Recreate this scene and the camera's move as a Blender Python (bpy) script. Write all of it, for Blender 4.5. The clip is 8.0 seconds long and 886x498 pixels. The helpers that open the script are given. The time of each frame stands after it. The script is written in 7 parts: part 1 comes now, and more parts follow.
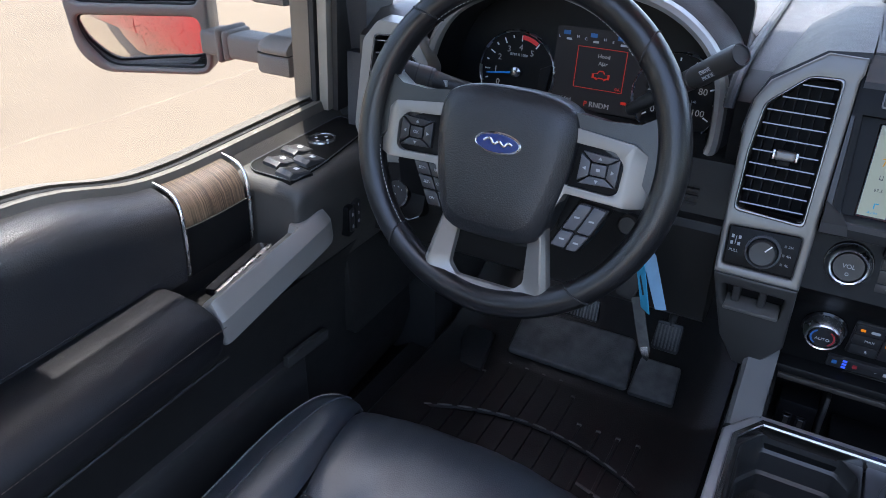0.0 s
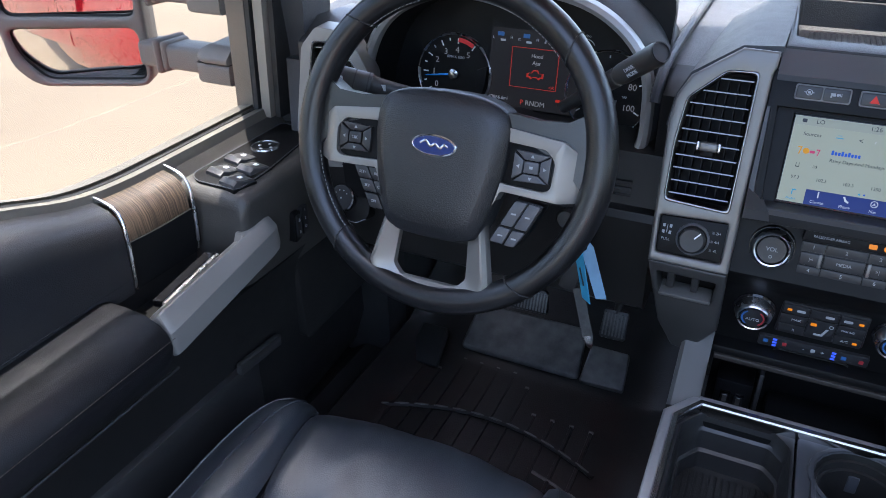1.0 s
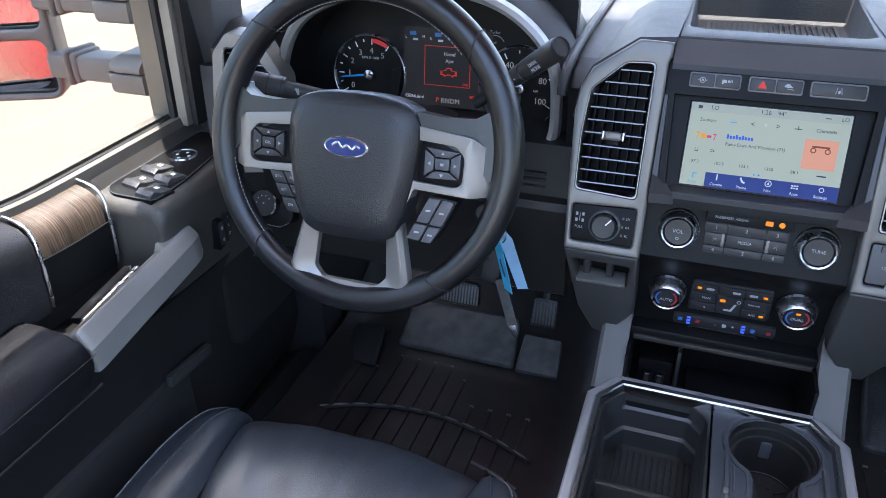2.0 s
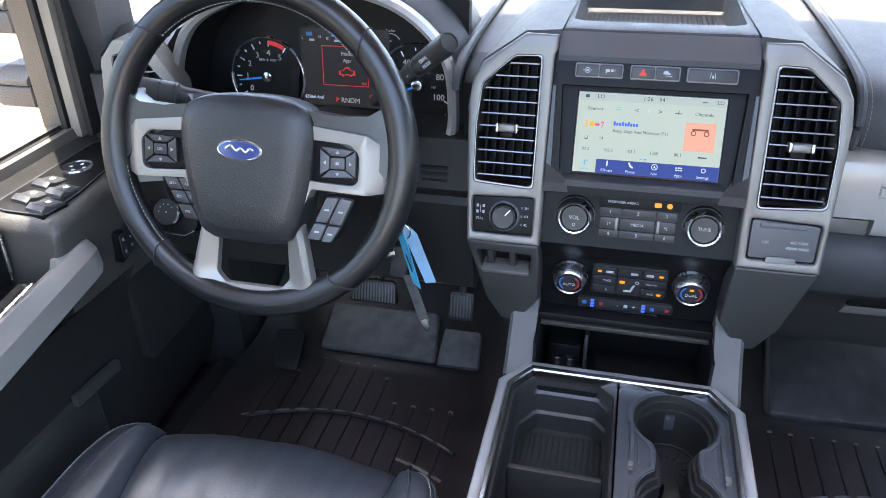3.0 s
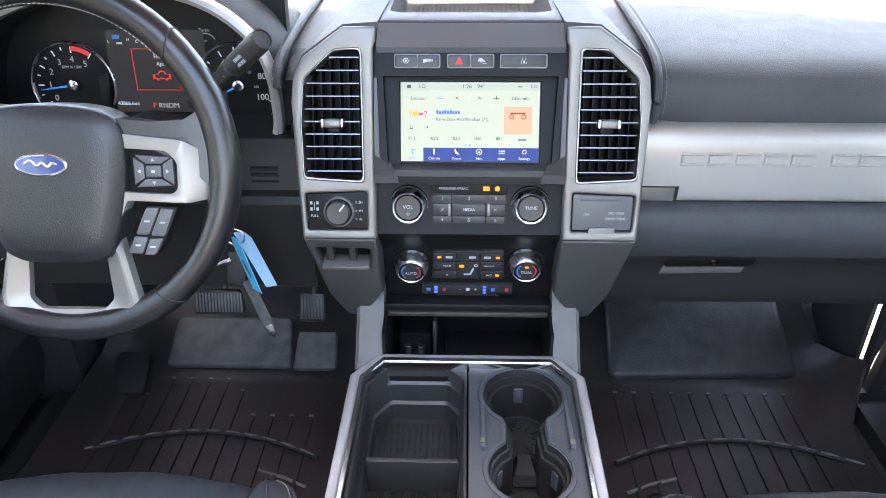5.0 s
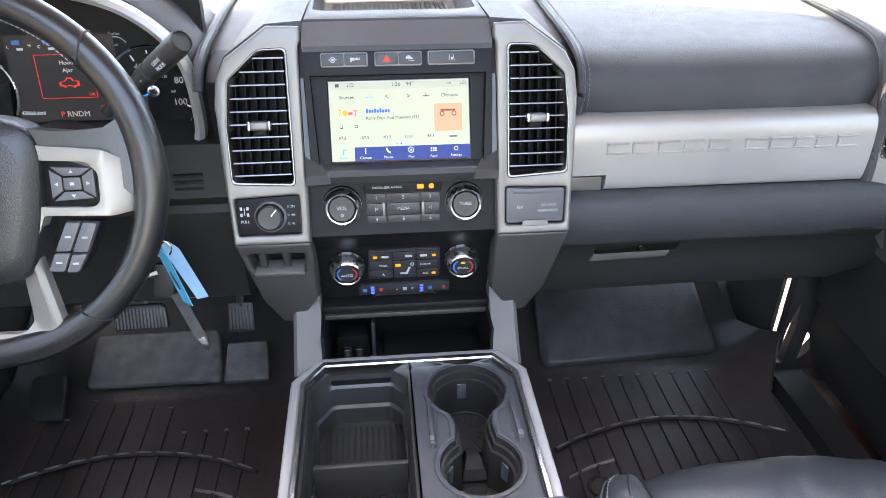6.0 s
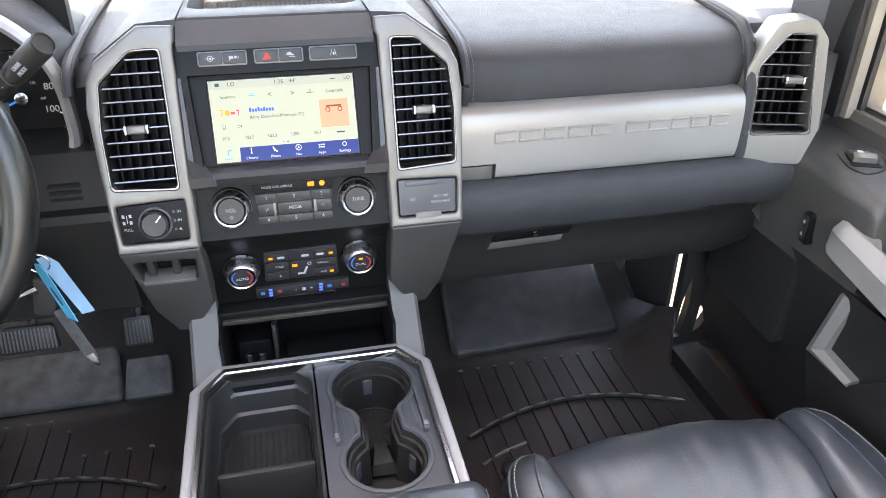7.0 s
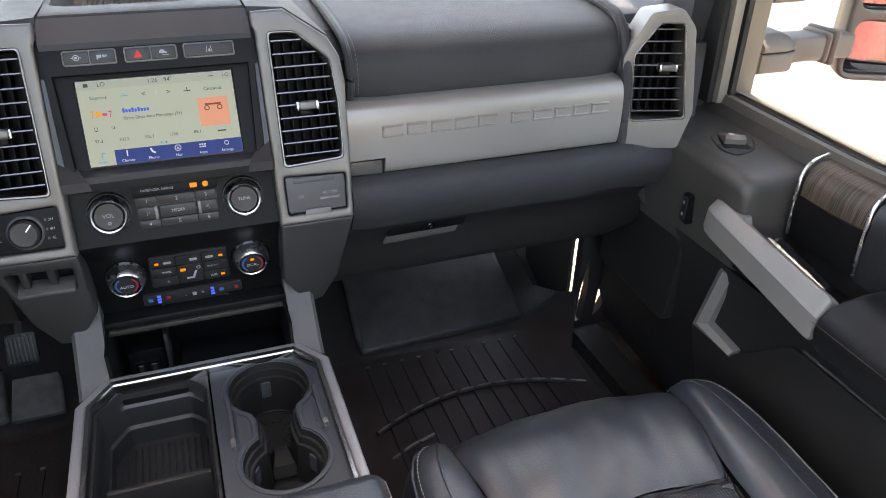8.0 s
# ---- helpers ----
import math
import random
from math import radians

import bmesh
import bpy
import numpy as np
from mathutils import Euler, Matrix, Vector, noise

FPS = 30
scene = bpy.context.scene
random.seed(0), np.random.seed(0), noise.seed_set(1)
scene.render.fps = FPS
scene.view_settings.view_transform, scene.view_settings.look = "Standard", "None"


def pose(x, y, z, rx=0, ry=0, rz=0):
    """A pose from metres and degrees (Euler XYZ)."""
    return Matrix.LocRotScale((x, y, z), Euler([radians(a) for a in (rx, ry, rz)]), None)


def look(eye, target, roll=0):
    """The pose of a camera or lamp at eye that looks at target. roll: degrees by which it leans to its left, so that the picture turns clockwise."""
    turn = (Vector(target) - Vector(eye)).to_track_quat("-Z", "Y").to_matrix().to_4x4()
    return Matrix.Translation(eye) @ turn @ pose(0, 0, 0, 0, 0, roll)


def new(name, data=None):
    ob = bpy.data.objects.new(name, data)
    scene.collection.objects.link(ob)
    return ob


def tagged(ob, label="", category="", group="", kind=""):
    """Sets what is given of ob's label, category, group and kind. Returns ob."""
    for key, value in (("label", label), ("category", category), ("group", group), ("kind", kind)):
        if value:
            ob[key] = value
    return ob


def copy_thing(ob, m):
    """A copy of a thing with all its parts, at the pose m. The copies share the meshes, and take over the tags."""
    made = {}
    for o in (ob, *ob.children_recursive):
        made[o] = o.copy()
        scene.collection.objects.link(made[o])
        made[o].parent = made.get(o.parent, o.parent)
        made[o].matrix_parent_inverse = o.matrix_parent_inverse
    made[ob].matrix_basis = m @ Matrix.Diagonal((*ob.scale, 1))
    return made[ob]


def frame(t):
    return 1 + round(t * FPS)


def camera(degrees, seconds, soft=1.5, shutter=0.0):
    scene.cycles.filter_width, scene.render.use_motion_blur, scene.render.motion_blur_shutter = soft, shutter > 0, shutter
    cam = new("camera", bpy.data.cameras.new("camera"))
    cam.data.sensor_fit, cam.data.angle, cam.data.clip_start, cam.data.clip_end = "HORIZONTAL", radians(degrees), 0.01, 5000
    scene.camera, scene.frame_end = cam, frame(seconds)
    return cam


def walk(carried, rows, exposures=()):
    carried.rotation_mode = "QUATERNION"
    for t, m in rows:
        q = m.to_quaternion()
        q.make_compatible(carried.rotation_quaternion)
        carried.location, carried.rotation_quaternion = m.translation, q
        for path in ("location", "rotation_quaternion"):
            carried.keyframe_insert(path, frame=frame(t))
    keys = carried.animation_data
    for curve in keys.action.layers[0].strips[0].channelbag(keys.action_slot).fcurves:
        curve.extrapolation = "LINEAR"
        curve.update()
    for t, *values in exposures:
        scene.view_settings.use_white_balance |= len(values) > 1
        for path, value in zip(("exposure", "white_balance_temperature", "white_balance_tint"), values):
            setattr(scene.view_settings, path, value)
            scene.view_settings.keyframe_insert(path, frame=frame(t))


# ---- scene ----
cam = camera(62.8, 8.0, soft=0.7)
PATH = [
    (0, (-0.139, -0.087, 1.293), (-0.978, 1.439, 0.309), 0.9),
    (0.5, (-0.127, -0.09, 1.3), (-0.921, 1.458, 0.314), 0.5),
    (1, (-0.112, -0.093, 1.305), (-0.854, 1.481, 0.319), -0.0),
    (1.5, (-0.094, -0.092, 1.312), (-0.776, 1.506, 0.321), -0.5),
    (3, (-0.036, -0.089, 1.31), (-0.47, 1.591, 0.315), -1.2),
    (3.5, (-0.014, -0.091, 1.31), (-0.362, 1.605, 0.31), -1.1),
    (4, (0.003, -0.094, 1.311), (-0.257, 1.617, 0.308), -1.0),
    (4.5, (0.005, -0.091, 1.308), (-0.162, 1.63, 0.304), -0.8),
    (6, (-0.032, -0.083, 1.303), (0.139, 1.635, 0.294), 0.2),
    (6.5, (-0.02, -0.088, 1.299), (0.262, 1.618, 0.293), 0.3),
    (7, (-0.004, -0.093, 1.297), (0.389, 1.589, 0.288), 0.4),
    (7.5, (0.01, -0.101, 1.294), (0.516, 1.55, 0.285), 0.7),
    (8, (0.026, -0.107, 1.293), (0.636, 1.508, 0.283), 1.3),
]
EXPOSURES = [(0.0, 2.6, 6250, 12), (1.5, 2.87, 6250, 12), (3.0, 3.63, 6700, 11), (4.5, 4.03, 7150, 12), (6.5, 4.12, 7900, 12), (7.5, 4.10, 8200, 11.5), (7.8, 3.9, 8200, 11.5), (8.0, 3.12, 8200, 12)]
walk(cam, [(t, look(eye, target, roll)) for t, eye, target, roll in PATH], EXPOSURES)

# ---- world and sun ----
SUN_WAY = Vector((0.098, -0.08, -1.0)).normalized()
world = bpy.data.worlds.new("sky")
scene.world = world
world.use_nodes = True
wn = world.node_tree
sky = wn.nodes.new("ShaderNodeTexSky")
sky.sky_type = "NISHITA"
sky.sun_disc = False
sky.dust_density = 2.5
sky.sun_elevation = math.asin(-SUN_WAY.z)
sky.sun_rotation = math.atan2(-SUN_WAY.x, -SUN_WAY.y)
wn.links.new(sky.outputs[0], wn.nodes["Background"].inputs[0])
wn.nodes["Background"].inputs[1].default_value = 0.15
sun_data = bpy.data.lights.new("sun", "SUN")
sun_data.energy, sun_data.angle, sun_data.color = 2.4, radians(0.55), (1.0, 0.95, 0.87)
sun = new("sun", sun_data)
sun.matrix_world = look((0, 0, 6), Vector((0, 0, 6)) + SUN_WAY)

# ---- materials ----
MATS = {}


def mat(name, col, rough=0.5, metal=0.0, grain=0.0, size=0.0015, vary=0.15, blotch=0.12, cells=False, coat=0.0, spec=0.5):
    """A surface with colour and gloss that vary at two scales, and fine relief of the given size in metres."""
    m = bpy.data.materials.new(name)
    m.use_nodes = True
    t, ln = m.node_tree.nodes, m.node_tree.links
    b = t["Principled BSDF"]
    co = t.new("ShaderNodeTexCoord")
    big = t.new("ShaderNodeTexNoise")
    big.inputs["Scale"].default_value = 1.0 / blotch
    big.inputs["Detail"].default_value = 6
    ln.new(co.outputs["Object"], big.inputs["Vector"])
    ramp = t.new("ShaderNodeMapRange")
    ramp.inputs["From Min"].default_value, ramp.inputs["From Max"].default_value = 0.3, 0.7
    ramp.inputs["To Min"].default_value, ramp.inputs["To Max"].default_value = 1 - vary, 1 + vary
    ln.new(big.outputs["Fac"], ramp.inputs["Value"])
    mul = t.new("ShaderNodeVectorMath")
    mul.operation = "SCALE"
    mul.inputs[0].default_value = col
    ln.new(ramp.outputs[0], mul.inputs["Scale"])
    ln.new(mul.outputs[0], b.inputs["Base Color"])
    rr = t.new("ShaderNodeMapRange")
    rr.inputs["To Min"].default_value, rr.inputs["To Max"].default_value = rough * 0.84, min(1.0, rough * 1.18)
    mid = t.new("ShaderNodeTexNoise")
    mid.inputs["Scale"].default_value = 45
    mid.inputs["Detail"].default_value = 5
    ln.new(co.outputs["Object"], mid.inputs["Vector"])
    ln.new(mid.outputs["Fac"], rr.inputs["Value"])
    ln.new(rr.outputs[0], b.inputs["Roughness"])
    b.inputs["Metallic"].default_value = metal
    b.inputs["Coat Weight"].default_value = coat
    b.inputs["Coat Roughness"].default_value = 0.08
    b.inputs["Specular IOR Level"].default_value = spec
    if grain:
        if cells:
            g = t.new("ShaderNodeTexVoronoi")
            out = "Distance"
        else:
            g = t.new("ShaderNodeTexNoise")
            g.inputs["Detail"].default_value = 3
            out = "Fac"
        g.inputs["Scale"].default_value = 1.0 / size
        ln.new(co.outputs["Object"], g.inputs["Vector"])
        bump = t.new("ShaderNodeBump")
        bump.inputs["Strength"].default_value = grain
        bump.inputs["Distance"].default_value = size * 0.35
        ln.new(g.outputs[out], bump.inputs["Height"])
        ln.new(bump.outputs[0], b.inputs["Normal"])
    MATS[name] = m
    return m


def glow(name, col, power=1.0, rough=0.3):
    m = bpy.data.materials.new(name)
    m.use_nodes = True
    b = m.node_tree.nodes["Principled BSDF"]
    b.inputs["Base Color"].default_value = (*[c * 0.3 for c in col], 1)
    b.inputs["Roughness"].default_value = rough
    b.inputs["Specular IOR Level"].default_value = 0.2
    b.inputs["Emission Color"].default_value = (*col, 1)
    b.inputs["Emission Strength"].default_value = power * 0.062
    MATS[name] = m
    return m


SOFT = mat("soft_black_dash", (0.041, 0.0422, 0.045), 0.55, spec=0.28, grain=0.6, size=0.0016, cells=True, vary=0.1)
# dash colour lightened and blued; the lip's sky reflection is in the paint
LIP_SHEEN = mat("sky_sheen_dash_lip", (0.064, 0.070, 0.079), 0.34, spec=0.9, grain=0.25, size=0.0012, cells=True, vary=0.08)
# black mirror plastic lightened to stand in for strong sun on it
HARD = mat("hard_black_plastic", (0.025, 0.0242, 0.0235), 0.42, grain=0.35, size=0.0012, vary=0.12)
DOORSOFT = mat("soft_black_door_cap", (0.050, 0.047, 0.0425), 0.40, spec=0.5, grain=0.45, size=0.0015, cells=True, vary=0.12)
ARMPLASTIC = mat("lightened_mirror_plastic", (0.19, 0.18, 0.165), 0.42, grain=0.4, size=0.002, vary=0.1)
KNOBRING = mat("satin_chrome_ring", (0.68, 0.68, 0.69), 0.27, metal=1.0, vary=0.04)
BELT = mat("window_belt_plastic", (0.105, 0.095, 0.080), 0.5, grain=0.4, size=0.0015, vary=0.1)
# lighter than the bezel: light caught by the upward faces is in the colour
SILL = mat("black_bezel_shelf", (0.034, 0.034, 0.036), 0.34, grain=0.2, size=0.001, vary=0.1)
PANEL = mat("satin_black_panel", (0.006, 0.006, 0.0062), 0.45, spec=0.16, grain=0.1, size=0.0008, vary=0.1)
GLOSS = mat("gloss_black", (0.008, 0.008, 0.009), 0.12, vary=0.1)
LEATHER = mat("black_leather", (0.027, 0.033, 0.041), 0.33, spec=1.25, grain=0.28, size=0.0017, cells=True, vary=0.2)
ARM = mat("armrest_leather", (0.008, 0.008, 0.0092), 0.40, spec=0.28, grain=0.3, size=0.0014, cells=True, vary=0.18)
CARD = mat("door_card_plastic", (0.015, 0.0143, 0.0135), 0.45, spec=0.3, grain=0.35, size=0.0012, vary=0.15)
WRAP = mat("wheel_leather", (0.0065, 0.0065, 0.007), 0.30, spec=0.6, grain=0.2, size=0.0016, cells=True)
HUB = mat("airbag_vinyl", (0.011, 0.0114, 0.0125), 0.36, spec=0.6, grain=0.5, size=0.0017, cells=True)
SILVER = mat("satin_silver_paint", (0.35, 0.338, 0.318), 0.37, metal=0.55, grain=0.06, size=0.0006, vary=0.05)
SPOKE = mat("satin_spoke_paint", (0.235, 0.222, 0.205), 0.36, metal=0.55, grain=0.06, size=0.0006, vary=0.06)
HANDLE = mat("satin_grey_handle_paint", (0.245, 0.236, 0.220), 0.36, metal=0.35, grain=0.06, size=0.0006, vary=0.05)
GREY = mat("warm_grey_paint", (0.125, 0.120, 0.111), 0.38, metal=0.4, grain=0.06, size=0.0006, vary=0.06)
# darker copy of the bar's silver, standing in for dimmer light on it
DIMSILVER = mat("dimmed_silver_paint", (0.165, 0.159, 0.149), 0.36, metal=0.45, grain=0.06, size=0.0006, vary=0.06)
# lighter copy of the frame paint, for the brighter light on the pods
PODSILVER = mat("satin_pod_paint", (0.225, 0.218, 0.205), 0.36, metal=0.4, grain=0.06, size=0.0006, vary=0.06)
# satin grey darkened: the shade on down-facing frames is in the colour
SHADE_GREY = mat("shaded_satin_paint", (0.043, 0.042, 0.040), 0.45, metal=0.35, grain=0.06, size=0.0006, vary=0.06)
CHROME = mat("chrome", (0.82, 0.83, 0.84), 0.09, metal=1.0, vary=0.04)
DKCHROME = mat("dark_chrome", (0.46, 0.46, 0.47), 0.18, metal=1.0, vary=0.05)
SMOKE = mat("smoked_chrome", (0.15, 0.15, 0.155), 0.22, metal=1.0, vary=0.08)
RUBBER = mat("black_rubber_mat", (0.0115, 0.0116, 0.0112), 0.40, grain=0.55, size=0.003, vary=0.4, blotch=0.06)
CARPET = mat("black_carpet", (0.020, 0.019, 0.018), 0.95, grain=0.9, size=0.002, vary=0.3)
INSERT = mat("blue_black_insert", (0.049, 0.053, 0.060), 0.38, grain=0.2, size=0.001, vary=0.1)
BENCH = mat("dark_bench_vinyl", (0.045, 0.043, 0.04), 0.6, grain=0.4, size=0.002)
LINER = mat("grey_headliner", (0.46, 0.44, 0.405), 0.95, grain=0.5, size=0.002)
SEAL = mat("black_seal", (0.015, 0.015, 0.015), 0.7, grain=0.3, size=0.002)
THREAD = mat("grey_thread", (0.24, 0.235, 0.22), 0.8, vary=0.2, blotch=0.01)
DULL = mat("dull_grey_thread", (0.11, 0.11, 0.11), 0.8, vary=0.2, blotch=0.01)
WHITE = mat("white_print", (0.75, 0.75, 0.75), 0.5, vary=0.03)
PALE = mat("grey_print", (0.34, 0.35, 0.36), 0.5, vary=0.05)
BTN_RIM = mat("grey_button_rim", (0.17, 0.17, 0.175), 0.4, vary=0.05)
BTN = mat("grey_button", (0.07, 0.072, 0.078), 0.42, grain=0.1, size=0.0008)
BTN_DARK = mat("black_button", (0.016, 0.016, 0.017), 0.4, grain=0.1, size=0.0008)
MIRROR = mat("mirror_glass", (0.88, 0.88, 0.88), 0.015, metal=1.0, vary=0.01)
RED = mat("red_body_paint", (0.42, 0.012, 0.022), 0.28, coat=1.0, vary=0.04)
HOUSING = mat("tan_frame_plastic", (0.235, 0.213, 0.180), 0.5, grain=0.4, size=0.002)
BADGE = mat("blue_badge", (0.012, 0.03, 0.14), 0.15, coat=1.0, vary=0.05)
TAGBLUE = mat("blue_paper_tag", (0.05, 0.33, 0.52), 0.6, vary=0.12, blotch=0.02)
TAGPALE = mat("pale_paper_tag", (0.17, 0.31, 0.44), 0.5, vary=0.1, blotch=0.03)
STEEL = mat("key_steel", (0.6, 0.6, 0.58), 0.25, metal=1.0, vary=0.1, blotch=0.01)
REDPRINT = mat("red_print", (0.75, 0.03, 0.03), 0.5, vary=0.03)
DIMBLUE = mat("dim_blue_print", (0.03, 0.12, 0.32), 0.5, vary=0.03)
DIMRED = mat("dim_red_print", (0.30, 0.025, 0.03), 0.5, vary=0.03)
NEEDLE = glow("blue_needle", (0.03, 0.32, 0.95), 0.7)
LIT_WHITE = glow("lit_white", (0.75, 0.75, 0.75), 0.35)
LIT_RED = glow("lit_red", (0.9, 0.05, 0.03), 0.8)
LIT_BLUE = glow("lit_blue", (0.05, 0.12, 1.0), 2.5)
LIT_AMBER = glow("lit_amber", (1.0, 0.30, 0.015), 1.5)
SCR_BG = glow("screen_pale", (0.64, 0.70, 0.55), 0.57)
SCR_BAND = glow("screen_band", (0.58, 0.64, 0.53), 0.55)
SCR_NAVY = glow("screen_navy", (0.018, 0.045, 0.27), 0.75)
SCR_INK = glow("screen_ink", (0.06, 0.075, 0.10), 0.4)
SCR_BLUE = glow("screen_blue", (0.03, 0.16, 0.80), 0.8)
SCR_WHITE = glow("screen_white", (0.85, 0.9, 1.0), 0.8)
SCR_ORANGE = glow("screen_orange", (0.95, 0.42, 0.26), 0.78)
SCR_GOLD = glow("screen_gold", (1.0, 0.45, 0.02), 0.8)
SCR_PINK = glow("screen_pink", (0.9, 0.08, 0.25), 0.8)
SCR_CYAN = glow("screen_cyan", (0.05, 0.5, 0.8), 0.8)
LCD = glow("cluster_display", (0.055, 0.055, 0.06), 0.5, rough=0.12)


def wood_material():
    m = mat("dark_open_grain_wood", (0.10, 0.058, 0.032), 0.4, vary=0.2, blotch=0.05)
    t, ln = m.node_tree.nodes, m.node_tree.links
    b = t["Principled BSDF"]
    co = t.new("ShaderNodeTexCoord")
    mp = t.new("ShaderNodeMapping")
    mp.inputs["Scale"].default_value = (16, 900, 16)
    ns = t.new("ShaderNodeTexNoise")
    ns.inputs["Scale"].default_value = 1.0
    ns.inputs["Detail"].default_value = 4
    ln.new(co.outputs["Object"], mp.inputs["Vector"])
    ln.new(mp.outputs[0], ns.inputs["Vector"])
    rp = t.new("ShaderNodeValToRGB")
    rp.color_ramp.elements[0].position, rp.color_ramp.elements[0].color = 0.40, (0.018, 0.012, 0.008, 1)
    rp.color_ramp.elements[1].position, rp.color_ramp.elements[1].color = 0.66, (0.115, 0.082, 0.056, 1)
    ln.new(ns.outputs["Fac"], rp.inputs["Fac"])
    ln.new(rp.outputs[0], b.inputs["Base Color"])
    bump = t.new("ShaderNodeBump")
    bump.inputs["Strength"].default_value, bump.inputs["Distance"].default_value = 0.5, 0.0006
    ln.new(ns.outputs["Fac"], bump.inputs["Height"])
    ln.new(bump.outputs[0], b.inputs["Normal"])
    return m


def concrete_material():
    m = mat("pale_concrete", (0.235, 0.184, 0.126), 0.9, grain=0.4, size=0.01, vary=0.08, blotch=1.4)
    return m


def glass_material(name, col):
    m = bpy.data.materials.new(name)
    m.use_nodes = True
    b = m.node_tree.nodes["Principled BSDF"]
    b.inputs["Base Color"].default_value = (*col, 1)
    b.inputs["Roughness"].default_value = 0.0
    b.inputs["Transmission Weight"].default_value = 1.0
    b.inputs["IOR"].default_value = 1.02
    return m


WOOD, CONCRETE, GLASS = wood_material(), concrete_material(), glass_material("clear_glass", (0.97, 0.985, 0.98))
TINT = glass_material("tinted_glass", (0.46, 0.465, 0.455))


# ---- tools for shapes ----
def part(name, bm, material, parent=None, label="", sharp=35):
    """One mesh object out of a bmesh, under a thing or a part."""
    bmesh.ops.recalc_face_normals(bm, faces=bm.faces[:])
    me = bpy.data.meshes.new(name)
    bm.to_mesh(me)
    bm.free()
    me.polygons.foreach_set("use_smooth", [True] * len(me.polygons))
    me.set_sharp_from_angle(angle=radians(sharp))
    me.materials.append(material)
    ob = new(name, me)
    if parent is not None:
        ob.parent = parent
        base = parent.matrix_basis if parent.type == "EMPTY" else (parent.parent.matrix_basis if parent.parent else Matrix())
        ob.matrix_parent_inverse = base.inverted() if parent.type == "EMPTY" else Matrix()
        if parent.type != "EMPTY":
            ob.matrix_parent_inverse = Matrix()
    if label:
        tagged(ob, label)
    return ob


def thing(name, label, category, at=(0, 0, 0), group="", kind=""):
    ob = new(name)
    ob.empty_display_size = 0.05
    ob.matrix_basis = Matrix.Translation(at)
    return tagged(ob, label, category, group, kind)


def face(y0, z0, k):
    """A frame on a panel that leans: x to the right, y up the panel, z out of it. The panel's y grows by k per metre of height."""
    up = Vector((0, k, 1)).normalized()
    out = Vector((1, 0, 0)).cross(up)
    return Matrix(((1, up.x, out.x, 0), (0, up.y, out.y, y0), (0, up.z, out.z, z0), (0, 0, 0, 1)))


def on(M, pts):
    """Outline given as x and true height z, in the panel's own frame."""
    return [(x, (z - M[2][3]) / M[2][1]) for x, z in pts]


def rounded(pts, r, n=4):
    out = []
    for i, p in enumerate(pts):
        a, p, b = Vector(pts[i - 1]), Vector(p), Vector(pts[(i + 1) % len(pts)])
        u, v = a - p, b - p
        d = min(r, u.length * 0.45, v.length * 0.45)
        s, e = p + u.normalized() * d, p + v.normalized() * d
        for j in range(n + 1):
            t = j / n
            out.append(tuple((1 - t) ** 2 * s + 2 * t * (1 - t) * p + t * t * e))
    return out


def rect(x0, y0, x1, y1, r=0.0, n=4):
    pts = [(x0, y0), (x1, y0), (x1, y1), (x0, y1)]
    return rounded(pts, r, n) if r else pts


def circle(cx, cy, r, n=28, ry=None):
    return [(cx + r * math.cos(2 * math.pi * i / n), cy + (ry or r) * math.sin(2 * math.pi * i / n)) for i in range(n)]


def plate(outer, M, h0, h1, holes=(), bevel=0.0, seg=2):
    """A flat piece with holes, from height h0 to h1 over a panel, its front edges rounded."""
    bm = bmesh.new()
    edges = []
    for loop in (outer, *holes):
        vs = [bm.verts.new((p[0], p[1], h1)) for p in loop]
        es = [bm.edges.new((vs[i - 1], vs[i])) for i in range(len(vs))]
        edges += es
    if holes:
        bmesh.ops.triangle_fill(bm, edges=edges, use_beauty=True, use_dissolve=False, normal=(0, 0, 1))
    else:
        bm.faces.new(bm.verts[:])
    geo = bmesh.ops.extrude_face_region(bm, geom=bm.faces[:])
    bmesh.ops.translate(bm, vec=(0, 0, h0 - h1), verts=[g for g in geo["geom"] if isinstance(g, bmesh.types.BMVert)])
    bmesh.ops.recalc_face_normals(bm, faces=bm.faces[:])
    if bevel:
        top = max(h0, h1)
        es = [e for e in bm.edges if len(e.link_faces) == 2 and all(abs(v.co.z - top) < 1e-6 for v in e.verts) and e.calc_face_angle(0) > 0.5]
        bmesh.ops.bevel(bm, geom=es, offset=bevel, segments=seg, affect="EDGES", profile=0.5, clamp_overlap=True)
    bm.transform(M)
    return bm


def box(lo, hi, bevel=0.0, M=None, seg=2):
    bm = bmesh.new()
    bmesh.ops.create_cube(bm, size=1)
    for v in bm.verts:
        for i in range(3):
            v.co[i] = lo[i] if v.co[i] < 0 else hi[i]
    if bevel:
        bmesh.ops.bevel(bm, geom=bm.edges[:], offset=bevel, segments=seg, affect="EDGES", profile=0.5, clamp_overlap=True)
    if M:
        bm.transform(M)
    return bm


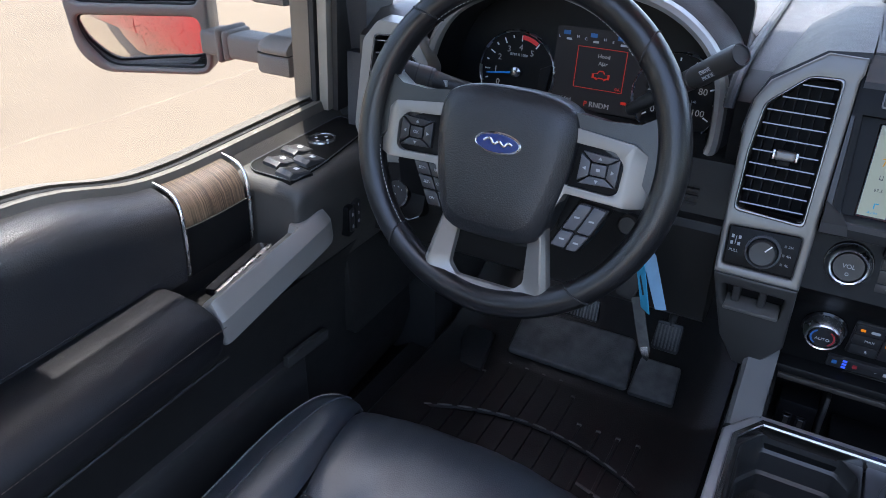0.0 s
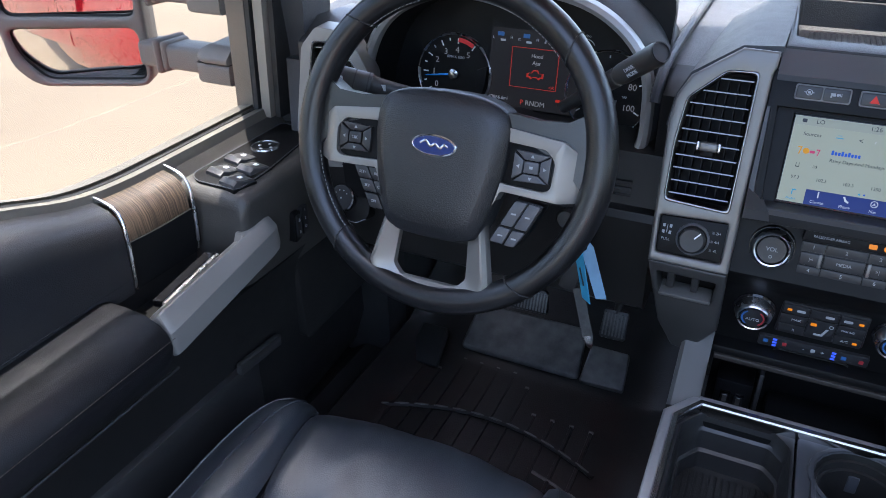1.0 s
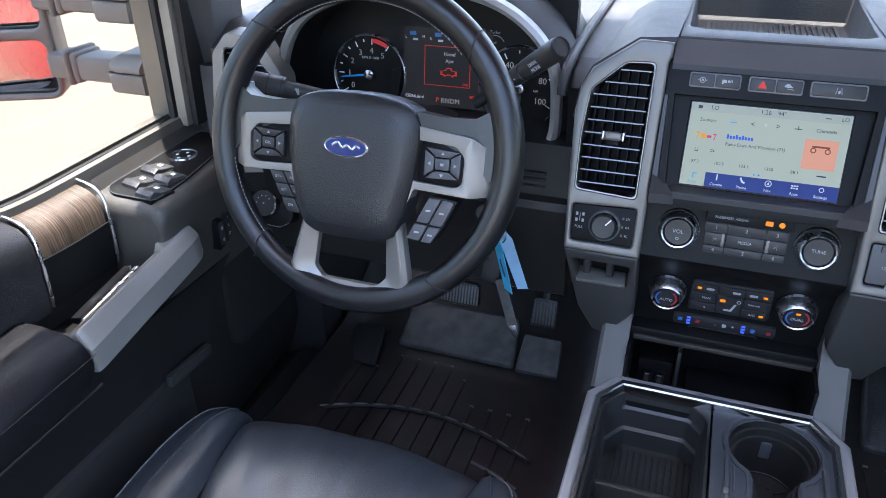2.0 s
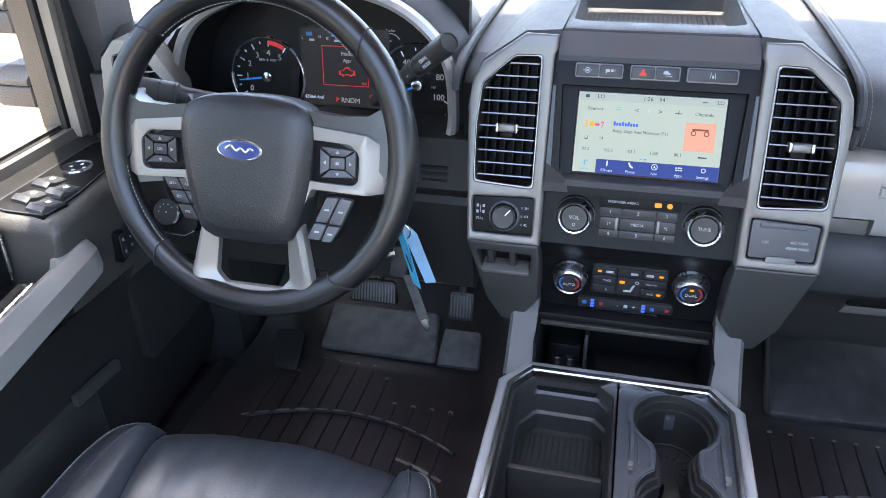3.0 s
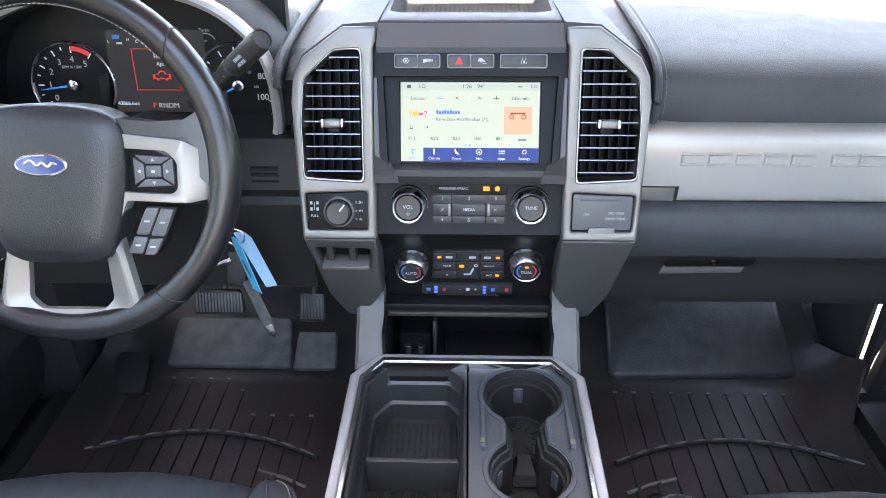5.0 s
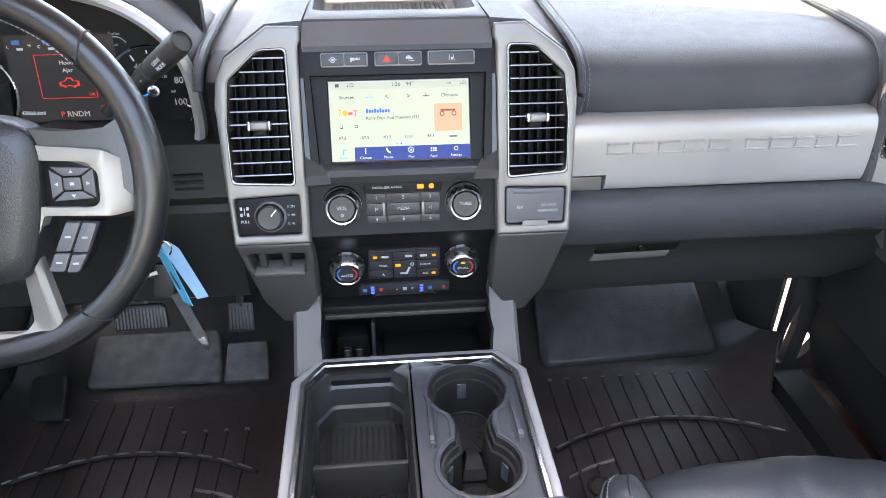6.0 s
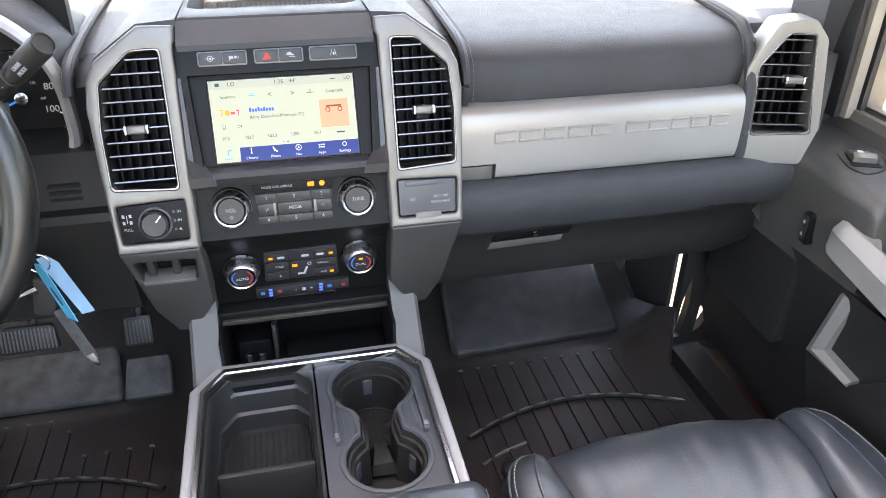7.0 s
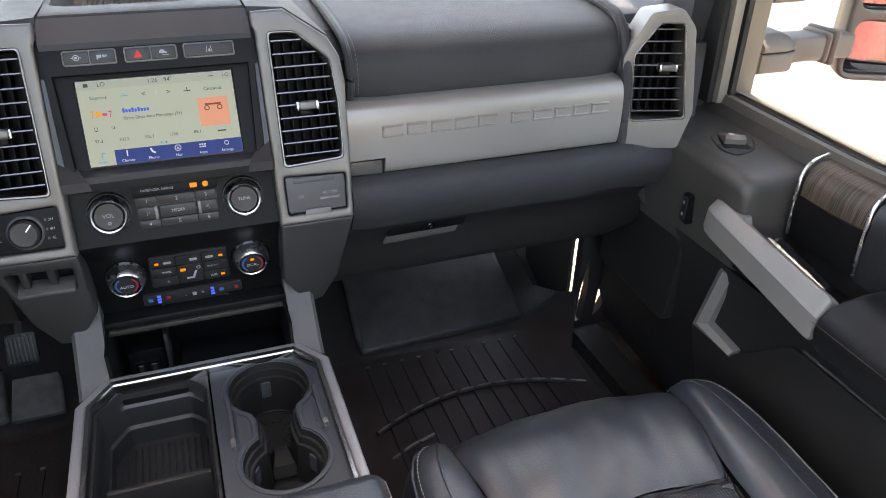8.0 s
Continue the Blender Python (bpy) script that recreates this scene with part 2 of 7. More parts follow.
def loft(rings, closed=True, caps=True, thick=0.0):
    """A skin over rings of equally many points."""
    bm = bmesh.new()
    vs = [[bm.verts.new(p) for p in ring] for ring in rings]
    n = len(rings[0])
    for a, b in zip(vs, vs[1:]):
        for i in range(n if closed else n - 1):
            j = (i + 1) % n
            bm.faces.new((a[i], a[j], b[j], b[i]))
    if closed and caps:
        bm.faces.new(vs[0])
        bm.faces.new(vs[-1])
    bmesh.ops.recalc_face_normals(bm, faces=bm.faces[:])
    if thick:
        bmesh.ops.solidify(bm, geom=bm.faces[:], thickness=thick)
    return bm


def spline(pts, n=8, closed=False):
    """Points along a smooth curve through the given ones."""
    p = [Vector(q) for q in pts]
    m = len(p)
    out = []
    for i in range(m if closed else m - 1):
        a = p[i - 1] if (closed or i) else p[0] * 2 - p[1]
        b, c = p[i], p[(i + 1) % m]
        d = p[(i + 2) % m] if (closed or i < m - 2) else c * 2 - b
        for k in range(n):
            t = k / n
            out.append(0.5 * ((2 * b) + (c - a) * t + (2 * a - 5 * b + 4 * c - d) * t * t + (3 * b - a - 3 * c + d) * t ** 3))
    if not closed:
        out.append(p[-1])
    return out


def tube(path, r, sides=8, closed=False, squash=1.0, up=(0, 0, 1)):
    """A bar with a round or flattened section along a path; r may be one radius for each point."""
    path = [Vector(p) for p in path]
    n = len(path)
    rings = []
    for i, p in enumerate(path):
        a = path[i - 1] if (closed or i) else p
        b = path[(i + 1) % n] if (closed or i < n - 1) else p
        t = (b - a).normalized()
        s = t.cross(Vector(up))
        s = s.normalized() if s.length > 1e-6 else t.orthogonal().normalized()
        w = s.cross(t)
        q = r[i] if isinstance(r, (list, tuple)) else r
        rings.append([p + s * (q * math.cos(2 * math.pi * k / sides)) + w * (q * squash * math.sin(2 * math.pi * k / sides)) for k in range(sides)])
    if closed:
        rings.append(rings[0])
        bm = loft(rings, caps=False)
        bmesh.ops.remove_doubles(bm, verts=bm.verts[:], dist=1e-6)
        return bm
    return loft(rings)


def lathe(profile, M=None, n=32):
    """A turned piece: profile of radius and height, about the frame's z axis."""
    rings = [[(max(r, 1e-5) * math.cos(2 * math.pi * i / n), max(r, 1e-5) * math.sin(2 * math.pi * i / n), h) for i in range(n)] for r, h in profile]
    bm = loft(rings, caps=False)
    if M:
        bm.transform(M)
    return bm


def join(*bms):
    out = bmesh.new()
    for b in bms:
        me = bpy.data.meshes.new("tmp")
        b.to_mesh(me)
        out.from_mesh(me)
        bpy.data.meshes.remove(me)
        b.free()
    return out


def stitches(path, length=0.004, gap=0.0025, r=0.0006):
    """A row of short threads along a path."""
    path = [Vector(p) for p in path]
    bm = bmesh.new()
    run = 0.0
    dist = [0.0]
    for a, b in zip(path, path[1:]):
        dist.append(dist[-1] + (b - a).length)

    def at(s):
        for i in range(len(path) - 1):
            if s <= dist[i + 1]:
                t = (s - dist[i]) / max(dist[i + 1] - dist[i], 1e-9)
                return path[i].lerp(path[i + 1], t)
        return path[-1]

    while run + length < dist[-1]:
        a, b = at(run), at(run + length)
        t = (b - a).normalized()
        s = t.orthogonal().normalized() * r
        w = t.cross(s)
        ring = [s, w, -s, -w]
        va, vb = [bm.verts.new(a + q) for q in ring], [bm.verts.new(b + q) for q in ring]
        for i in range(4):
            bm.faces.new((va[i - 1], va[i], vb[i], vb[i - 1]))
        bm.faces.new(va)
        bm.faces.new(vb[::-1])
        run += length + gap
    return bm


def words(text, size, M, material, parent, name="lettering", thick=0.0003, wide=1.0, align="CENTER"):
    """Flat raised lettering in the built-in font, centred on the frame M."""
    cu = bpy.data.curves.new("words", "FONT")
    cu.body, cu.size, cu.align_x, cu.align_y, cu.extrude = text, size, align, "CENTER", thick
    cu.resolution_u = 3
    tmp = bpy.data.objects.new("words", cu)
    scene.collection.objects.link(tmp)
    bpy.context.view_layer.update()
    me = bpy.data.meshes.new_from_object(tmp.evaluated_get(bpy.context.evaluated_depsgraph_get()))
    bpy.data.objects.remove(tmp)
    bm = bmesh.new()
    bm.from_mesh(me)
    bpy.data.meshes.remove(me)
    bm.transform(M @ Matrix.Diagonal((wide, 1, 1, 1)))
    return part(name, bm, material, parent)


def shift(M, x, y, h=0.0, turn=0.0):
    return M @ Matrix.Translation((x, y, h)) @ Matrix.Rotation(radians(turn), 4, "Z")

# ---- ground and cab shell ----
# paler than the ground so that it bounces light onto the passenger side
PALE_CONCRETE = mat("pale_grey_concrete", (0.42, 0.385, 0.335), 0.9, grain=0.4, size=0.01, vary=0.06, blotch=1.4)

def setting(name, bm, material, label, sharp=35):
    return tagged(part(name, bm, material, None, "", sharp), label, name.split("_")[0], "", "structure")


def build_ground():
    bm = bmesh.new()
    bmesh.ops.create_grid(bm, x_segments=8, y_segments=8, size=400, matrix=Matrix.Translation((0, 0, -0.45)))
    setting("ground", bm, CONCRETE, "pale sunlit concrete paving of a parking lot")
    setting("pavement", box((1.6, -30, -0.46), (30, 40, -0.446)), PALE_CONCRETE, "concrete paving beside the passenger side, made paler to bounce light in")
    seam = thing("paving_crack", "pale crack line running along the sunlit concrete", "crack", (-4.6, 3, -0.45))
    pale = mat("crack_filler", (0.265, 0.212, 0.15), 0.9, vary=0.2, blotch=0.1)
    rng = random.Random(4)
    line = [Vector((-4.58 + 0.05 * math.sin(y * 2.1) + rng.uniform(-0.03, 0.03), y, -0.449)) for y in np.arange(1.9, 9, 0.16)]
    part("filler", tube(line, [rng.uniform(0.012, 0.03) for _ in line], 6, squash=0.12), pale, seam)
    line = [Vector((-4.5 + 0.3 * t + rng.uniform(-0.02, 0.02), 2.15 - 0.5 * t, -0.449)) for t in np.arange(0, 2.2, 0.12)]
    part("filler", tube(line, [rng.uniform(0.02, 0.06) for _ in line], 6, squash=0.1), pale, seam)


def build_shell():
    # floor pan and toe boards
    setting("floor", box((-0.86, -1.1, 0.27), (0.86, 1.12, 0.325)), CARPET, "black carpeted cab floor")
    setting("firewall", loft([[(x, 1.06, 0.32), (x, 1.16, 0.375), (x, 1.27, 0.50), (x, 1.33, 0.85), (x, 1.37, 0.85), (x, 1.32, 0.48), (x, 1.18, 0.34), (x, 1.06, 0.28)] for x in (-0.95, 0.755)]), CARPET, "black carpeted toe board below the dashboard")
    # roof with a bowed front edge; unseen opening added to light the cab
    front = [(x, 1.17 - 0.42 * x * x) for x in np.linspace(-0.72, 0.72, 17)]
    roof = [(-0.76, -1.15), *[(-0.745, y) for y in (-0.5, 0.1)], *front, *[(0.745, y) for y in (0.1, -0.5)], (0.76, -1.15)]
    light_hole = rect(-0.56, -1.06, 0.52, 0.38, 0.06)
    setting("ceiling", plate(roof, Matrix.Translation((0, 0, 1.55)), 0.0, 0.05, holes=(light_hole,)), LINER, "grey cloth headliner with an opening added to light the cab")
    # body sides below the windows, behind the front doors, with the rear pillars
    for s in (-1, 1):
        side = "left" if s < 0 else "right"
        setting("wall_" + side, join(
            box((min(s * 0.86, s * 0.98), -1.15, 0.27), (max(s * 0.86, s * 0.98), -0.24, 0.36 if s < 0 else 0.74)),
            box((min(s * 0.86, s * 0.94), -0.36, 0.36), (max(s * 0.86, s * 0.94), -0.24, 0.74)),
            box((min(s * 0.78, s * 0.94), -0.36, 0.74), (max(s * 0.78, s * 0.94), -0.24, 1.55)),
            box((min(s * 0.78, s * 0.94), -1.15, 0.74), (max(s * 0.78, s * 0.94), -1.0, 1.55)),
            box((min(s * 0.72, s * 0.90), -1.15, 1.50), (max(s * 0.72, s * 0.90), 0.30, 1.548)),
        ), HOUSING, "plain inner body side behind the front door")
        # windscreen pillar, trimmed in black
        ring = lambda y, x, z, w: [(s * (x - w), y - 0.03, z), (s * (x + 0.03), y - 0.055, z), (s * (x + 0.045), y + 0.06, z), (s * (x - w + 0.02), y + 0.075, z)]
        setting("pillar_" + side, loft([ring(0.93, 0.865, 0.86, 0.035), ring(0.90, 0.855, 1.0, 0.045), ring(0.85, 0.83, 1.12, 0.06), ring(0.88, 0.77, 1.54, 0.08)]), SOFT, "black grained trim of the windscreen pillar")
    setting("wall_rear", join(box((-0.98, -1.2, 0.27), (0.98, -1.15, 0.72)), box((-0.98, -1.2, 1.52), (0.98, -1.15, 1.6)), box((-0.98, -1.2, 0.72), (-0.86, -1.15, 1.52)), box((0.86, -1.2, 0.72), (0.98, -1.15, 1.52))), BENCH, "plain rear wall of the cab")
    setting("bench_wall", box((-0.80, -1.1, 0.325), (0.80, -0.62, 0.62), 0.03), BENCH, "plain dark rear bench base")
    # windscreen
    rows = []
    for t in (0.0, 0.5, 1.0):
        rows.append([(x, (1.40 - 0.30 * x * x) * (1 - t) + (1.20 - 0.42 * x * x) * t, 1.07 + 0.49 * t) for x in np.linspace(-0.86 + 0.1 * t, 0.86 - 0.1 * t, 13)])
    glass = setting("window_front", loft(rows, closed=False, thick=0.004), GLASS, "clear windscreen glass")
    glass.visible_shadow = False
    # red bonnet beyond the windscreen
    hood = [[(x, y, 1.06 - 0.10 * (y - 1.4) - 0.05 * x * x) for x in np.linspace(-0.92, 0.92, 9)] for y in (1.42, 1.8, 2.3, 2.6)]
    hood.append([(x, 2.65, 0.5) for x in np.linspace(-0.92, 0.92, 9)])
    setting("bonnet", loft(hood, closed=False, thick=0.01), RED, "red painted bonnet ahead of the windscreen")


# ---- front doors ----
def build_door(s):
    side = "driver" if s < 0 else "passenger"
    d = thing("door", "black trimmed %s door with wood accent, padded armrest and grey pull handle" % side, "door", (s * 0.85, 0.4, 0.36), "front doors")
    X = lambda x: s * x
    belt = lambda y: 0.895 + 0.045 / (1 + math.exp((y - 0.40) / 0.035)) + 0.03 * max(0.0, y - 0.55)
    # outer skin, red
    part("outer_skin", loft([[(X(0.975), y, -0.05), (X(1.015), y, 0.35), (X(1.01), y, 0.70), (X(0.955), y, belt(y) - 0.022), (X(0.947), y, belt(y) - 0.024), (X(0.99), y, 0.68), (X(0.99), y, 0.35), (X(0.96), y, -0.05)] for y in np.linspace(-0.24, 1.02, 22)]), RED, d, "red painted outer skin")
    # belt moulding and its black seal
    part("belt_moulding", loft([[(X(0.944), y, belt(y) - 0.03), (X(0.940), y, belt(y) + 0.003), (X(0.912), y, belt(y) + 0.008), (X(0.908), y, belt(y) - 0.03)] for y in np.linspace(-0.22, 0.86, 40)]), HOUSING, d, "grey plastic belt moulding")
    part("glass_seal", loft([[(X(0.9065), y, belt(y) - 0.03), (X(0.9055), y, belt(y) + 0.006), (X(0.900), y, belt(y) + 0.005), (X(0.898), y, belt(y) - 0.03)] for y in np.linspace(-0.22, 0.86, 40)]), SEAL, d)
    part("inner_belt", loft([[(X(0.897), y, belt(y) - 0.03), (X(0.896), y, belt(y) + 0.006), (X(0.884), y, belt(y) + 0.006), (X(0.880), y, belt(y) - 0.03)] for y in np.linspace(-0.22, 0.86, 40)]), BELT, d)
    # window frame post with seals
    def post(y0, y1, x0, x1, name, material):
        part(name, loft([[(X(x0 - 0.24 * (z - 0.9)), y0 - 0.25 * (z - 0.9), z), (X(x1 - 0.24 * (z - 0.9)), y0 - 0.25 * (z - 0.9), z), (X(x1 - 0.24 * (z - 0.9)), y1 - 0.25 * (z - 0.9), z), (X(x0 - 0.24 * (z - 0.9)), y1 - 0.25 * (z - 0.9), z)] for z in (0.895, 1.2, 1.56)]), material, d)
    post(0.848, 0.875, 0.908, 0.946, "window_post", HOUSING)
    post(0.838, 0.87, 0.893, 0.903, "glass_run", SEAL)
    post(0.842, 0.88, 0.872, 0.889, "inner_post", HOUSING)
    post(0.85, 0.90, 0.858, 0.868, "door_seal", SEAL)
    # window header above
    part("window_header", box((min(X(0.70), X(0.86)), -0.22, 1.49), (max(X(0.70), X(0.86)), 1.0, 1.548), 0.01), HOUSING, d)
    # side glass, raised; added with a tint that dims the ground outside
    side_glass = part("side_glass", loft([[(X(0.9045 - 0.24 * (z - 0.9)), y0, z), (X(0.9045 - 0.24 * (z - 0.9)), y1 - 0.25 * (z - 0.9), z)] for z, y0, y1 in ((0.895, -0.22, 0.862), (1.2, -0.22, 0.862), (1.54, -0.22, 0.862))], closed=False, thick=0.004), TINT, d, "side glass, added and tinted to dim the outside")
    side_glass.visible_shadow = False
    # front cap with the switches
    cap = []
    for y, f in ((0.611, 0.020), (0.6125, 0.013), (0.617, 0.0065), (0.624, 0.002), (0.633, 0.0), (0.70, 0.0), (0.80, 0.0), (0.90, 0.0), (1.0, 0.0)):
        g = 0.012 * max(0.0, (y - 0.60) / 0.4)
        edge = [(0.752 + 0.022 * (1 - math.cos(a)) + 0.6 * f, 0.846 + g + 0.022 * math.sin(a) - f) for a in np.linspace(0, math.pi / 2, 8)][::-1]
        cap.append([(X(0.880), y, 0.70), (X(0.880), y, 0.888 + g - f), (X(0.872), y, 0.8695 + g - f), (X(0.80), y, 0.8685 + g - f), *[(X(px), y, pz) for px, pz in edge], (X(0.758 + 0.6 * f), y, 0.76), (X(0.770), y, 0.70)])
    part("front_cap", loft(cap), DOORSOFT, d, "", 40)
    # lower card
    card = []
    for y in (-0.22, 0.1, 0.4, 0.55, 0.70, 0.85, 1.0):
        b = 0.02 * max(0.0, (y - 0.7) / 0.3)
        card.append([(X(0.90), y, 0.72), (X(0.762 + b), y, 0.72), (X(0.778 + b), y, 0.66), (X(0.790 + b), y, 0.52), (X(0.785 + b), y, 0.44), (X(0.81 + b), y, 0.36), (X(0.90), y, 0.33)])
    part("lower_card", loft(card), CARD, d)
    # back wall behind trim and armrest
    part("middle_card", box((min(X(0.845), X(0.90)), -0.22, 0.70), (max(X(0.845), X(0.90)), 0.60, 0.85)), CARD, d)
    # wood accent: rolls from the belt over the edge and down
    def roll(y, out=0.0, bel=None):
        bz = (belt(y) if bel is None else bel) - 0.004
        return [(X(0.896), bz), (X(0.880 - out * 0.3), bz - 0.001), (X(0.862 - out), bz - 0.006), (X(0.850 - out), bz - 0.014), (X(0.842 - out), bz - 0.028), (X(0.839 - out), bz - 0.050), (X(0.838 - out), 0.81), (X(0.840 - out), 0.775)]
    skew = [0.0, 0.0, -0.001, -0.002, -0.004, -0.006, -0.008, -0.009]
    def strip(y0, y1, out, n, bel=None):
        return [[(px, y0 + (y1 - y0) * i / n + sk, pz) for (px, pz), sk in zip(roll(y0 + (y1 - y0) * i / n, out, bel), skew)] for i in range(n + 1)]
    ws = strip(0.487, 0.603, 0.0, 10)
    part("wood_accent", loft([r[:6] for r in ws], closed=False, thick=0.004), WOOD, d, "open-grain brown wood accent")
    # black in place of grain puts the shade below the roll into its colour
    part("shaded_accent", loft([r[5:] for r in ws], closed=False, thick=0.004), PANEL, d, "lower part of the wood accent, black to stand for its shade")
    for y in (0.483, 0.607):
        row = [(px, y + sk, pz + 0.0045) for (px, pz), sk in zip(roll(y, 0.007 if y < 0.5 else 0.004), skew)]
        part("chrome_strip", tube(spline(row, 4), 0.0026, 8), KNOBRING, d, "bright chrome edge strip")
    row = [(X(0.8935), y, belt(y) + 0.001) for y in np.linspace(0.483, 0.607, 12)]
    part("chrome_strip", tube(row, 0.0022, 8), KNOBRING, d, "bright chrome edge strip")
    # padded rear top
    part("upper_pad", loft(strip(-0.20, 0.478, 0.008, 26), closed=False, thick=0.006), PADLEATHER, d, "padded black upper trim")
    # armrest with a rounded front
    arm = []
    for y, w, h in ((0.432, 0.60, 0.34), (0.4305, 0.84, 0.66), (0.425, 0.95, 0.88), (0.412, 1, 1), (0.30, 1, 1.0), (0.10, 1, 0.98), (-0.2, 1, 0.95)):
        dz = 0.03 * (y - 0.45)
        prof = [(0.850, 0.735), (0.846, 0.785), (0.835, 0.793), (0.80, 0.794), (0.765, 0.790), (0.742, 0.780), (0.731, 0.765), (0.728, 0.748), (0.735, 0.722), (0.76, 0.712)]
        arm.append([(X(0.79 + (x - 0.79) * w), y, 0.755 + (z - 0.755) * h + dz) for x, z in prof])
    ar = part("armrest", loft(arm), ARM, d, "stitched black leather armrest")
    seam = [(X(0.7305), y, 0.766 + 0.03 * (y - 0.45)) for y in np.linspace(0.43, -0.15, 60)]
    part("stitching", stitches([(x - s * 0.001, y, z - 0.006) for x, y, z in seam], 0.0045, 0.002, 0.0005), STITCH, ar)
    part("welt", tube([(X(0.832), y, 0.797 + 0.03 * (y - 0.45)) for y in np.linspace(0.46, -0.18, 12)], 0.0016, 6), SEAL, ar)
    part("lower_rim", tube([(X(0.747), y, 0.700 + 0.02 * (y - 0.45)) for y in np.linspace(0.44, -0.18, 12)], 0.0022, 6), HARD, d)
    # pull handle
    M = Matrix(((0, 0, -s, 0), (1, 0, 0, 0), (0, 1, 0, 0), (0, 0, 0, 1)))
    bar = []
    for y, f in ((0.430, 0.72), (0.4315, 0.88), (0.435, 0.97), (0.441, 1.0), (0.52, 1.0), (0.600, 1.0), (0.606, 1.0), (0.640, 1.0), (0.655, 0.94), (0.664, 0.70)):
        zr, zt = 0.764 + 0.19 * (y - 0.437), 0.789 + 0.145 * (y - 0.437)
        back = zt - 0.010 if y < 0.603 else zt + 0.001
        sec = [(0.769, zr - 0.036), (0.737, zr - 0.038), (0.7325, zr - 0.034), (0.7355, zr - 0.001), (0.738, zr + 0.003), (0.750, zt - 0.001), (0.752, zt), (0.758, (zt + back) / 2), (0.769, back)]
        cz = zr - 0.008
        bar.append([(X(0.769 - (0.769 - x) * (0.5 + 0.5 * f)), y, cz + (z - cz) * (0.4 + 0.6 * f)) for x, z in sec])
    bm = loft(bar)
    part("pull_handle", bm, HANDLE, d, "satin grey angular pull handle", 22)
    part("handle_recess", box((min(X(0.767), X(0.842)), 0.455, 0.722), (max(X(0.767), X(0.842)), 0.62, 0.745), 0.002), PANEL, d)
    lever = [[(X(x), y, z + dz) for x, dz in ((0.781, -0.001), (0.783, 0.003), (0.790, 0.004), (0.806, 0.001), (0.806, -0.008), (0.784, -0.008))] for y, z in ((0.472, 0.768), (0.50, 0.7735), (0.545, 0.7815), (0.578, 0.787))]
    lv = part("release_lever", loft(lever), GLOSS, d, "black inner release lever with chrome edge")
    part("chrome_edge", tube([(X(0.7825), y, z + 0.0025) for y, z in ((0.470, 0.7675), (0.50, 0.7735), (0.545, 0.7815), (0.578, 0.787))], 0.0042, 8), KNOBRING, lv, "bright chrome edge")
    # map pocket edge
    if s > 0:
        bent = []
        for o, mid, i in (((0.637, 0.715), (0.627, 0.711), (0.613, 0.708)), ((0.668, 0.583), (0.655, 0.594), (0.638, 0.603)), ((0.575, 0.583), (0.574, 0.588), (0.573, 0.594))):
            bent.append([(0.788, *o), (0.766, *o), (0.761, *mid), (0.769, *i), (0.788, *i)])
        part("pocket_edge", loft(bent), HANDLE, d, "bent grey edge of the map pocket", 20)
        part("pocket_wall", plate(rounded([(0.576, 0.585), (0.476, 0.676), (-0.2, 0.676), (-0.2, 0.44), (0.60, 0.44), (0.640, 0.500), (0.672, 0.578), (0.664, 0.584)], 0.004, 2), M, -0.80, -0.767, bevel=0.003), CARD, d)
    else:
        # darker paint than the passenger edge, for the shade on this door
        part("pocket_edge", box((-0.006, -0.050, -0.010), (0.006, 0.050, 0.010), 0.003, Matrix.Translation((X(0.770), 0.618, 0.590)) @ Matrix.Rotation(radians(-4), 4, "X")), SHADE_GREY, d, "grey edge of the map pocket")
    part("pocket", box((min(X(0.772), X(0.80)), 0.25, 0.46), (max(X(0.772), X(0.80)), 0.62, 0.585), 0.01), HARD, d)
    # speaker rim low in front
    part("speaker_panel", plate(rounded([(0.748, 0.528), (0.738, 0.700), (0.752, 0.714), (0.97, 0.714), (0.97, 0.54)], 0.016, 4), M, -0.80, -0.772, bevel=0.003), CARD, d, "raised black speaker panel")
    # lock switch
    part("lock_bezel", plate(rounded([(0.712, 0.748), (0.732, 0.752), (0.732, 0.800), (0.714, 0.800)], 0.006), M, -0.762, -0.747, bevel=0.002), PANEL, d)
    lk = part("lock_switch", plate(rect(0.717, 0.757, 0.728, 0.795, 0.003), M, -0.75, -0.744, bevel=0.0015), BTN_DARK, d)
    for z in (0.766, 0.786):
        part("symbol", join(plate(rect(0.7203, z - 0.0026, 0.7247, z + 0.0006, 0.0005, 2), M, -0.745, -0.7436), plate(circle(0.7225, z + 0.0012, 0.0018, 10), M, -0.745, -0.7437)), PALE, lk)
    if s < 0:
        mem = part("memory_keys", plate(rounded([(0.735, 0.752), (0.752, 0.756), (0.752, 0.802), (0.735, 0.800)], 0.005), M, -0.762, -0.748, bevel=0.002), BTN_DARK, d)
        for z, n in ((0.794, "1"), (0.780, "2")):
            words(n, 0.006, Matrix.Translation((X(0.7475), 0.7435, z)) @ Matrix.Rotation(radians(90), 4, "Z") @ Matrix.Rotation(radians(90), 4, "X"), PALE, mem)
        part("symbol", plate(circle(0.7435, 0.766, 0.0026, 12), M, -0.749, -0.7475, holes=(circle(0.7435, 0.766, 0.0016, 12),)), PALE, mem)
    # switches on the cap
    T = Matrix.Translation((0, 0.6, 0.8695)) @ Matrix.Rotation(radians(1.7), 4, "X") @ Matrix.Translation((0, -0.6, 0))
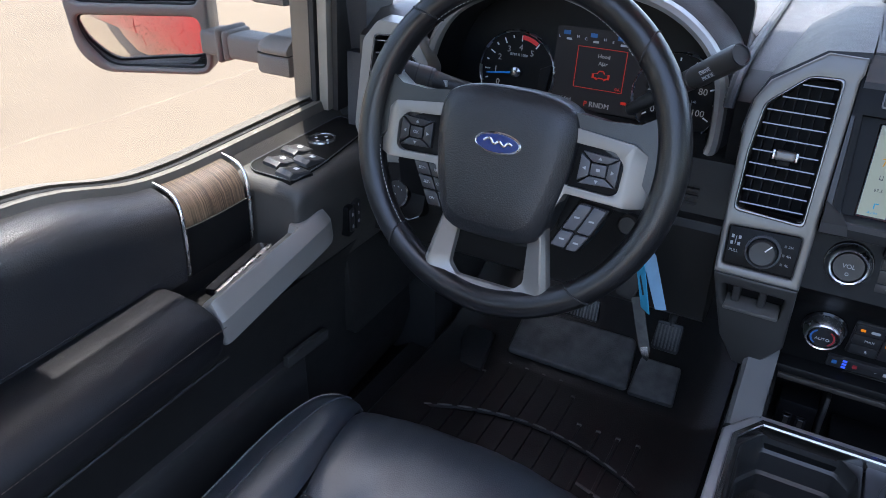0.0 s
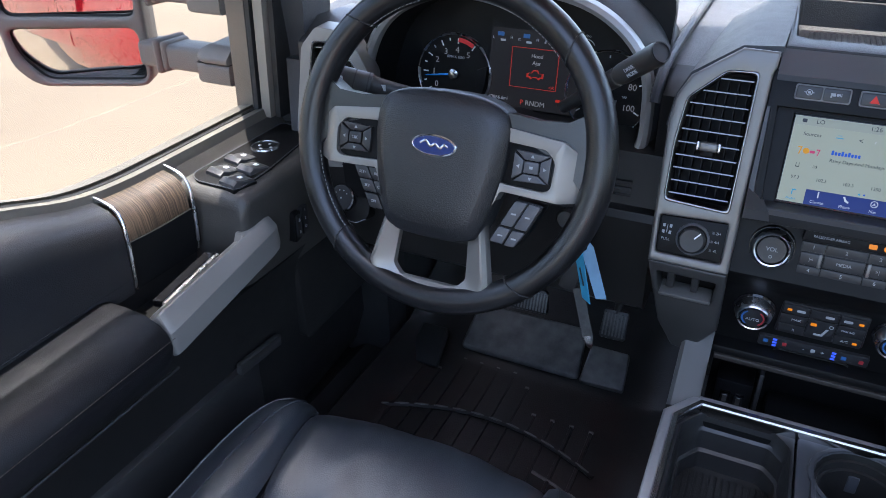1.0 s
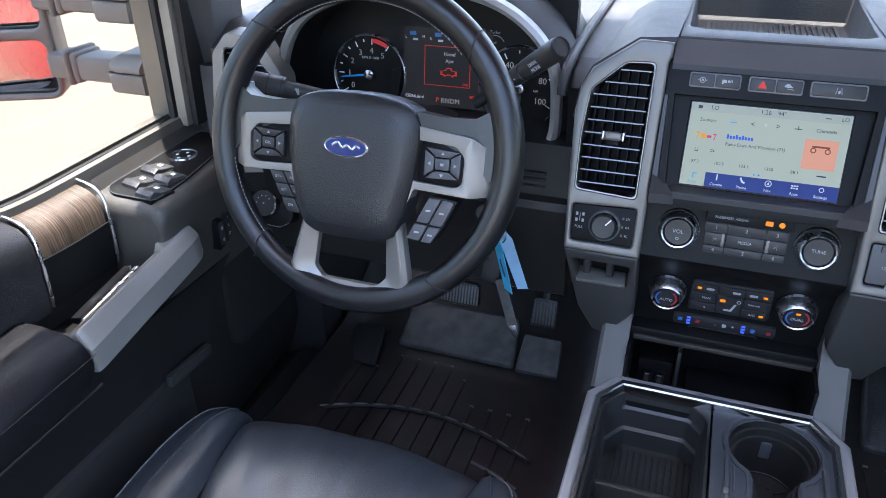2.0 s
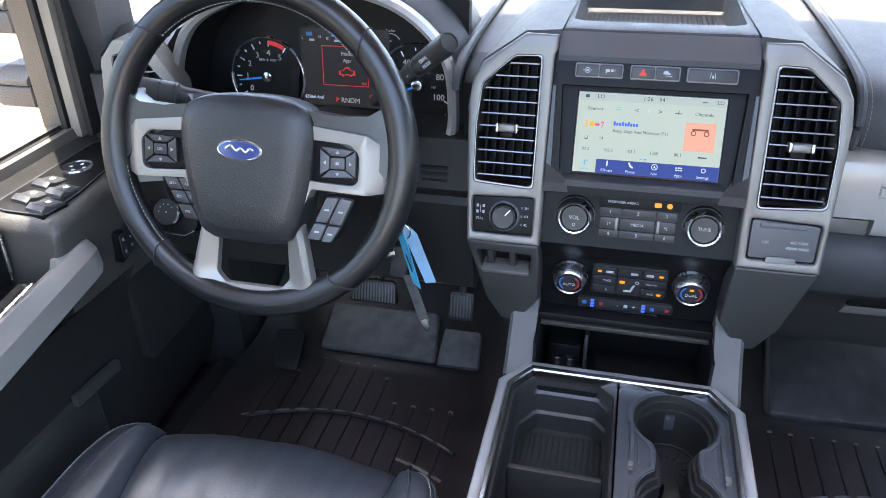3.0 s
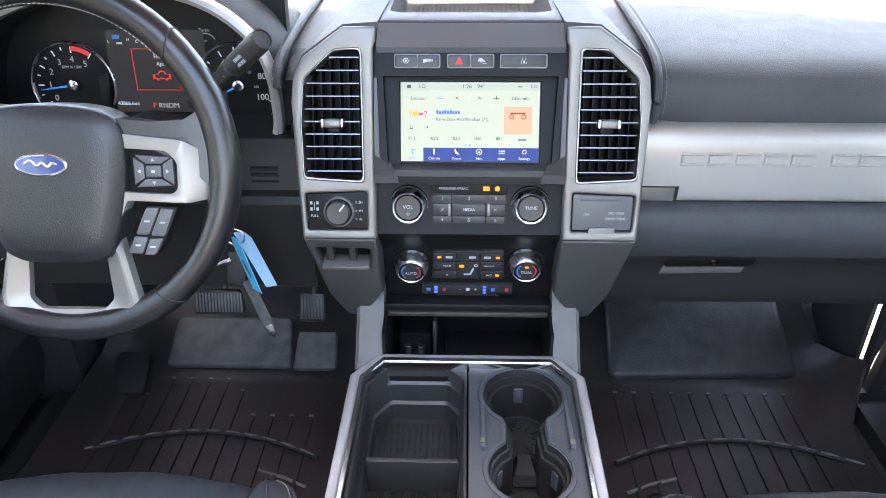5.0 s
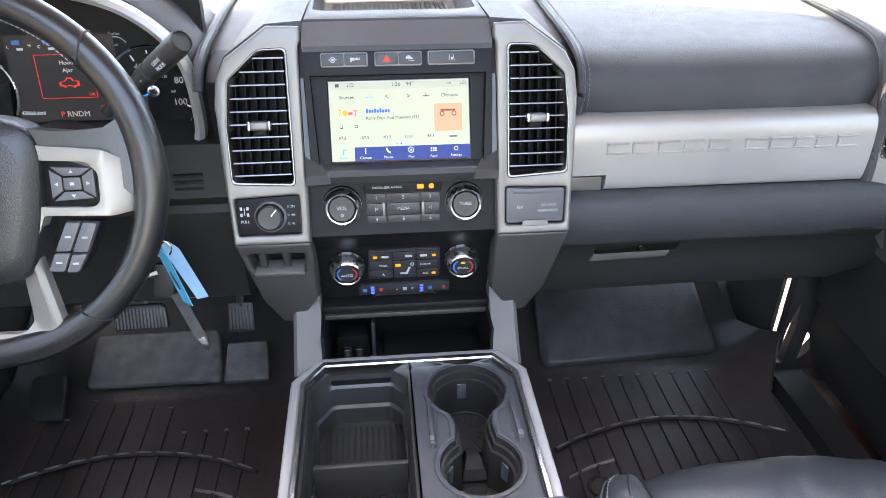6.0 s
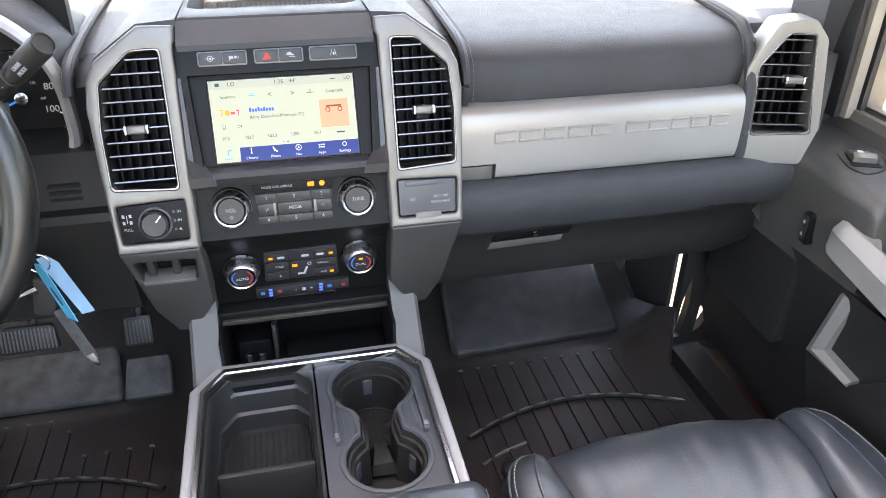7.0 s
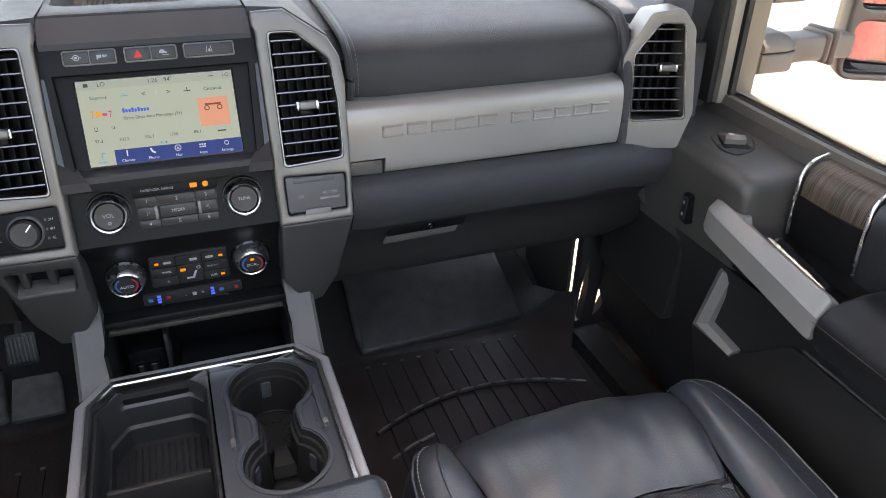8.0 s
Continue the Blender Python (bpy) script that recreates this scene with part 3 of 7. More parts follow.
    if s < 0:
        bez = rounded([(-0.772, 0.626), (-0.774, 0.70), (-0.796, 0.855), (-0.870, 0.868), (-0.869, 0.645), (-0.850, 0.628)], 0.012)
        part("switch_plate", plate(bez, T, -0.02, 0.002, bevel=0.001), PANEL, d)
        edge = [T @ Vector((x, y, 0.0022)) for x, y in bez]
        part("plate_edge", tube(edge, 0.0009, 5, closed=True), BTN, d, "thin grey edge of the switch plate")
        for x, y in ((-0.830, 0.668), (-0.789, 0.648), (-0.836, 0.715), (-0.796, 0.694)):
            W = Matrix.Translation((x, y, 0.869 + 0.02 * (y - 0.6))) @ Matrix.Rotation(radians(-12), 4, "Z")
            part("switch_well", box((-0.0185, -0.022, -0.004), (0.0185, 0.020, 0.0022), 0.001, W), PANEL, d)
            prof = [(-0.020, 0.0), (-0.020, 0.008), (-0.012, 0.0125), (-0.002, 0.009), (0.010, 0.0075), (0.017, 0.0055), (0.017, 0.0)]
            bm = loft([[(xx, yy, zz - (0.0015 if abs(xx) > 0.0155 else 0)) for yy, zz in prof] for xx in (-0.0165, -0.0145, 0.0145, 0.0165)])
            bm.transform(W)
            sw = part("window_switch", bm, SWITCH, d)
            part("symbol", box((-0.004, -0.001, 0.0), (0.004, 0.005, 0.0008), 0, W @ Matrix.Translation((0, 0.003, 0.0082))), WHITE, sw)
        kn = part("mirror_control", lathe([(0.024, 0.0), (0.024, 0.006), (0.021, 0.008), (0.019, 0.007), (0.0, 0.006)], Matrix.Translation((-0.832, 0.770, 0.870)), 28), BTN_DARK, d)
        part("ring", lathe([(0.0235, 0.006), (0.0225, 0.009), (0.021, 0.009), (0.020, 0.006)], Matrix.Translation((-0.832, 0.770, 0.870)), 28), DKCHROME, kn)
        for i in range(4):
            a = i * math.pi / 2
            part("symbol", box((-0.002, -0.002, 0), (0.002, 0.002, 0.001), 0, Matrix.Translation((-0.832 + 0.011 * math.cos(a), 0.770 + 0.011 * math.sin(a), 0.8765))), WHITE, kn)
        for x, y in ((-0.797, 0.737), (-0.852, 0.812), (-0.797, 0.778)):
            sw = part("selector_button", box((x - 0.012, y - 0.009, 0.866), (x + 0.012, y + 0.009, 0.8745), 0.002), BTN_DARK, d)
            part("symbol", box((x - 0.004, y - 0.002, 0.8742), (x + 0.004, y + 0.002, 0.8752)), WHITE, sw)
        fp = part("fold_button", box((-0.862, 0.828, 0.868), (-0.820, 0.852, 0.8755), 0.002), BTN_DARK, d)
        part("symbol", box((-0.853, 0.834, 0.875), (-0.840, 0.841, 0.8764)), WHITE, fp)
    else:
        bez = rounded([(0.806, 0.770), (0.850, 0.808), (0.870, 0.806), (0.868, 0.745), (0.838, 0.698), (0.796, 0.688), (0.786, 0.712)], 0.018)
        part("switch_plate", plate(bez, Matrix.Translation((0, 0, 0.8725)), -0.02, 0.0, bevel=0.001), SOFT, d)
        groove = spline([Vector((x, y, 0.8726)) for x, y in bez[::3]], 3, closed=True)
        part("bezel_groove", tube(groove, 0.0012, 5, closed=True), SEAL, d)
        W = Matrix.Translation((0.829, 0.744, 0.8715)) @ Matrix.Rotation(radians(-24), 4, "Z")
        part("switch_well", box((-0.021, -0.036, -0.004), (0.021, 0.036, 0.0022), 0.002, W), PANEL, d)
        prof = [(-0.022, 0.0), (-0.022, 0.010), (-0.013, 0.0145), (-0.002, 0.0095), (0.012, 0.0075), (0.020, 0.005), (0.020, 0.0)]
        bm = loft([[(xx, yy, zz - (0.0015 if abs(xx) > 0.0155 else 0)) for yy, zz in prof] for xx in (-0.0165, -0.0145, 0.0145, 0.0165)])
        bm.transform(W)
        sw = part("window_switch", bm, GREY, d, "pale grey rocker switch")
        part("symbol", box((-0.004, 0.0, 0.0), (0.004, 0.006, 0.0008), 0, W @ Matrix.Translation((0, 0.003, 0.0085))), WHITE, sw)
    return d


def build_mirror(s):
    m = thing("towing_mirror", "black telescopic towing mirror with two stacked panes on the %s door" % ("driver" if s < 0 else "passenger"), "mirror", (s * 1.0, 0.93, 0.95), "towing mirrors")
    X = lambda x: s * x
    b = lambda x0, y0, z0, x1, y1, z1, r: box((min(X(x0), X(x1)), y0, z0), (max(X(x0), X(x1)), y1, z1), r, None, 3)
    part("mount_plate", b(0.95, 0.93, 0.88, 1.0, 1.04, 1.18, 0.012), ARMPLASTIC, m)
    for z in (0.036, 0.158):
        # hinge block: a lower body, a chamfered cap above a recessed joint
        prof = lambda d: rounded([(0.882 + d, 0.886 + d), (0.882 + d, 0.922), (0.978 - d, 0.922), (0.978 - d, 0.886 + d)], 0.006, 3)
        hb = part("hinge_block", loft([[(X(x), y, zz + z) for y, zz in prof(d)] for x, d in ((0.985, 0), (1.050, 0), (1.057, 0.002), (1.060, 0.006))]), ARMPLASTIC, m)
        top = lambda d: rounded([(0.879 + d, 0.924), (0.879 + d, 0.934), (0.902, 0.953 - d), (0.970, 0.956 - d), (0.981 - d, 0.94), (0.981 - d, 0.924)], 0.004, 3)
        part("block_cap", loft([[(X(x), y, zz + z) for y, zz in top(d)] for x, d in ((0.985, 0), (1.036, 0), (1.054, 0.007), (1.061, 0.013))]), ARMPLASTIC, hb)
        part("joint", b(0.985, 0.884, 0.9215 + z, 1.057, 0.976, 0.9245 + z, 0.001), SEAL, hb)
        arm = part("arm", b(1.055, 0.900, 0.894 + z, 1.215, 0.962, 0.939 + z, 0.008), ARMPLASTIC, m)
        part("collar", b(1.140, 0.896, 0.889 + z, 1.157, 0.966, 0.945 + z, 0.010), ARMPLASTIC, arm)
        part("collar_lip", b(1.155, 0.892, 0.885 + z, 1.169, 0.970, 0.949 + z, 0.012), ARMPLASTIC, arm)
    # head: a shell open to the rear, a bar between the two panes
    R = Matrix.Translation((X(1.318), 0.88, 1.046)) @ Matrix.Rotation(radians(-s * 30), 4, "Z")
    Mh = R @ Matrix(((1, 0, 0, 0), (0, 0, -1, 0), (0, 1, 0, 0), (0, 0, 0, 1)))
    o = rounded([(X(-0.114), -0.165), (X(-0.120), 0.24), (X(0.135), 0.26), (X(0.160), 0.05), (X(0.146), -0.12), (X(0.105), -0.160)], 0.035, 5)
    lo = rounded([(X(-0.102), -0.154), (X(-0.097), -0.052), (X(0.142), -0.050), (X(0.132), -0.10), (X(0.092), -0.149)], 0.022, 4)
    hi = rounded([(X(-0.100), -0.034), (X(-0.104), 0.225), (X(0.122), 0.24), (X(0.146), 0.05), (X(0.143), -0.030)], 0.022, 4)
    part("head_frame", plate(o, Mh, -0.03, 0.012, holes=(lo, hi), bevel=0.006, seg=3), ARMPLASTIC, m)
    back = [[(p[0] * f, p[1] * f, h) for p in o] for f, h in ((1, -0.03), (0.97, -0.07), (0.85, -0.10), (0.5, -0.115))]
    bm = loft(back)
    bm.transform(Mh)
    part("head_shell", bm, ARMPLASTIC, m)
    part("pane_back", plate(lo, Mh, -0.034, -0.030), SEAL, m)
    part("main_pane", plate(hi, Mh @ Matrix.Rotation(radians(-s * 4), 4, "Y"), -0.025, -0.018), MIRROR, m, "clear mirror pane")
    for lp, h in ((lo, -0.004), (hi, -0.006)):
        rim_path = [Mh @ Vector((p[0] * 0.988, p[1] * 0.988 - (0.001 if lp is lo else -0.001), h)) for p in lp]
        part("pane_gasket", tube(rim_path, 0.0028, 6, closed=True), SEAL, m)
    # the lower pane is slightly convex and aimed down the side of the truck
    rad, mid = 1.1, Vector((0.0, -0.102))
    rings = []
    for f in (0.985, 0.8, 0.6, 0.4, 0.2, 0.05):
        ring = []
        for p in lo:
            x, y = (p[0] - mid.x) * f, (p[1] - mid.y) * f
            ring.append((mid.x + x, mid.y + y, -0.014 + s * 0.10 * (mid.x + x) + 0.13 * y - (x * x + y * y) / (2 * rad)))
        rings.append(ring)
    bm = loft(rings)
    bm.transform(Mh)
    part("convex_pane", bm, MIRROR, m, "convex spotter mirror pane", 80)


def build_seats():
    """Front seat cushion: plain front panel, perforated insert, stitched side bolsters."""
    st = thing("front_seat", "black leather front seat cushion with stitched side bolsters", "seat", (-0.457, 0.3, 0.33), "front seats")
    cx, hw = -0.457, 0.184
    front = lambda u: 0.584 + 0.020 * (1 - abs(u) ** 2.2)
    crown = lambda u: 0.006 * (1 - u * u)
    half = lambda y: float(np.interp(y, (-0.1, 0.25, 0.40, 0.50, 0.575, 0.60), (0.140, 0.146, 0.155, 0.170, 0.183, 0.184)))

    def surface(n, us, steps, name, material, wrinkle, label=""):
        rows = []
        for back, z in steps:
            row = []
            for u in us:
                y = (front(u) - back) if back < 0.19 else (0.594 - back)
                x = cx + half(y) * u
                wr = wrinkle * noise.noise(Vector((u * 3.1, y * 13, 1.7))) + 0.5 * wrinkle * noise.noise(Vector((u * 9, y * 6, 7.7)))
                groove = -0.007 * max(0.0, (abs(u) - 0.93) / 0.07) ** 2
                row.append((x, y, z + crown(u) + groove + wr))
            rows.append(row)
        return part(name, loft(rows, closed=False, thick=0.008), material, st, label)

    us = np.linspace(-1, 1, 41)
    prof = spline([Vector((b, z, 0)) for b, z in ((0.030, 0.40), (0.010, 0.46), (0.001, 0.505), (0.003, 0.535), (0.012, 0.553), (0.032, 0.566), (0.07, 0.573), (0.12, 0.571), (0.160, 0.561), (0.185, 0.548))], 3)
    surface(0, us, [(p.x, p.y) for p in prof], "front_panel", LEATHER, 0.0042)
    prof = spline([Vector((b, z, 0)) for b, z in ((0.188, 0.548), (0.205, 0.553), (0.30, 0.549), (0.45, 0.540), (0.60, 0.535), (0.70, 0.56))], 3)
    surface(0, us, [(p.x, p.y) for p in prof], "perforated_insert", PERFORATED, 0.002, "finely perforated leather insert")
    part("cross_seam", tube([(cx + half(0.4075) * u, 0.4075, 0.550 + crown(u)) for u in np.linspace(-1, 1, 15)], 0.002, 6), SEAL, st)
    for s in (-1, 1):
        # plan outline of the bolster's outer edge
        plan = spline([Vector((d, y, 0)) for d, y in ((0.0, 0.584), (0.026, 0.580), (0.050, 0.562), (0.066, 0.528), (0.072, 0.480), (0.072, 0.42), (0.069, 0.36), (0.066, 0.28), (0.064, 0.10), (0.064, -0.10))], 5)
        inner_y = [0.584 - 0.684 * (i / (len(plan) - 1)) ** 1.35 for i in range(len(plan))]
        rows = []
        for p, yi in zip(plan, inner_y):
            a, b = Vector((half(yi) + 0.001, yi, 0)), Vector((hw + p.x, p.y, 0))
            sag = 0.02 * max(0.0, 0.35 - yi) + 0.010 * min(1.0, max(0.0, (yi - 0.48) / 0.10))
            row = []
            w = min(1.0, (b - a).length / 0.06)
            for i in range(15):
                top = lambda q: 0.572 + 0.015 * w * math.sin(math.pi * (0.10 + 0.80 * q)) ** 0.8 - sag
                if i <= 9:
                    q = (0.0, 0.14, 0.28, 0.44, 0.60, 0.72, 0.82, 0.90, 0.96, 1.0)[i]
                    pos = a.lerp(b, q)
                    edge = max(0.0, 1 - (1 - q) * (b - a).length / 0.024)
                    z = top(q) - 0.022 * (1 - math.sqrt(max(0.0, 1 - edge * edge)))
                    if i == 0:
                        z = min(z, 0.560 - sag)
                else:
                    q = (i - 9) / 5
                    pos = b + Vector((0.010 * math.sin(q * 3.0), 0.004 * math.sin(q * 3.0), 0))
                    z = top(1.0) - 0.022 - 0.14 * q ** 1.2
                wr = 0.0012 * noise.noise(Vector((pos.x * 40, pos.y * 18, 3.0)))
                row.append((cx + s * pos.x, pos.y, z + wr))
            rows.append(row)
        bo = part("bolster", loft(rows, closed=False, thick=0.005), LEATHER, st, "", 85)
        pick = lambda k, lift, rs: [Vector(r[k]) + Vector((0, 0, lift)) for r in rs]
        part("stitching", stitches(spline(pick(7, 0.0018, rows), 3), 0.0048, 0.0022, 0.0009), THREAD, bo)
        part("edge_welt", tube(spline(pick(8, 0.0004, rows), 2), 0.0022, 6), LEATHER, bo)
        part("piping", tube(spline(pick(4, 0.0004, rows[4:]), 2), 0.0017, 6), LEATHER, bo)
        part("inner_seam", tube([(cx + s * (half(y) + 0.0005), y, z) for y, z in ((0.588, 0.50), (0.583, 0.535), (0.565, 0.552), (0.50, 0.558), (0.40, 0.548), (0.2, 0.545), (-0.08, 0.535))], 0.0022, 6), SEAL, bo)
    part("cushion_base", box((cx - 0.22, -0.10, 0.36), (cx + 0.22, 0.545, 0.535), 0.02), HARD, st)
    copy_thing(st, Matrix.Translation((-0.457 + 0.929, 0.288, 0.332)))


def perforated_material():
    m = mat("perforated_leather", (0.029, 0.034, 0.041), 0.40, vary=0.1)
    t, ln = m.node_tree.nodes, m.node_tree.links
    b = t["Principled BSDF"]
    co = t.new("ShaderNodeTexCoord")
    v = t.new("ShaderNodeTexVoronoi")
    v.inputs["Scale"].default_value = 230
    v.inputs["Randomness"].default_value = 0.15
    ln.new(co.outputs["Object"], v.inputs["Vector"])
    bump = t.new("ShaderNodeBump")
    bump.inputs["Strength"].default_value, bump.inputs["Distance"].default_value = 0.9, 0.0015
    ln.new(v.outputs["Distance"], bump.inputs["Height"])
    ln.new(bump.outputs[0], b.inputs["Normal"])
    return m


PERFORATED = perforated_material()
STITCH = mat("dull_brown_thread", (0.10, 0.075, 0.06), 0.8, vary=0.2, blotch=0.01)
SWITCH = mat("charcoal_switch", (0.040, 0.040, 0.042), 0.36, vary=0.08)
PADLEATHER = mat("padded_upper_trim", (0.013, 0.013, 0.0145), 0.36, spec=0.55, grain=0.4, size=0.0018, cells=True, vary=0.12)
build_ground()
build_shell()
def build_bed():
    b = thing("truck_bed", "red painted pickup bed side behind the cab", "truck bed", (0, -2.5, 0.2))
    for s in (-1, 1):
        part("bed_side", loft([[(s * 0.965, y, -0.02), (s * 1.012, y, 0.30), (s * 1.012, y, 0.62), (s * 0.985, y, 0.90), (s * 0.90, y, 0.90), (s * 0.90, y, -0.02)] for y in (-4.3, -2.0, -0.26)]), RED, b)


for side in (-1, 1):
    name = "left" if side < 0 else "right"
    cover = lambda y0, y1, z0, z1: box((min(side * 0.943, side * 0.956), y0, z0), (max(side * 0.943, side * 0.956), y1, z1), 0.003)
    setting("trim_" + name, join(cover(-0.37, -0.245, 0.89, 1.56), cover(-1.2, -0.99, 0.89, 1.56), cover(-0.99, -0.37, 1.49, 1.56)), SEAL, "black outer trim of the rear door window")
build_bed()
for side in (-1, 1):
    build_door(side)
    build_mirror(side)
build_seats()

# ---- dashboard ----
GLOVE = mat("glovebox_plastic", (0.016, 0.0153, 0.0147), 0.46, grain=0.4, size=0.0014, vary=0.14)
POD = face(0.80, 1.069, 0.287)
SCR = face(0.80, 1.03, 0.387)
LOW = face(0.735, 0.84, -0.25)
MIDP = face(0.768, 0.893, 0.25)
CLIM = face(0.785, 0.779, -0.2)


VENTRIM = mat("smoked_vent_rim", (0.20, 0.20, 0.207), 0.20, metal=1.0, vary=0.06)


def slats(frame_M, outline, count, parent, depth=0.006, tilt=4):
    """Level vent slats that fill an outline of (x, v)."""
    vs = [p[1] for p in outline]
    v0, v1 = min(vs), max(vs)

    def span(v):
        xs = []
        for i in range(len(outline)):
            (xa, va), (xb, vb) = outline[i - 1], outline[i]
            if (va - v) * (vb - v) < 0:
                xs.append(xa + (xb - xa) * (v - va) / (vb - va))
        return (min(xs), max(xs)) if len(xs) > 1 else None

    for i in range(count):
        v = v0 + (v1 - v0) * (i + 0.6) / (count + 0.15)
        sp = span(v)
        if sp:
            M = shift(frame_M, 0, v, -0.010) @ Matrix.Rotation(radians(-(tilt + 5 * (1 - 2 * i / (count - 1)))), 4, "X")
            sl = part("slat", box((sp[0] + 0.001, -0.0011, -0.014), (sp[1] - 0.001, 0.0011, 0.006), 0.0008, M, 1), PANEL, parent)
            part("bright_edge", box((sp[0] + 0.002, -0.0007, 0.0055), (sp[1] - 0.002, 0.0008, 0.0068), 0, M), SMOKE, sl)
    xs = [p[0] for p in outline]
    x0, x1 = min(xs), max(xs)
    for i in range(6):
        x = x0 + (x1 - x0) * (i + 0.7) / 6.3
        part("vane", box((x - 0.0009, v0 + 0.006, -0.05), (x + 0.0009, v1 - 0.008, -0.026), 0, frame_M), PANEL, parent)


def vent(M, outline, count, label, parent_at, knob_at, tilt=4):
    v = thing("air_vent", label, "air vent", parent_at, "dashboard vents")
    small = rounded(outline, 0.006, 3)
    cx = sum(p[0] for p in outline) / len(outline)
    cy = sum(p[1] for p in outline) / len(outline)
    grow = [((p[0] - cx) * 1.075 + cx, (p[1] - cy) * 1.045 + cy) for p in small]
    part("chrome_rim", plate(grow, M, -0.004, 0.0062, holes=(small,), bevel=0.0014, seg=3), VENTRIM, v, "thin smoked chrome rim")
    rings = [[(p[0], p[1], h) for p in small] for h in (0.002, -0.055)]
    bm = loft(rings, caps=False)
    bm.faces.new([bm.verts.new((p[0], p[1], -0.055)) for p in small])
    bm.transform(M)
    part("duct", bm, PANEL, v)
    slats(M, outline, count, v, tilt=tilt)
    kx, kv = knob_at
    kn = part("tab", box((kx - 0.0115, kv - 0.0056, -0.010), (kx + 0.0115, kv + 0.0056, 0.009), 0.0035, M, 3), DIMSILVER, v, "grey adjusting tab with chrome ends")
    for e in (-1, 1):
        part("tab_end", box((kx + e * 0.0122 - 0.002, kv - 0.0058, -0.008), (kx + e * 0.0122 + 0.002, kv + 0.0058, 0.0092), 0.0019, M), KNOBRING, kn)
    part("tab_stem", box((kx - 0.009, kv - 0.013, -0.016), (kx + 0.007, kv - 0.004, -0.004), 0.002, M), PANEL, kn)
    return v


def build_centre():
    c = thing("centre_stack", "black centre stack with satin silver side frames below the dashboard top", "centre stack", (0, 0.8, 0.7))
    for s in (-1, 1):
        S = lambda pts: [(s * x, z) for x, z in pts]
        outer = on(POD, S([(0.120, 0.842), (0.120, 1.073), (0.117, 1.080), (0.117, 1.096), (0.156, 1.097), (0.207, 1.062), (0.219, 1.040), (0.223, 1.010), (0.220, 0.930), (0.2155, 0.842)]))
        hole = on(POD, S([(0.136, 0.916), (0.136, 1.070), (0.168, 1.069), (0.205, 1.036), (0.210, 0.985), (0.209, 0.920)]))
        sock = on(POD, S([(0.131, 0.853), (0.131, 0.902), (0.211, 0.899), (0.209, 0.853)]))
        part("side_frame", plate(outer, POD, -0.035, 0.004, holes=(rounded(hole, 0.007, 3), rounded(sock, 0.004, 2)), bevel=0.005, seg=3), DIMSILVER, c, "satin silver side frame, its paint darkened for dimmer light")
        lower = on(LOW, S([(0.1205, 0.842), (0.2155, 0.842), (0.207, 0.80), (0.194, 0.740), (0.172, 0.698), (0.150, 0.694), (0.118, 0.745)]))
        slot = on(LOW, S([(0.132, 0.792), (0.130, 0.825), (0.203, 0.827), (0.198, 0.795)]))
        part("lower_frame", plate(lower, LOW, -0.05, 0.003, holes=(rounded(slot, 0.004, 2),) if s < 0 else (), bevel=0.004, seg=3), SHADE_GREY, c, "satin lower frame, darkened for its shade")
        if s < 0:
            part("slot_well", plate(on(LOW, S([(0.128, 0.788), (0.128, 0.829), (0.206, 0.829), (0.202, 0.79)])), LOW, -0.05, -0.022), PANEL, c)
            for x in (-0.185, -0.155):
                part("slot_rib", box((x - 0.005, on(LOW, [(0, 0.797)])[0][1], -0.024), (x + 0.004, on(LOW, [(0, 0.822)])[0][1], -0.004), 0.002, LOW), HARD, c)
            part("slot_lip", box((-0.197, on(LOW, [(0, 0.790)])[0][1], -0.02), (-0.133, on(LOW, [(0, 0.796)])[0][1], 0.006), 0.002, LOW), GREY, c)
        # body behind the frames
        vent(POD, hole, 10, "black slatted air vent in the silver frame of the centre stack", (s * 0.17, 0.80, 0.95), (s * 0.172, on(POD, [(0, 0.985)])[0][1]))
    # black bezel round the screen, buttons band above
    bz = on(SCR, [(-0.1185, 0.912), (-0.1195, 1.074), (0.1195, 1.074), (0.1185, 0.912)])
    scr = on(SCR, [(-0.0885, 0.9365), (-0.089, 1.0315), (0.089, 1.0315), (0.0885, 0.9365)])
    well = on(SCR, [(-0.102, 0.928), (-0.108, 1.036), (0.108, 1.036), (0.102, 0.928)])
    part("bezel", plate(bz, SCR, -0.03, 0.010, holes=(well,), bevel=0.001), PANEL, c)
    part("bezel_floor", plate(well, SCR, -0.03, -0.003, holes=(scr,)), PANEL, c)
    for s in (-1, 1):
        L = lambda x, z, h: tuple(SCR @ Vector((s * x, on(SCR, [(0, z)])[0][1], h)))
        part("bezel_post", loft([[L(0.1035 + 0.004 * t, z, -0.003), L(0.1125 + 0.003 * t, z, 0.0125), L(0.1190, z, 0.0135), L(0.1190, z, -0.02), L(0.1035 + 0.004 * t, z, -0.02)] for z, t in ((0.934, 0.0), (1.034, 1.0))]), SILL, c)
        part("lower_wedge", loft([[L(0.089, 0.9135, 0.010), L(0.1185, 0.9135, 0.024), L(0.1185, 0.9135, -0.01), L(0.089, 0.9135, -0.01)], [L(0.092, 0.924, 0.0145), L(0.1185, 0.924, 0.0255), L(0.1185, 0.924, -0.01), L(0.092, 0.924, -0.01)], [L(0.104, 0.941, 0.002), L(0.1185, 0.946, 0.014), L(0.1185, 0.946, -0.01), L(0.104, 0.941, -0.01)]]), SILL, c)
    sz = lambda z: on(SCR, [(0, z)])[0][1]
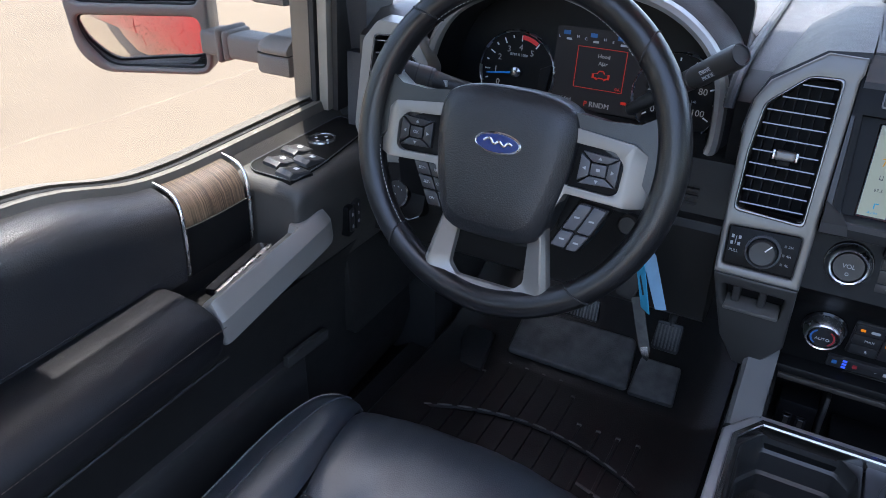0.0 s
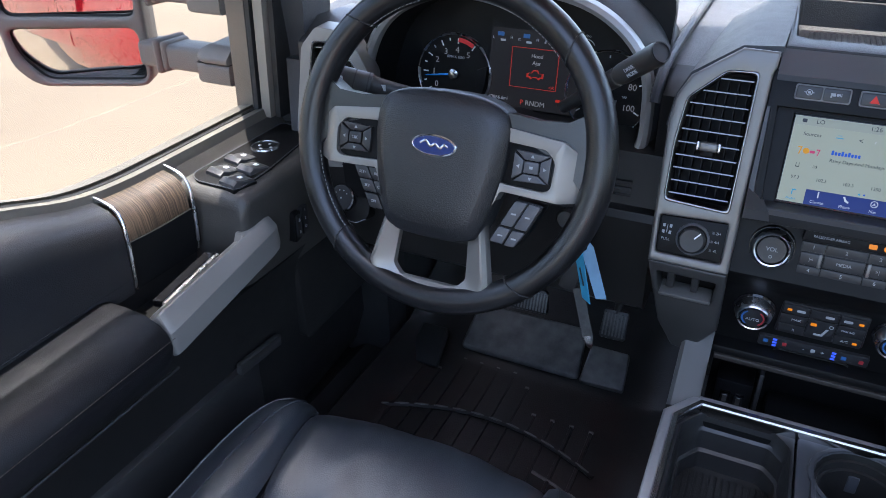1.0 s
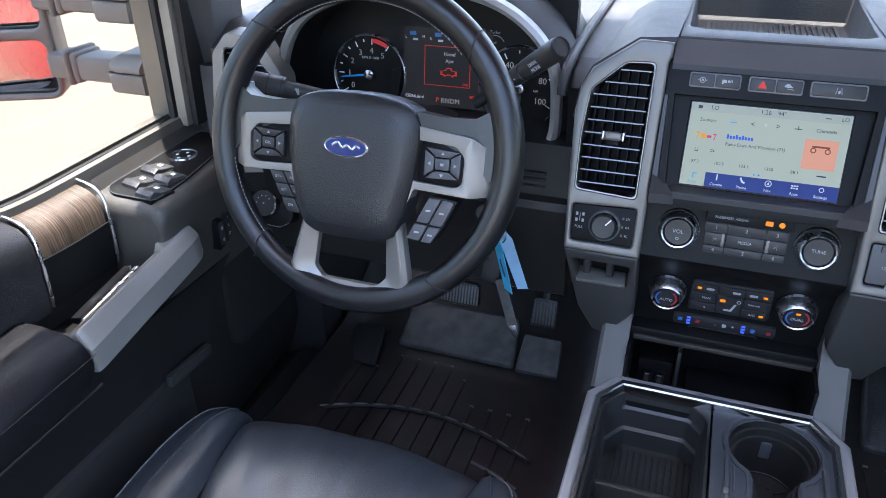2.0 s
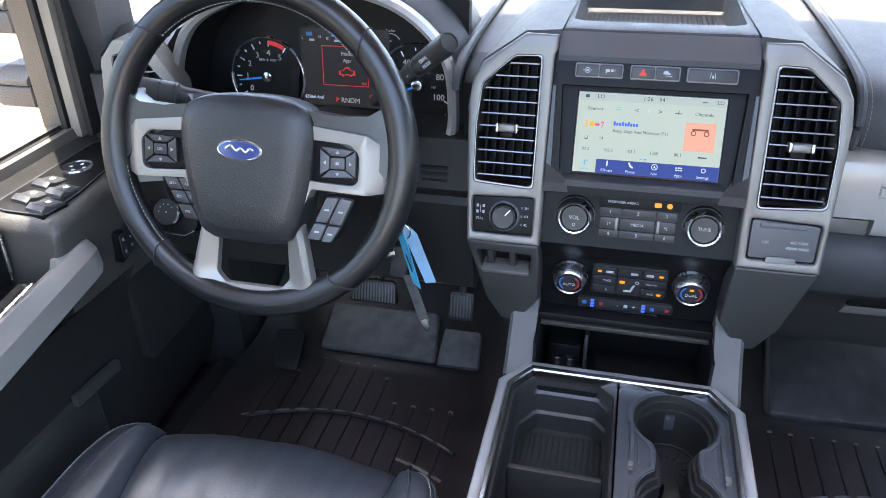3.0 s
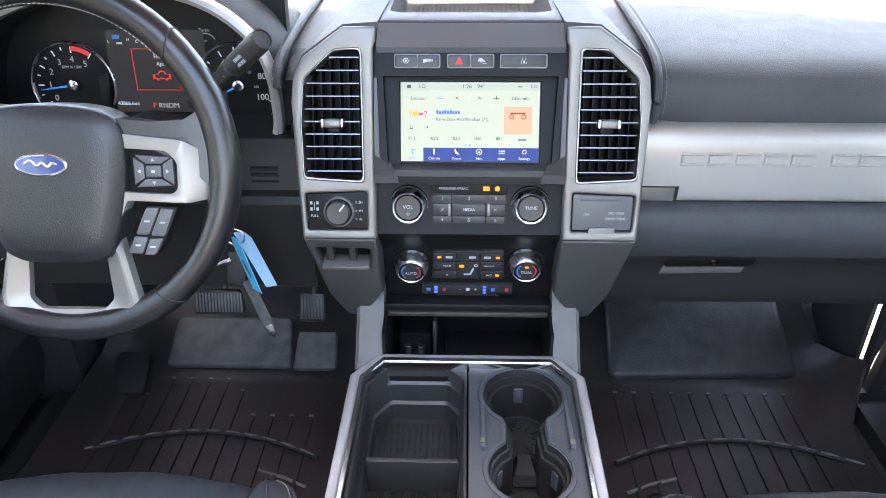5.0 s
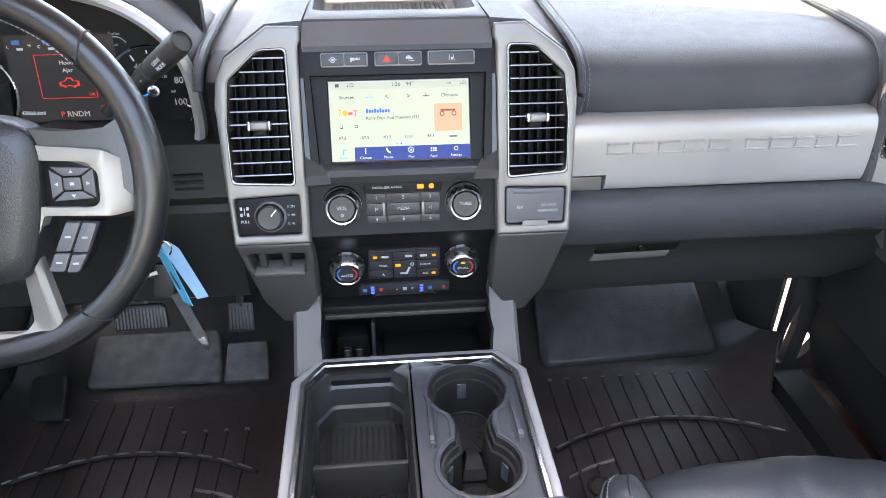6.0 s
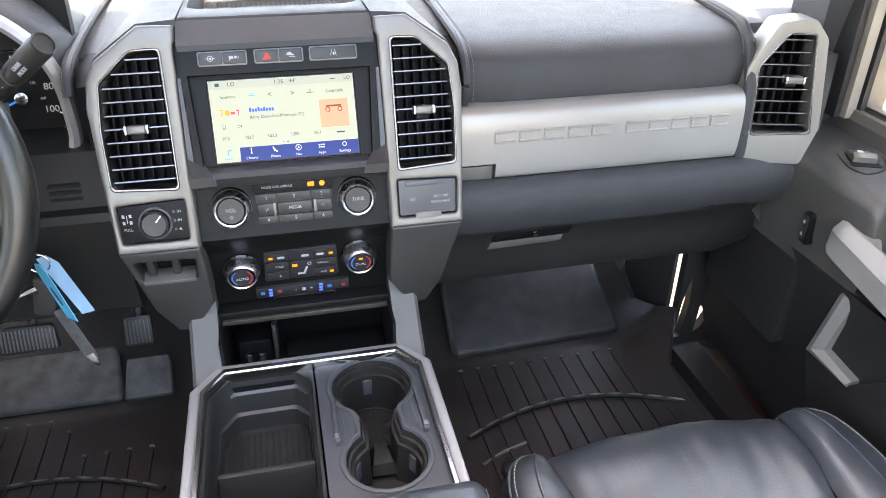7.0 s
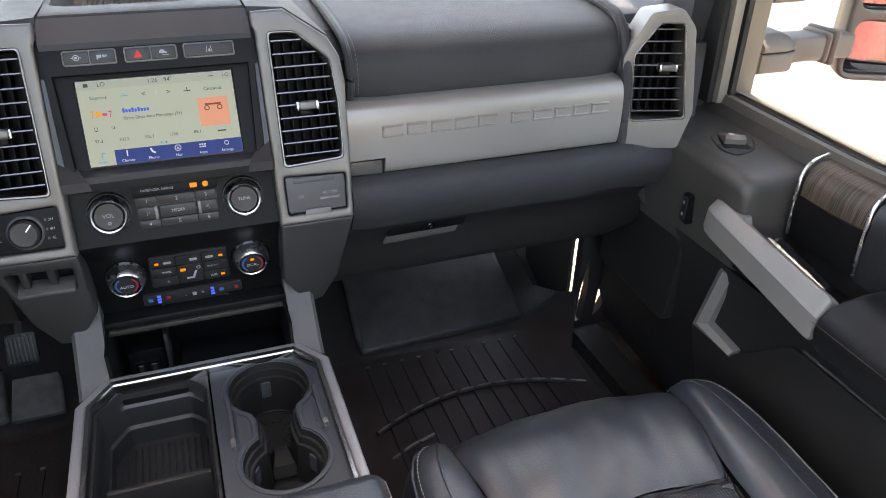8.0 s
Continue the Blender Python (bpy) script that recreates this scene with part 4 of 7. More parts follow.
    part("bezel_sill", loft([[tuple(SCR @ Vector((x, sz(z), h))) for z, h in ((0.9355, -0.002), (0.9285, 0.0115), (0.9265, 0.0125), (0.921, 0.0105), (0.921, -0.01))] for x in (-0.106, 0.106)]), SILL, c, "shelf below the screen")
    for x0, x1 in ((-0.094, -0.037), (-0.029, 0.029), (0.036, 0.094)):
        b = part("button_bezel", plate(rounded(on(SCR, [(x0, 1.045), (x0, 1.061), (x1, 1.061), (x1, 1.045)]), 0.003), SCR, 0.0, 0.0128, bevel=0.0012), BTN_RIM, c)
        for a, e in (((x0 + 0.0015, (x0 + x1) / 2 - 0.0005), ((x0 + x1) / 2 + 0.0005, x1 - 0.0015)) if x0 < 0.03 else ((x0 + 0.0015, x1 - 0.0015),)):
            k = part("key", plate(rounded(on(SCR, [(a, 1.0465), (a, 1.0595), (e, 1.0595), (e, 1.0465)]), 0.002), SCR, 0.010, 0.0142, bevel=0.001), BTN_DARK, b)
            q = shift(SCR, (a + e) / 2, on(SCR, [(0, 1.053)])[0][1], 0.0143)
            if abs((a + e) / 2 + 0.0145) < 0.005:
                part("hazard_symbol", plate([(-0.005, -0.004), (0.005, -0.004), (0, 0.0045)], q, 0, 0.0003), LIT_RED, k)
            else:
                mid = (a + e) / 2
                if mid < -0.07:
                    sym = [plate(circle(0, 0, 0.0034, 16), q, 0, 0.0003, holes=(circle(0, 0, 0.0026, 16),)), plate(rect(-0.0052, -0.0004, -0.0036, 0.0004), q, 0, 0.0003), plate(rect(0.0036, -0.0004, 0.0052, 0.0004), q, 0, 0.0003), plate(rect(-0.0014, -0.0012, 0.0014, 0.0012), q, 0, 0.0003)]
                elif mid < 0:
                    sym = [plate([(-0.006, 0.002), (-0.001, 0.002), (-0.001, -0.0014), (-0.0044, -0.0014), (-0.0044, -0.003), (-0.006, -0.003)], q, 0, 0.0003), plate(circle(0.0014, 0.0004, 0.0016, 12), q, 0, 0.0003), plate(rect(0.0032, -0.0012, 0.0038, 0.002), q, 0, 0.0003), plate(rect(0.0046, -0.0012, 0.0052, 0.002), q, 0, 0.0003)]
                elif mid < 0.04:
                    sym = [plate([(-0.005, 0.0006), (-0.003, 0.003), (0.0, 0.0032), (0.002, 0.0008), (0.004, 0.0), (0.004, -0.0012), (-0.005, -0.0006)], q, 0, 0.0003), plate([(-0.002, -0.002), (0.0055, -0.0028), (0.0055, -0.0034), (-0.002, -0.0027)], q, 0, 0.0003)]
                else:
                    sym = [plate([(-0.0036, -0.0036), (-0.0029, -0.0036), (-0.0016, 0.0036), (-0.0022, 0.0036)], q, 0, 0.0003), plate([(0.0036, -0.0036), (0.0029, -0.0036), (0.0016, 0.0036), (0.0022, 0.0036)], q, 0, 0.0003), plate(rect(-0.0008, -0.003, 0.0014, 0.0004, 0.0005, 2), q, 0, 0.0003)]
                part("symbol", join(*sym), PALE, k)
    # panel with the radio keys, ridge, climate panel
    prof = [(0.757, 0.914), (0.771, 0.912), (0.766, 0.895), (0.752, 0.852), (0.748, 0.842), (0.752, 0.834), (0.772, 0.815), (0.781, 0.800), (0.797, 0.722), (0.80, 0.712), (0.86, 0.712), (0.86, 0.914)]
    bm = loft([[(x, y, z) for y, z in prof] for x in (-0.1195, 0.1195)])
    part("control_panel", bm, PANEL, c)
    # air-bag lamp window
    q = shift(MIDP, 0, 0.0090, 0.0145)
    w = part("lamp_window", plate(rounded([(-0.050, -0.0065), (-0.048, 0.0065), (0.048, 0.0065), (0.050, -0.0065)], 0.002), q, -0.02, 0.003, bevel=0.0008), PANEL, c)
    words("PASSENGER AIRBAG", 0.0042, shift(q, -0.020, 0.0, 0.0032), PALE, w)
    for x in (0.022, 0.036):
        part("warning_lamp", plate(rect(x - 0.0042, -0.0028, x + 0.0042, 0.0028, 0.0012) if x < 0.03 else circle(x, 0, 0.0034, 14), q, 0.003, 0.0034), LIT_AMBER, w)
    # radio keys
    pad = part("radio_keypad", plate(rounded(on(MIDP, [(-0.049, 0.853), (-0.048, 0.893), (0.048, 0.893), (0.049, 0.853)]), 0.003), MIDP, -0.01, 0.0035, bevel=0.001), BTN_DARK, c)
    vz = lambda z: on(MIDP, [(0, z)])[0][1]
    for r, (z0, z1, names) in enumerate(((0.881, 0.892, "123"), (0.865, 0.8795, ("|<", "MEDIA", ">|")), (0.854, 0.8635, "456"))):
        for i, nm in enumerate(names):
            x0, x1 = ((-0.047, -0.0225), (-0.0215, 0.0215), (0.0225, 0.047))[i]
            k = part("key", plate(rounded([(x0, vz(z0)), (x1, vz(z0)), (x1, vz(z1)), (x0, vz(z1))], 0.001, 2), MIDP, 0.0, 0.0055 if r != 1 else 0.0065, bevel=0.0008), BTN_DARK, pad)
            words(nm, 0.0062 if r != 1 else 0.0055, shift(MIDP, (x0 + x1) / 2, vz((z0 + z1) / 2), 0.0057 if r != 1 else 0.0067), PALE, k)
    for x in (-0.0255, 0.0255):
        part("chrome_divider", box((x - 0.0018, vz(0.864), 0.003), (x + 0.0018, vz(0.880), 0.0072), 0.0008, MIDP), DIMSILVER, pad)

    def knob(M, x, z, r, text, lamp=None):
        q = shift(M, x, on(M, [(0, z)])[0][1], 0.0)
        k = thing("rotary_knob", "black rotary knob with a chrome ring marked " + text, "knob", tuple(q.translation), "centre stack knobs")
        part("base_ring", lathe([(r * 1.22, -0.006), (r * 1.22, 0.002), (r * 1.12, 0.004), (r * 1.05, 0.004)], q, 36), GLOSS, k)
        part("chrome_ring", lathe([(r * 1.10, 0.0), (r * 1.10, 0.006), (r * 1.04, 0.012), (r * 0.96, 0.0185), (r * 0.88, 0.0205), (r * 0.80, 0.0195), (r * 0.76, 0.016), (r * 0.75, 0.0)], q, 40), KNOBRING, k, "bright chrome ring")
        cap = part("cap", lathe([(r * 0.745, 0.004), (r * 0.745, 0.017), (r * 0.70, 0.0190), (0.0, 0.0185)], q, 36), BTN_DARK, k)
        words(text, 0.0070 if len(text) < 4 else 0.0060, shift(q, 0, 0.001 if lamp is None else -0.002, 0.0198), PALE, cap)
        if lamp is not None:
            for a0, a1, mt in ((2.2, 4.1, DIMBLUE), (-0.95, 0.95, DIMRED)):
                arc = [(r * 0.60 * math.cos(a), r * 0.60 * math.sin(a), 0.0195) for a in np.linspace(a0, a1, 12)]
                bm = tube(arc, 0.0012, 5, squash=0.4)
                bm.transform(q)
                part("colour_arc", bm, mt, cap)
            if lamp:
                part("lamp", plate(rect(-0.0028, 0.0055, 0.0028, 0.0085, 0.001), q, 0.0185, 0.0195), LIT_AMBER, cap)
        else:
            part("symbol", plate(circle(0, -0.008, 0.002, 12), q, 0.019, 0.0197, holes=(circle(0, -0.008, 0.0013, 12),)), PALE, cap) if text == "VOL" else None
        return k

    knob(MIDP, -0.0785, 0.877, 0.0225, "VOL")
    knob(MIDP, 0.0795, 0.877, 0.0225, "TUNE")
    knob(CLIM, -0.0795, 0.774, 0.0215, "AUTO", lamp=0)
    knob(CLIM, 0.0805, 0.778, 0.0215, "DUAL", lamp=1)
    # climate keys
    cz = lambda z: on(CLIM, [(0, z)])[0][1]
    pad = part("climate_keypad", plate(rounded(on(CLIM, [(-0.051, 0.748), (-0.049, 0.799), (0.049, 0.801), (0.051, 0.750)]), 0.003), CLIM, -0.01, 0.003, bevel=0.001), BTN_DARK, c)
    for i, z in enumerate((0.790, 0.774, 0.757)):
        for x0, x1 in ((-0.048, -0.017), (-0.016, 0.016) if i == 0 else (0.0, 0.0), (0.017, 0.048)):
            if x1 > x0:
                k = part("key", plate(rounded([(x0, cz(z - 0.0072)), (x1, cz(z - 0.0072)), (x1, cz(z + 0.0072)), (x0, cz(z + 0.0072))], 0.001, 2), CLIM, 0.0, 0.0052, bevel=0.0008), BTN_DARK, pad)
                word = {(1, -1): "MAX", (1, 1): "MAX A/C", (2, 1): "A/C", (2, -1): "R"}.get((i, -1 if x0 < -0.03 else (1 if x0 > 0 else 0)))
                side = 0.006 if x0 < 0 else -0.006
                if word and i:
                    words(word, 0.0052 if len(word) < 5 else 0.0036, shift(CLIM, (x0 + x1) / 2 + side * 0.5, cz(z), 0.0055), PALE, k)
                else:
                    part("symbol", plate(rect(-0.005, -0.002, 0.005, 0.002, 0.0018), shift(CLIM, (x0 + x1) / 2 + side, cz(z), 0.0), 0.0053, 0.0056), PALE, k)
                if (i, x0 < 0) in ((0, True), (0, False), (2, False)) and abs(x0) > 0.0165:
                    xl = -0.040 if x0 < 0 else 0.041
                    part("lamp", plate(rect(xl - 0.0027, cz(z) - 0.0017, xl + 0.0027, cz(z) + 0.0017, 0.001), CLIM, 0.005, 0.0060), LIT_AMBER, k)
    k = part("key", plate(rounded([(-0.016, cz(0.750)), (0.016, cz(0.750)), (0.016, cz(0.7815)), (-0.016, cz(0.7815))], 0.001, 2), CLIM, 0.0, 0.0052, bevel=0.0008), BTN_DARK, pad)
    part("lamp", plate(rect(-0.0125, cz(0.774) - 0.0022, -0.0055, cz(0.774) + 0.0022, 0.001), CLIM, 0.005, 0.006), LIT_AMBER, k)
    part("seat_symbol", join(plate(circle(0.011, cz(0.775), 0.0028, 12), CLIM, 0.0053, 0.0056, holes=(circle(0.011, cz(0.775), 0.0018, 12),)), plate([(-0.006, cz(0.757)), (0.004, cz(0.757)), (0.009, cz(0.770)), (0.006, cz(0.770)), (0.002, cz(0.760)), (-0.006, cz(0.760))], CLIM, 0.0053, 0.0056)), PALE, k)
    # seat heater row
    row = part("seat_keys", plate(rounded(on(CLIM, [(-0.066, 0.7185), (-0.066, 0.736), (0.064, 0.738), (0.064, 0.7205)]), 0.003), CLIM, -0.01, 0.0045, bevel=0.001), BTN_DARK, c)
    for x, mt, w in ((-0.057, DIMBLUE, 0.003), (-0.034, DIMRED, 0.0026), (0.036, DIMBLUE, 0.003), (0.056, DIMRED, 0.0026), (0.0, PALE, 0.0026)):
        part("symbol", plate(rect(x - w, cz(0.728) - 0.003, x + w, cz(0.728) + 0.003, 0.001), CLIM, 0.0045, 0.0049), mt, row)
    for x in (-0.046, 0.024):
        for i in range(3):
            z = 0.7225 + 0.0052 * i
            part("lamp", plate(rect(x - 0.0025, cz(z) - 0.0016, x + 0.0025, cz(z) + 0.0016, 0.0006), CLIM, 0.0045, 0.0051), LIT_BLUE, row)
    words("-", 0.008, shift(CLIM, -0.011, cz(0.728), 0.0047), PALE, row)
    words("+", 0.008, shift(CLIM, 0.011, cz(0.728), 0.0047), PALE, row)
    # wooden ledge and open pocket
    part("ledge", box((-0.121, 0.7745, 0.6985), (0.121, 0.83, 0.712), 0.004), PANEL, c)
    part("ledge_edge", box((-0.121, 0.7715, 0.692), (0.121, 0.80, 0.6995), 0.0015), WOODLEDGE, c, "dark wood-grain edge over the open pocket")
    part("ledge_lip", plate([(-0.045, 0.0), (-0.04, 0.004), (0.04, 0.004), (0.045, 0.0), (0.04, 0.003), (-0.04, 0.003)], CLIM @ Matrix.Translation((0, cz(0.713), 0)), 0.0, 0.004), HARD, c)


def wood_ledge_material():
    m = mat("grey_brown_ledge", (0.030, 0.0255, 0.022), 0.42, vary=0.35, blotch=0.01, grain=0.3, size=0.003)
    return m


WOODLEDGE = wood_ledge_material()


def build_touchscreen():
    ts = thing("touchscreen", "lit touchscreen showing the radio page with a navy menu bar", "touchscreen", (0, 0.79, 0.98))
    y = lambda z: on(SCR, [(0, z)])[0][1]
    part("panel", plate(on(SCR, [(-0.0875, 0.9375), (-0.0875, 1.0305), (0.0875, 1.0305), (0.0875, 0.9375)]), SCR, -0.012, 0.0), GLOSS, ts)
    bg = part("picture", plate(on(SCR, [(-0.0868, 0.9385), (-0.0868, 1.0298), (0.0868, 1.0298), (0.0868, 0.9385)]), SCR, -0.002, 0.0005), SCR_BG, ts)
    part("status_band", plate(on(SCR, [(-0.0868, 1.0205), (-0.0868, 1.0298), (0.0868, 1.0298), (0.0868, 1.0205)]), SCR, 0.0, 0.0007), SCR_BAND, bg)
    part("menu_bar", plate(on(SCR, [(-0.0585, 0.9385), (-0.0585, 0.9545), (0.0868, 0.9545), (0.0868, 0.9385)]), SCR, 0.0, 0.0008), SCR_NAVY, bg)
    def say(text, size, x, z, m=SCR_INK, align="CENTER", h=0.0009):
        return words(text, size, shift(SCR, x, y(z), h), m, bg, thick=0.00012, align=align)
    def dot(x, z, w, hgt, m, h=0.0010, r=0.0):
        return part("icon", plate(rect(x - w / 2, y(z) - hgt / 2, x + w / 2, y(z) + hgt / 2, r), SCR, 0.0004, h), m, bg)
    say("LO", 0.0068, -0.060, 1.0252)
    say("1:26", 0.0070, -0.004, 1.0252)
    say("94\u00b0", 0.0070, 0.0135, 1.0252)
    say("LO", 0.0062, 0.0795, 1.0252)
    dot(-0.0765, 1.0252, 0.005, 0.004, SCR_INK, r=0.001)
    dot(0.062, 1.0250, 0.006, 0.001, SCR_INK)
    say("Sources", 0.0058, -0.0655, 1.0115)
    say("Channels", 0.0058, 0.0625, 1.0115)
    for x, t in ((-0.016, "<"), (0.0115, ">")):
        say(t, 0.0085, x, 1.0115)
    say("7", 0.004, -0.002, 1.0115, PALE)
    dot(-0.0375, 1.0115, 0.008, 0.0009, SCR_CYAN)
    dot(-0.0375, 1.0140, 0.004, 0.0006, SCR_CYAN)
    dot(0.033, 1.0112, 0.008, 0.0009, SCR_INK)
    dot(0.033, 1.0125, 0.0008, 0.005, SCR_INK)
    # station badge as plain shapes
    part("icon", plate([(-0.0770, y(0.998)), (-0.0725, y(0.998)), (-0.0745, y(0.990)), (-0.0758, y(0.990)), (-0.0742, y(0.9966)), (-0.0770, y(0.9966))], SCR, 0.0004, 0.001), SCR_GOLD, bg)
    part("icon", plate(circle(-0.0680, y(0.994), 0.0034, 16), SCR, 0.0004, 0.001), SCR_GOLD, bg)
    dot(-0.0615, 0.9935, 0.0055, 0.003, SCR_PINK, r=0.001)
    part("icon", plate([(-0.0575, y(0.997)), (-0.0535, y(0.997)), (-0.0555, y(0.990)), (-0.0565, y(0.990)), (-0.0548, y(0.9957)), (-0.0575, y(0.9957))], SCR, 0.0004, 0.001), SCR_PINK, bg)
    # artist's name as a bar, title below
    for x0, x1 in ((-0.0425, -0.0125),):
        for i in range(9):
            w = (x1 - x0) / 9
            part("name_bar", plate(rect(x0 + i * w + 0.0004, y(0.9935), x0 + (i + 1) * w - 0.0004, y(0.9935) + (0.0052 if i in (0, 3, 5) else 0.0038), 0.0008, 2), SCR, 0.0004, 0.001), SCR_BLUE, bg)
    say("Rainy Days And Mondays (71)", 0.0054, -0.0425, 0.9875, align="LEFT")
    dot(-0.0735, 0.9785, 0.0036, 0.005, SCR_INK)
    dot(-0.0735, 0.9792, 0.0026, 0.0046, SCR_BG, 0.0011)
    dot(-0.0555, 0.9785, 0.005, 0.0028, SCR_INK, r=0.001)
    dot(-0.0565, 0.9785, 0.005, 0.0018, SCR_BG, 0.0011)
    for x, t in ((-0.073, "97.3"), (-0.0455, "102.5"), (-0.018, "103.3"), (0.0095, "1350"), (0.0375, "88.1")):
        say(t, 0.0052, x, 0.9652)
    dot(0.066, 0.9640, 0.010, 0.0016, SCR_INK)
    for x, m in ((-0.005, SCR_CYAN), (0.0, SCR_BLUE)):
        part("icon", plate(circle(x, y(0.9575), 0.0011, 10), SCR, 0.0004, 0.001), m, bg)
    art = part("album_tile", plate(on(SCR, [(0.0425, 0.9705), (0.0425, 1.0020), (0.0775, 1.0020), (0.0775, 0.9705)]), SCR, 0.0003, 0.0009), SCR_ORANGE, bg)
    brown = glow("tile_brown", (0.28, 0.08, 0.03), 0.6)
    part("icon", join(plate(circle(0.0525, y(0.9905), 0.0032, 14), SCR, 0.0009, 0.0012, holes=(circle(0.0525, y(0.9905), 0.002, 14),)), plate(circle(0.0675, y(0.9905), 0.0032, 14), SCR, 0.0009, 0.0012, holes=(circle(0.0675, y(0.9905), 0.002, 14),)), plate(rect(0.0505, y(0.9935), 0.0695, y(0.9955), 0.0008), SCR, 0.0009, 0.0012)), brown, art)
    dot(-0.0725, 0.9495, 0.0012, 0.006, SCR_CYAN)
    dot(-0.0705, 0.9520, 0.004, 0.0012, SCR_CYAN)
    say("Audio", 0.0042, -0.0725, 0.9425, SCR_CYAN)
    for i, t in enumerate(("Climate", "Phone", "Nav", "Apps", "Settings")):
        x = -0.045 + 0.0285 * i
        say(t, 0.0046, x, 0.9420, SCR_WHITE, h=0.0012)
        if t == "Climate":
            dot(x, 0.9500, 0.0014, 0.007, SCR_WHITE, 0.0012)
        elif t == "Apps":
            for a in (-1, 0, 1):
                for b in (-1, 1):
                    dot(x + a * 0.0028, 0.9495 + b * 0.0013, 0.002, 0.0016, SCR_WHITE, 0.0012)
        elif t == "Phone":
            part("icon", plate([(x - 0.0032, y(0.9525)), (x - 0.0014, y(0.9530)), (x - 0.0006, y(0.9512)), (x + 0.0012, y(0.9490)), (x + 0.0032, y(0.9480)), (x + 0.0026, y(0.9462)), (x - 0.0012, y(0.9480))], SCR, 0.0006, 0.0012), SCR_WHITE, bg)
        else:
            r = 0.0038 if t == "Nav" else 0.0028
            part("icon", plate(circle(x, y(0.9498), r, 18), SCR, 0.0006, 0.0012, holes=(circle(x, y(0.9498), r - 0.0008, 18),)), SCR_WHITE, bg)
            if t == "Nav":
                part("icon", plate([(x - 0.0018, y(0.9482)), (x, y(0.9515)), (x + 0.0018, y(0.9482)), (x, y(0.9490))], SCR, 0.0006, 0.0012), SCR_WHITE, bg)


def build_dash():
    d = thing("dashboard", "long black grained dashboard with stitched pad and satin silver bar", "dashboard", (0, 1.0, 0.7))
    # pad on the passenger side
    pad = [(0.840, 0.964), (0.829, 0.968), (0.822, 0.985), (0.821, 1.005), (0.827, 1.022), (0.842, 1.036), (0.872, 1.046), (0.95, 1.054), (1.10, 1.062), (1.38, 1.070)]
    pp = [(v.y, v.z) for v in spline([Vector((0, *p)) for p in pad], 4)]
    part("upper_pad", loft([[(x, y + 0.012 * max(0, (abs(x - 0.45) - 0.17) / 0.05), z) for y, z in pp] for x in np.linspace(0.243, 0.668, 12)], closed=False, thick=0.006), SOFT, d, "soft black pad")
    part("channel", loft([[(x, 0.85, 0.90), (x, 0.84, 1.02), (x, 0.87, 1.036), (x, 1.36, 1.058), (x, 1.36, 0.95)] for x in (0.212, 0.2435)]), PANEL, d)
    band = spline([Vector(p) for p in ((0.668, 1.36, 1.070), (0.668, 1.10, 1.065), (0.668, 0.90, 1.055), (0.667, 0.848, 1.036), (0.664, 0.822, 1.0), (0.663, 0.806, 0.955), (0.663, 0.802, 0.90), (0.666, 0.805, 0.866))], 5)
    part("pad_end_roll", tube(band, 0.0085, 10), SOFT, d)
    part("stitching", stitches([v + Vector((-0.011, -0.001, 0.003)) for v in band[:20]], 0.0045, 0.0022, 0.0006), DULL, d)
    e = part("rolled_edge", tube([(0.239, y - 0.001, z + 0.001) for y, z in pp[1:]], [0.002, 0.004] + [0.0058] * (len(pp) - 3), 8), SOFT, d)
    part("stitching", stitches([(0.250, y - 0.0012, z + 0.001) for y, z in pp[2:]], 0.0045, 0.0022, 0.0006), DULL, e)
    part("channel", loft([[(x, 0.85, 0.90), (x, 0.84, 1.02), (x, 0.87, 1.036), (x, 1.36, 1.058), (x, 1.36, 0.95)] for x in (-0.2435, -0.212)]), PANEL, d)
    e = part("rolled_edge", tube([(-0.249, y - 0.001, z + 0.001) for y, z in pp[14:]], 0.0062, 8), SOFT, d)
    part("stitching", stitches([(-0.2555, y - 0.0012, z + 0.003) for y, z in pp[15:]], 0.0045, 0.0022, 0.0006), DULL, e)
    part("pad_back", box((0.60, 0.845, 0.87), (0.705, 0.95, 1.03), 0.004), CARD, d)
    # top of the dashboard, full width
    top = [(0.905, 0.99), (0.90, 1.02), (0.915, 1.038), (0.96, 1.048), (1.10, 1.058), (1.42, 1.068)]
    back = [(1.05, 0.99), (1.05, 1.04), (1.07, 1.054), (1.10, 1.058), (1.20, 1.061), (1.42, 1.068)]
    for x0, x1, line in ((-0.86, -0.705, top), (-0.705, -0.255, back), (-0.255, 0.245, top), (0.245, 0.665, back), (0.665, 0.86, top)):
        part("dash_top", loft([[(x, y, z - 0.002) for y, z in line] for x in np.linspace(x0, x1, 4)], closed=False, thick=0.008), SOFT, d)
    # silver bar with its raised lettering blanked
    B = face(0.800, 0.916, -0.03)
    bow = spline([Vector((0, y, z)) for y, z in ((0.815, 0.8645), (0.803, 0.867), (0.7985, 0.876), (0.7965, 0.90), (0.797, 0.928), (0.800, 0.950), (0.806, 0.962), (0.818, 0.9685))], 3)
    full = [(v.y, v.z) for v in bow] + [(0.84, 0.9685), (0.84, 0.8645)]
    short = [(0.815, 0.888), (0.800, 0.889)] + [(v.y, v.z) for v in bow if v.z > 0.891] + [(0.84, 0.9685)]
    bar = part("silver_bar", join(loft([[(x, y, z) for y, z in full] for x in (0.279, 0.47, 0.655)]), loft([[(x, y, z) for y, z in short] for x in (0.2285, 0.2795)])), SILVER, d, "satin silver decor bar with embossed marks")
    B = face(0.8010, 0.916, -0.03)
    E = face(0.7972, 0.9295, 0.03)
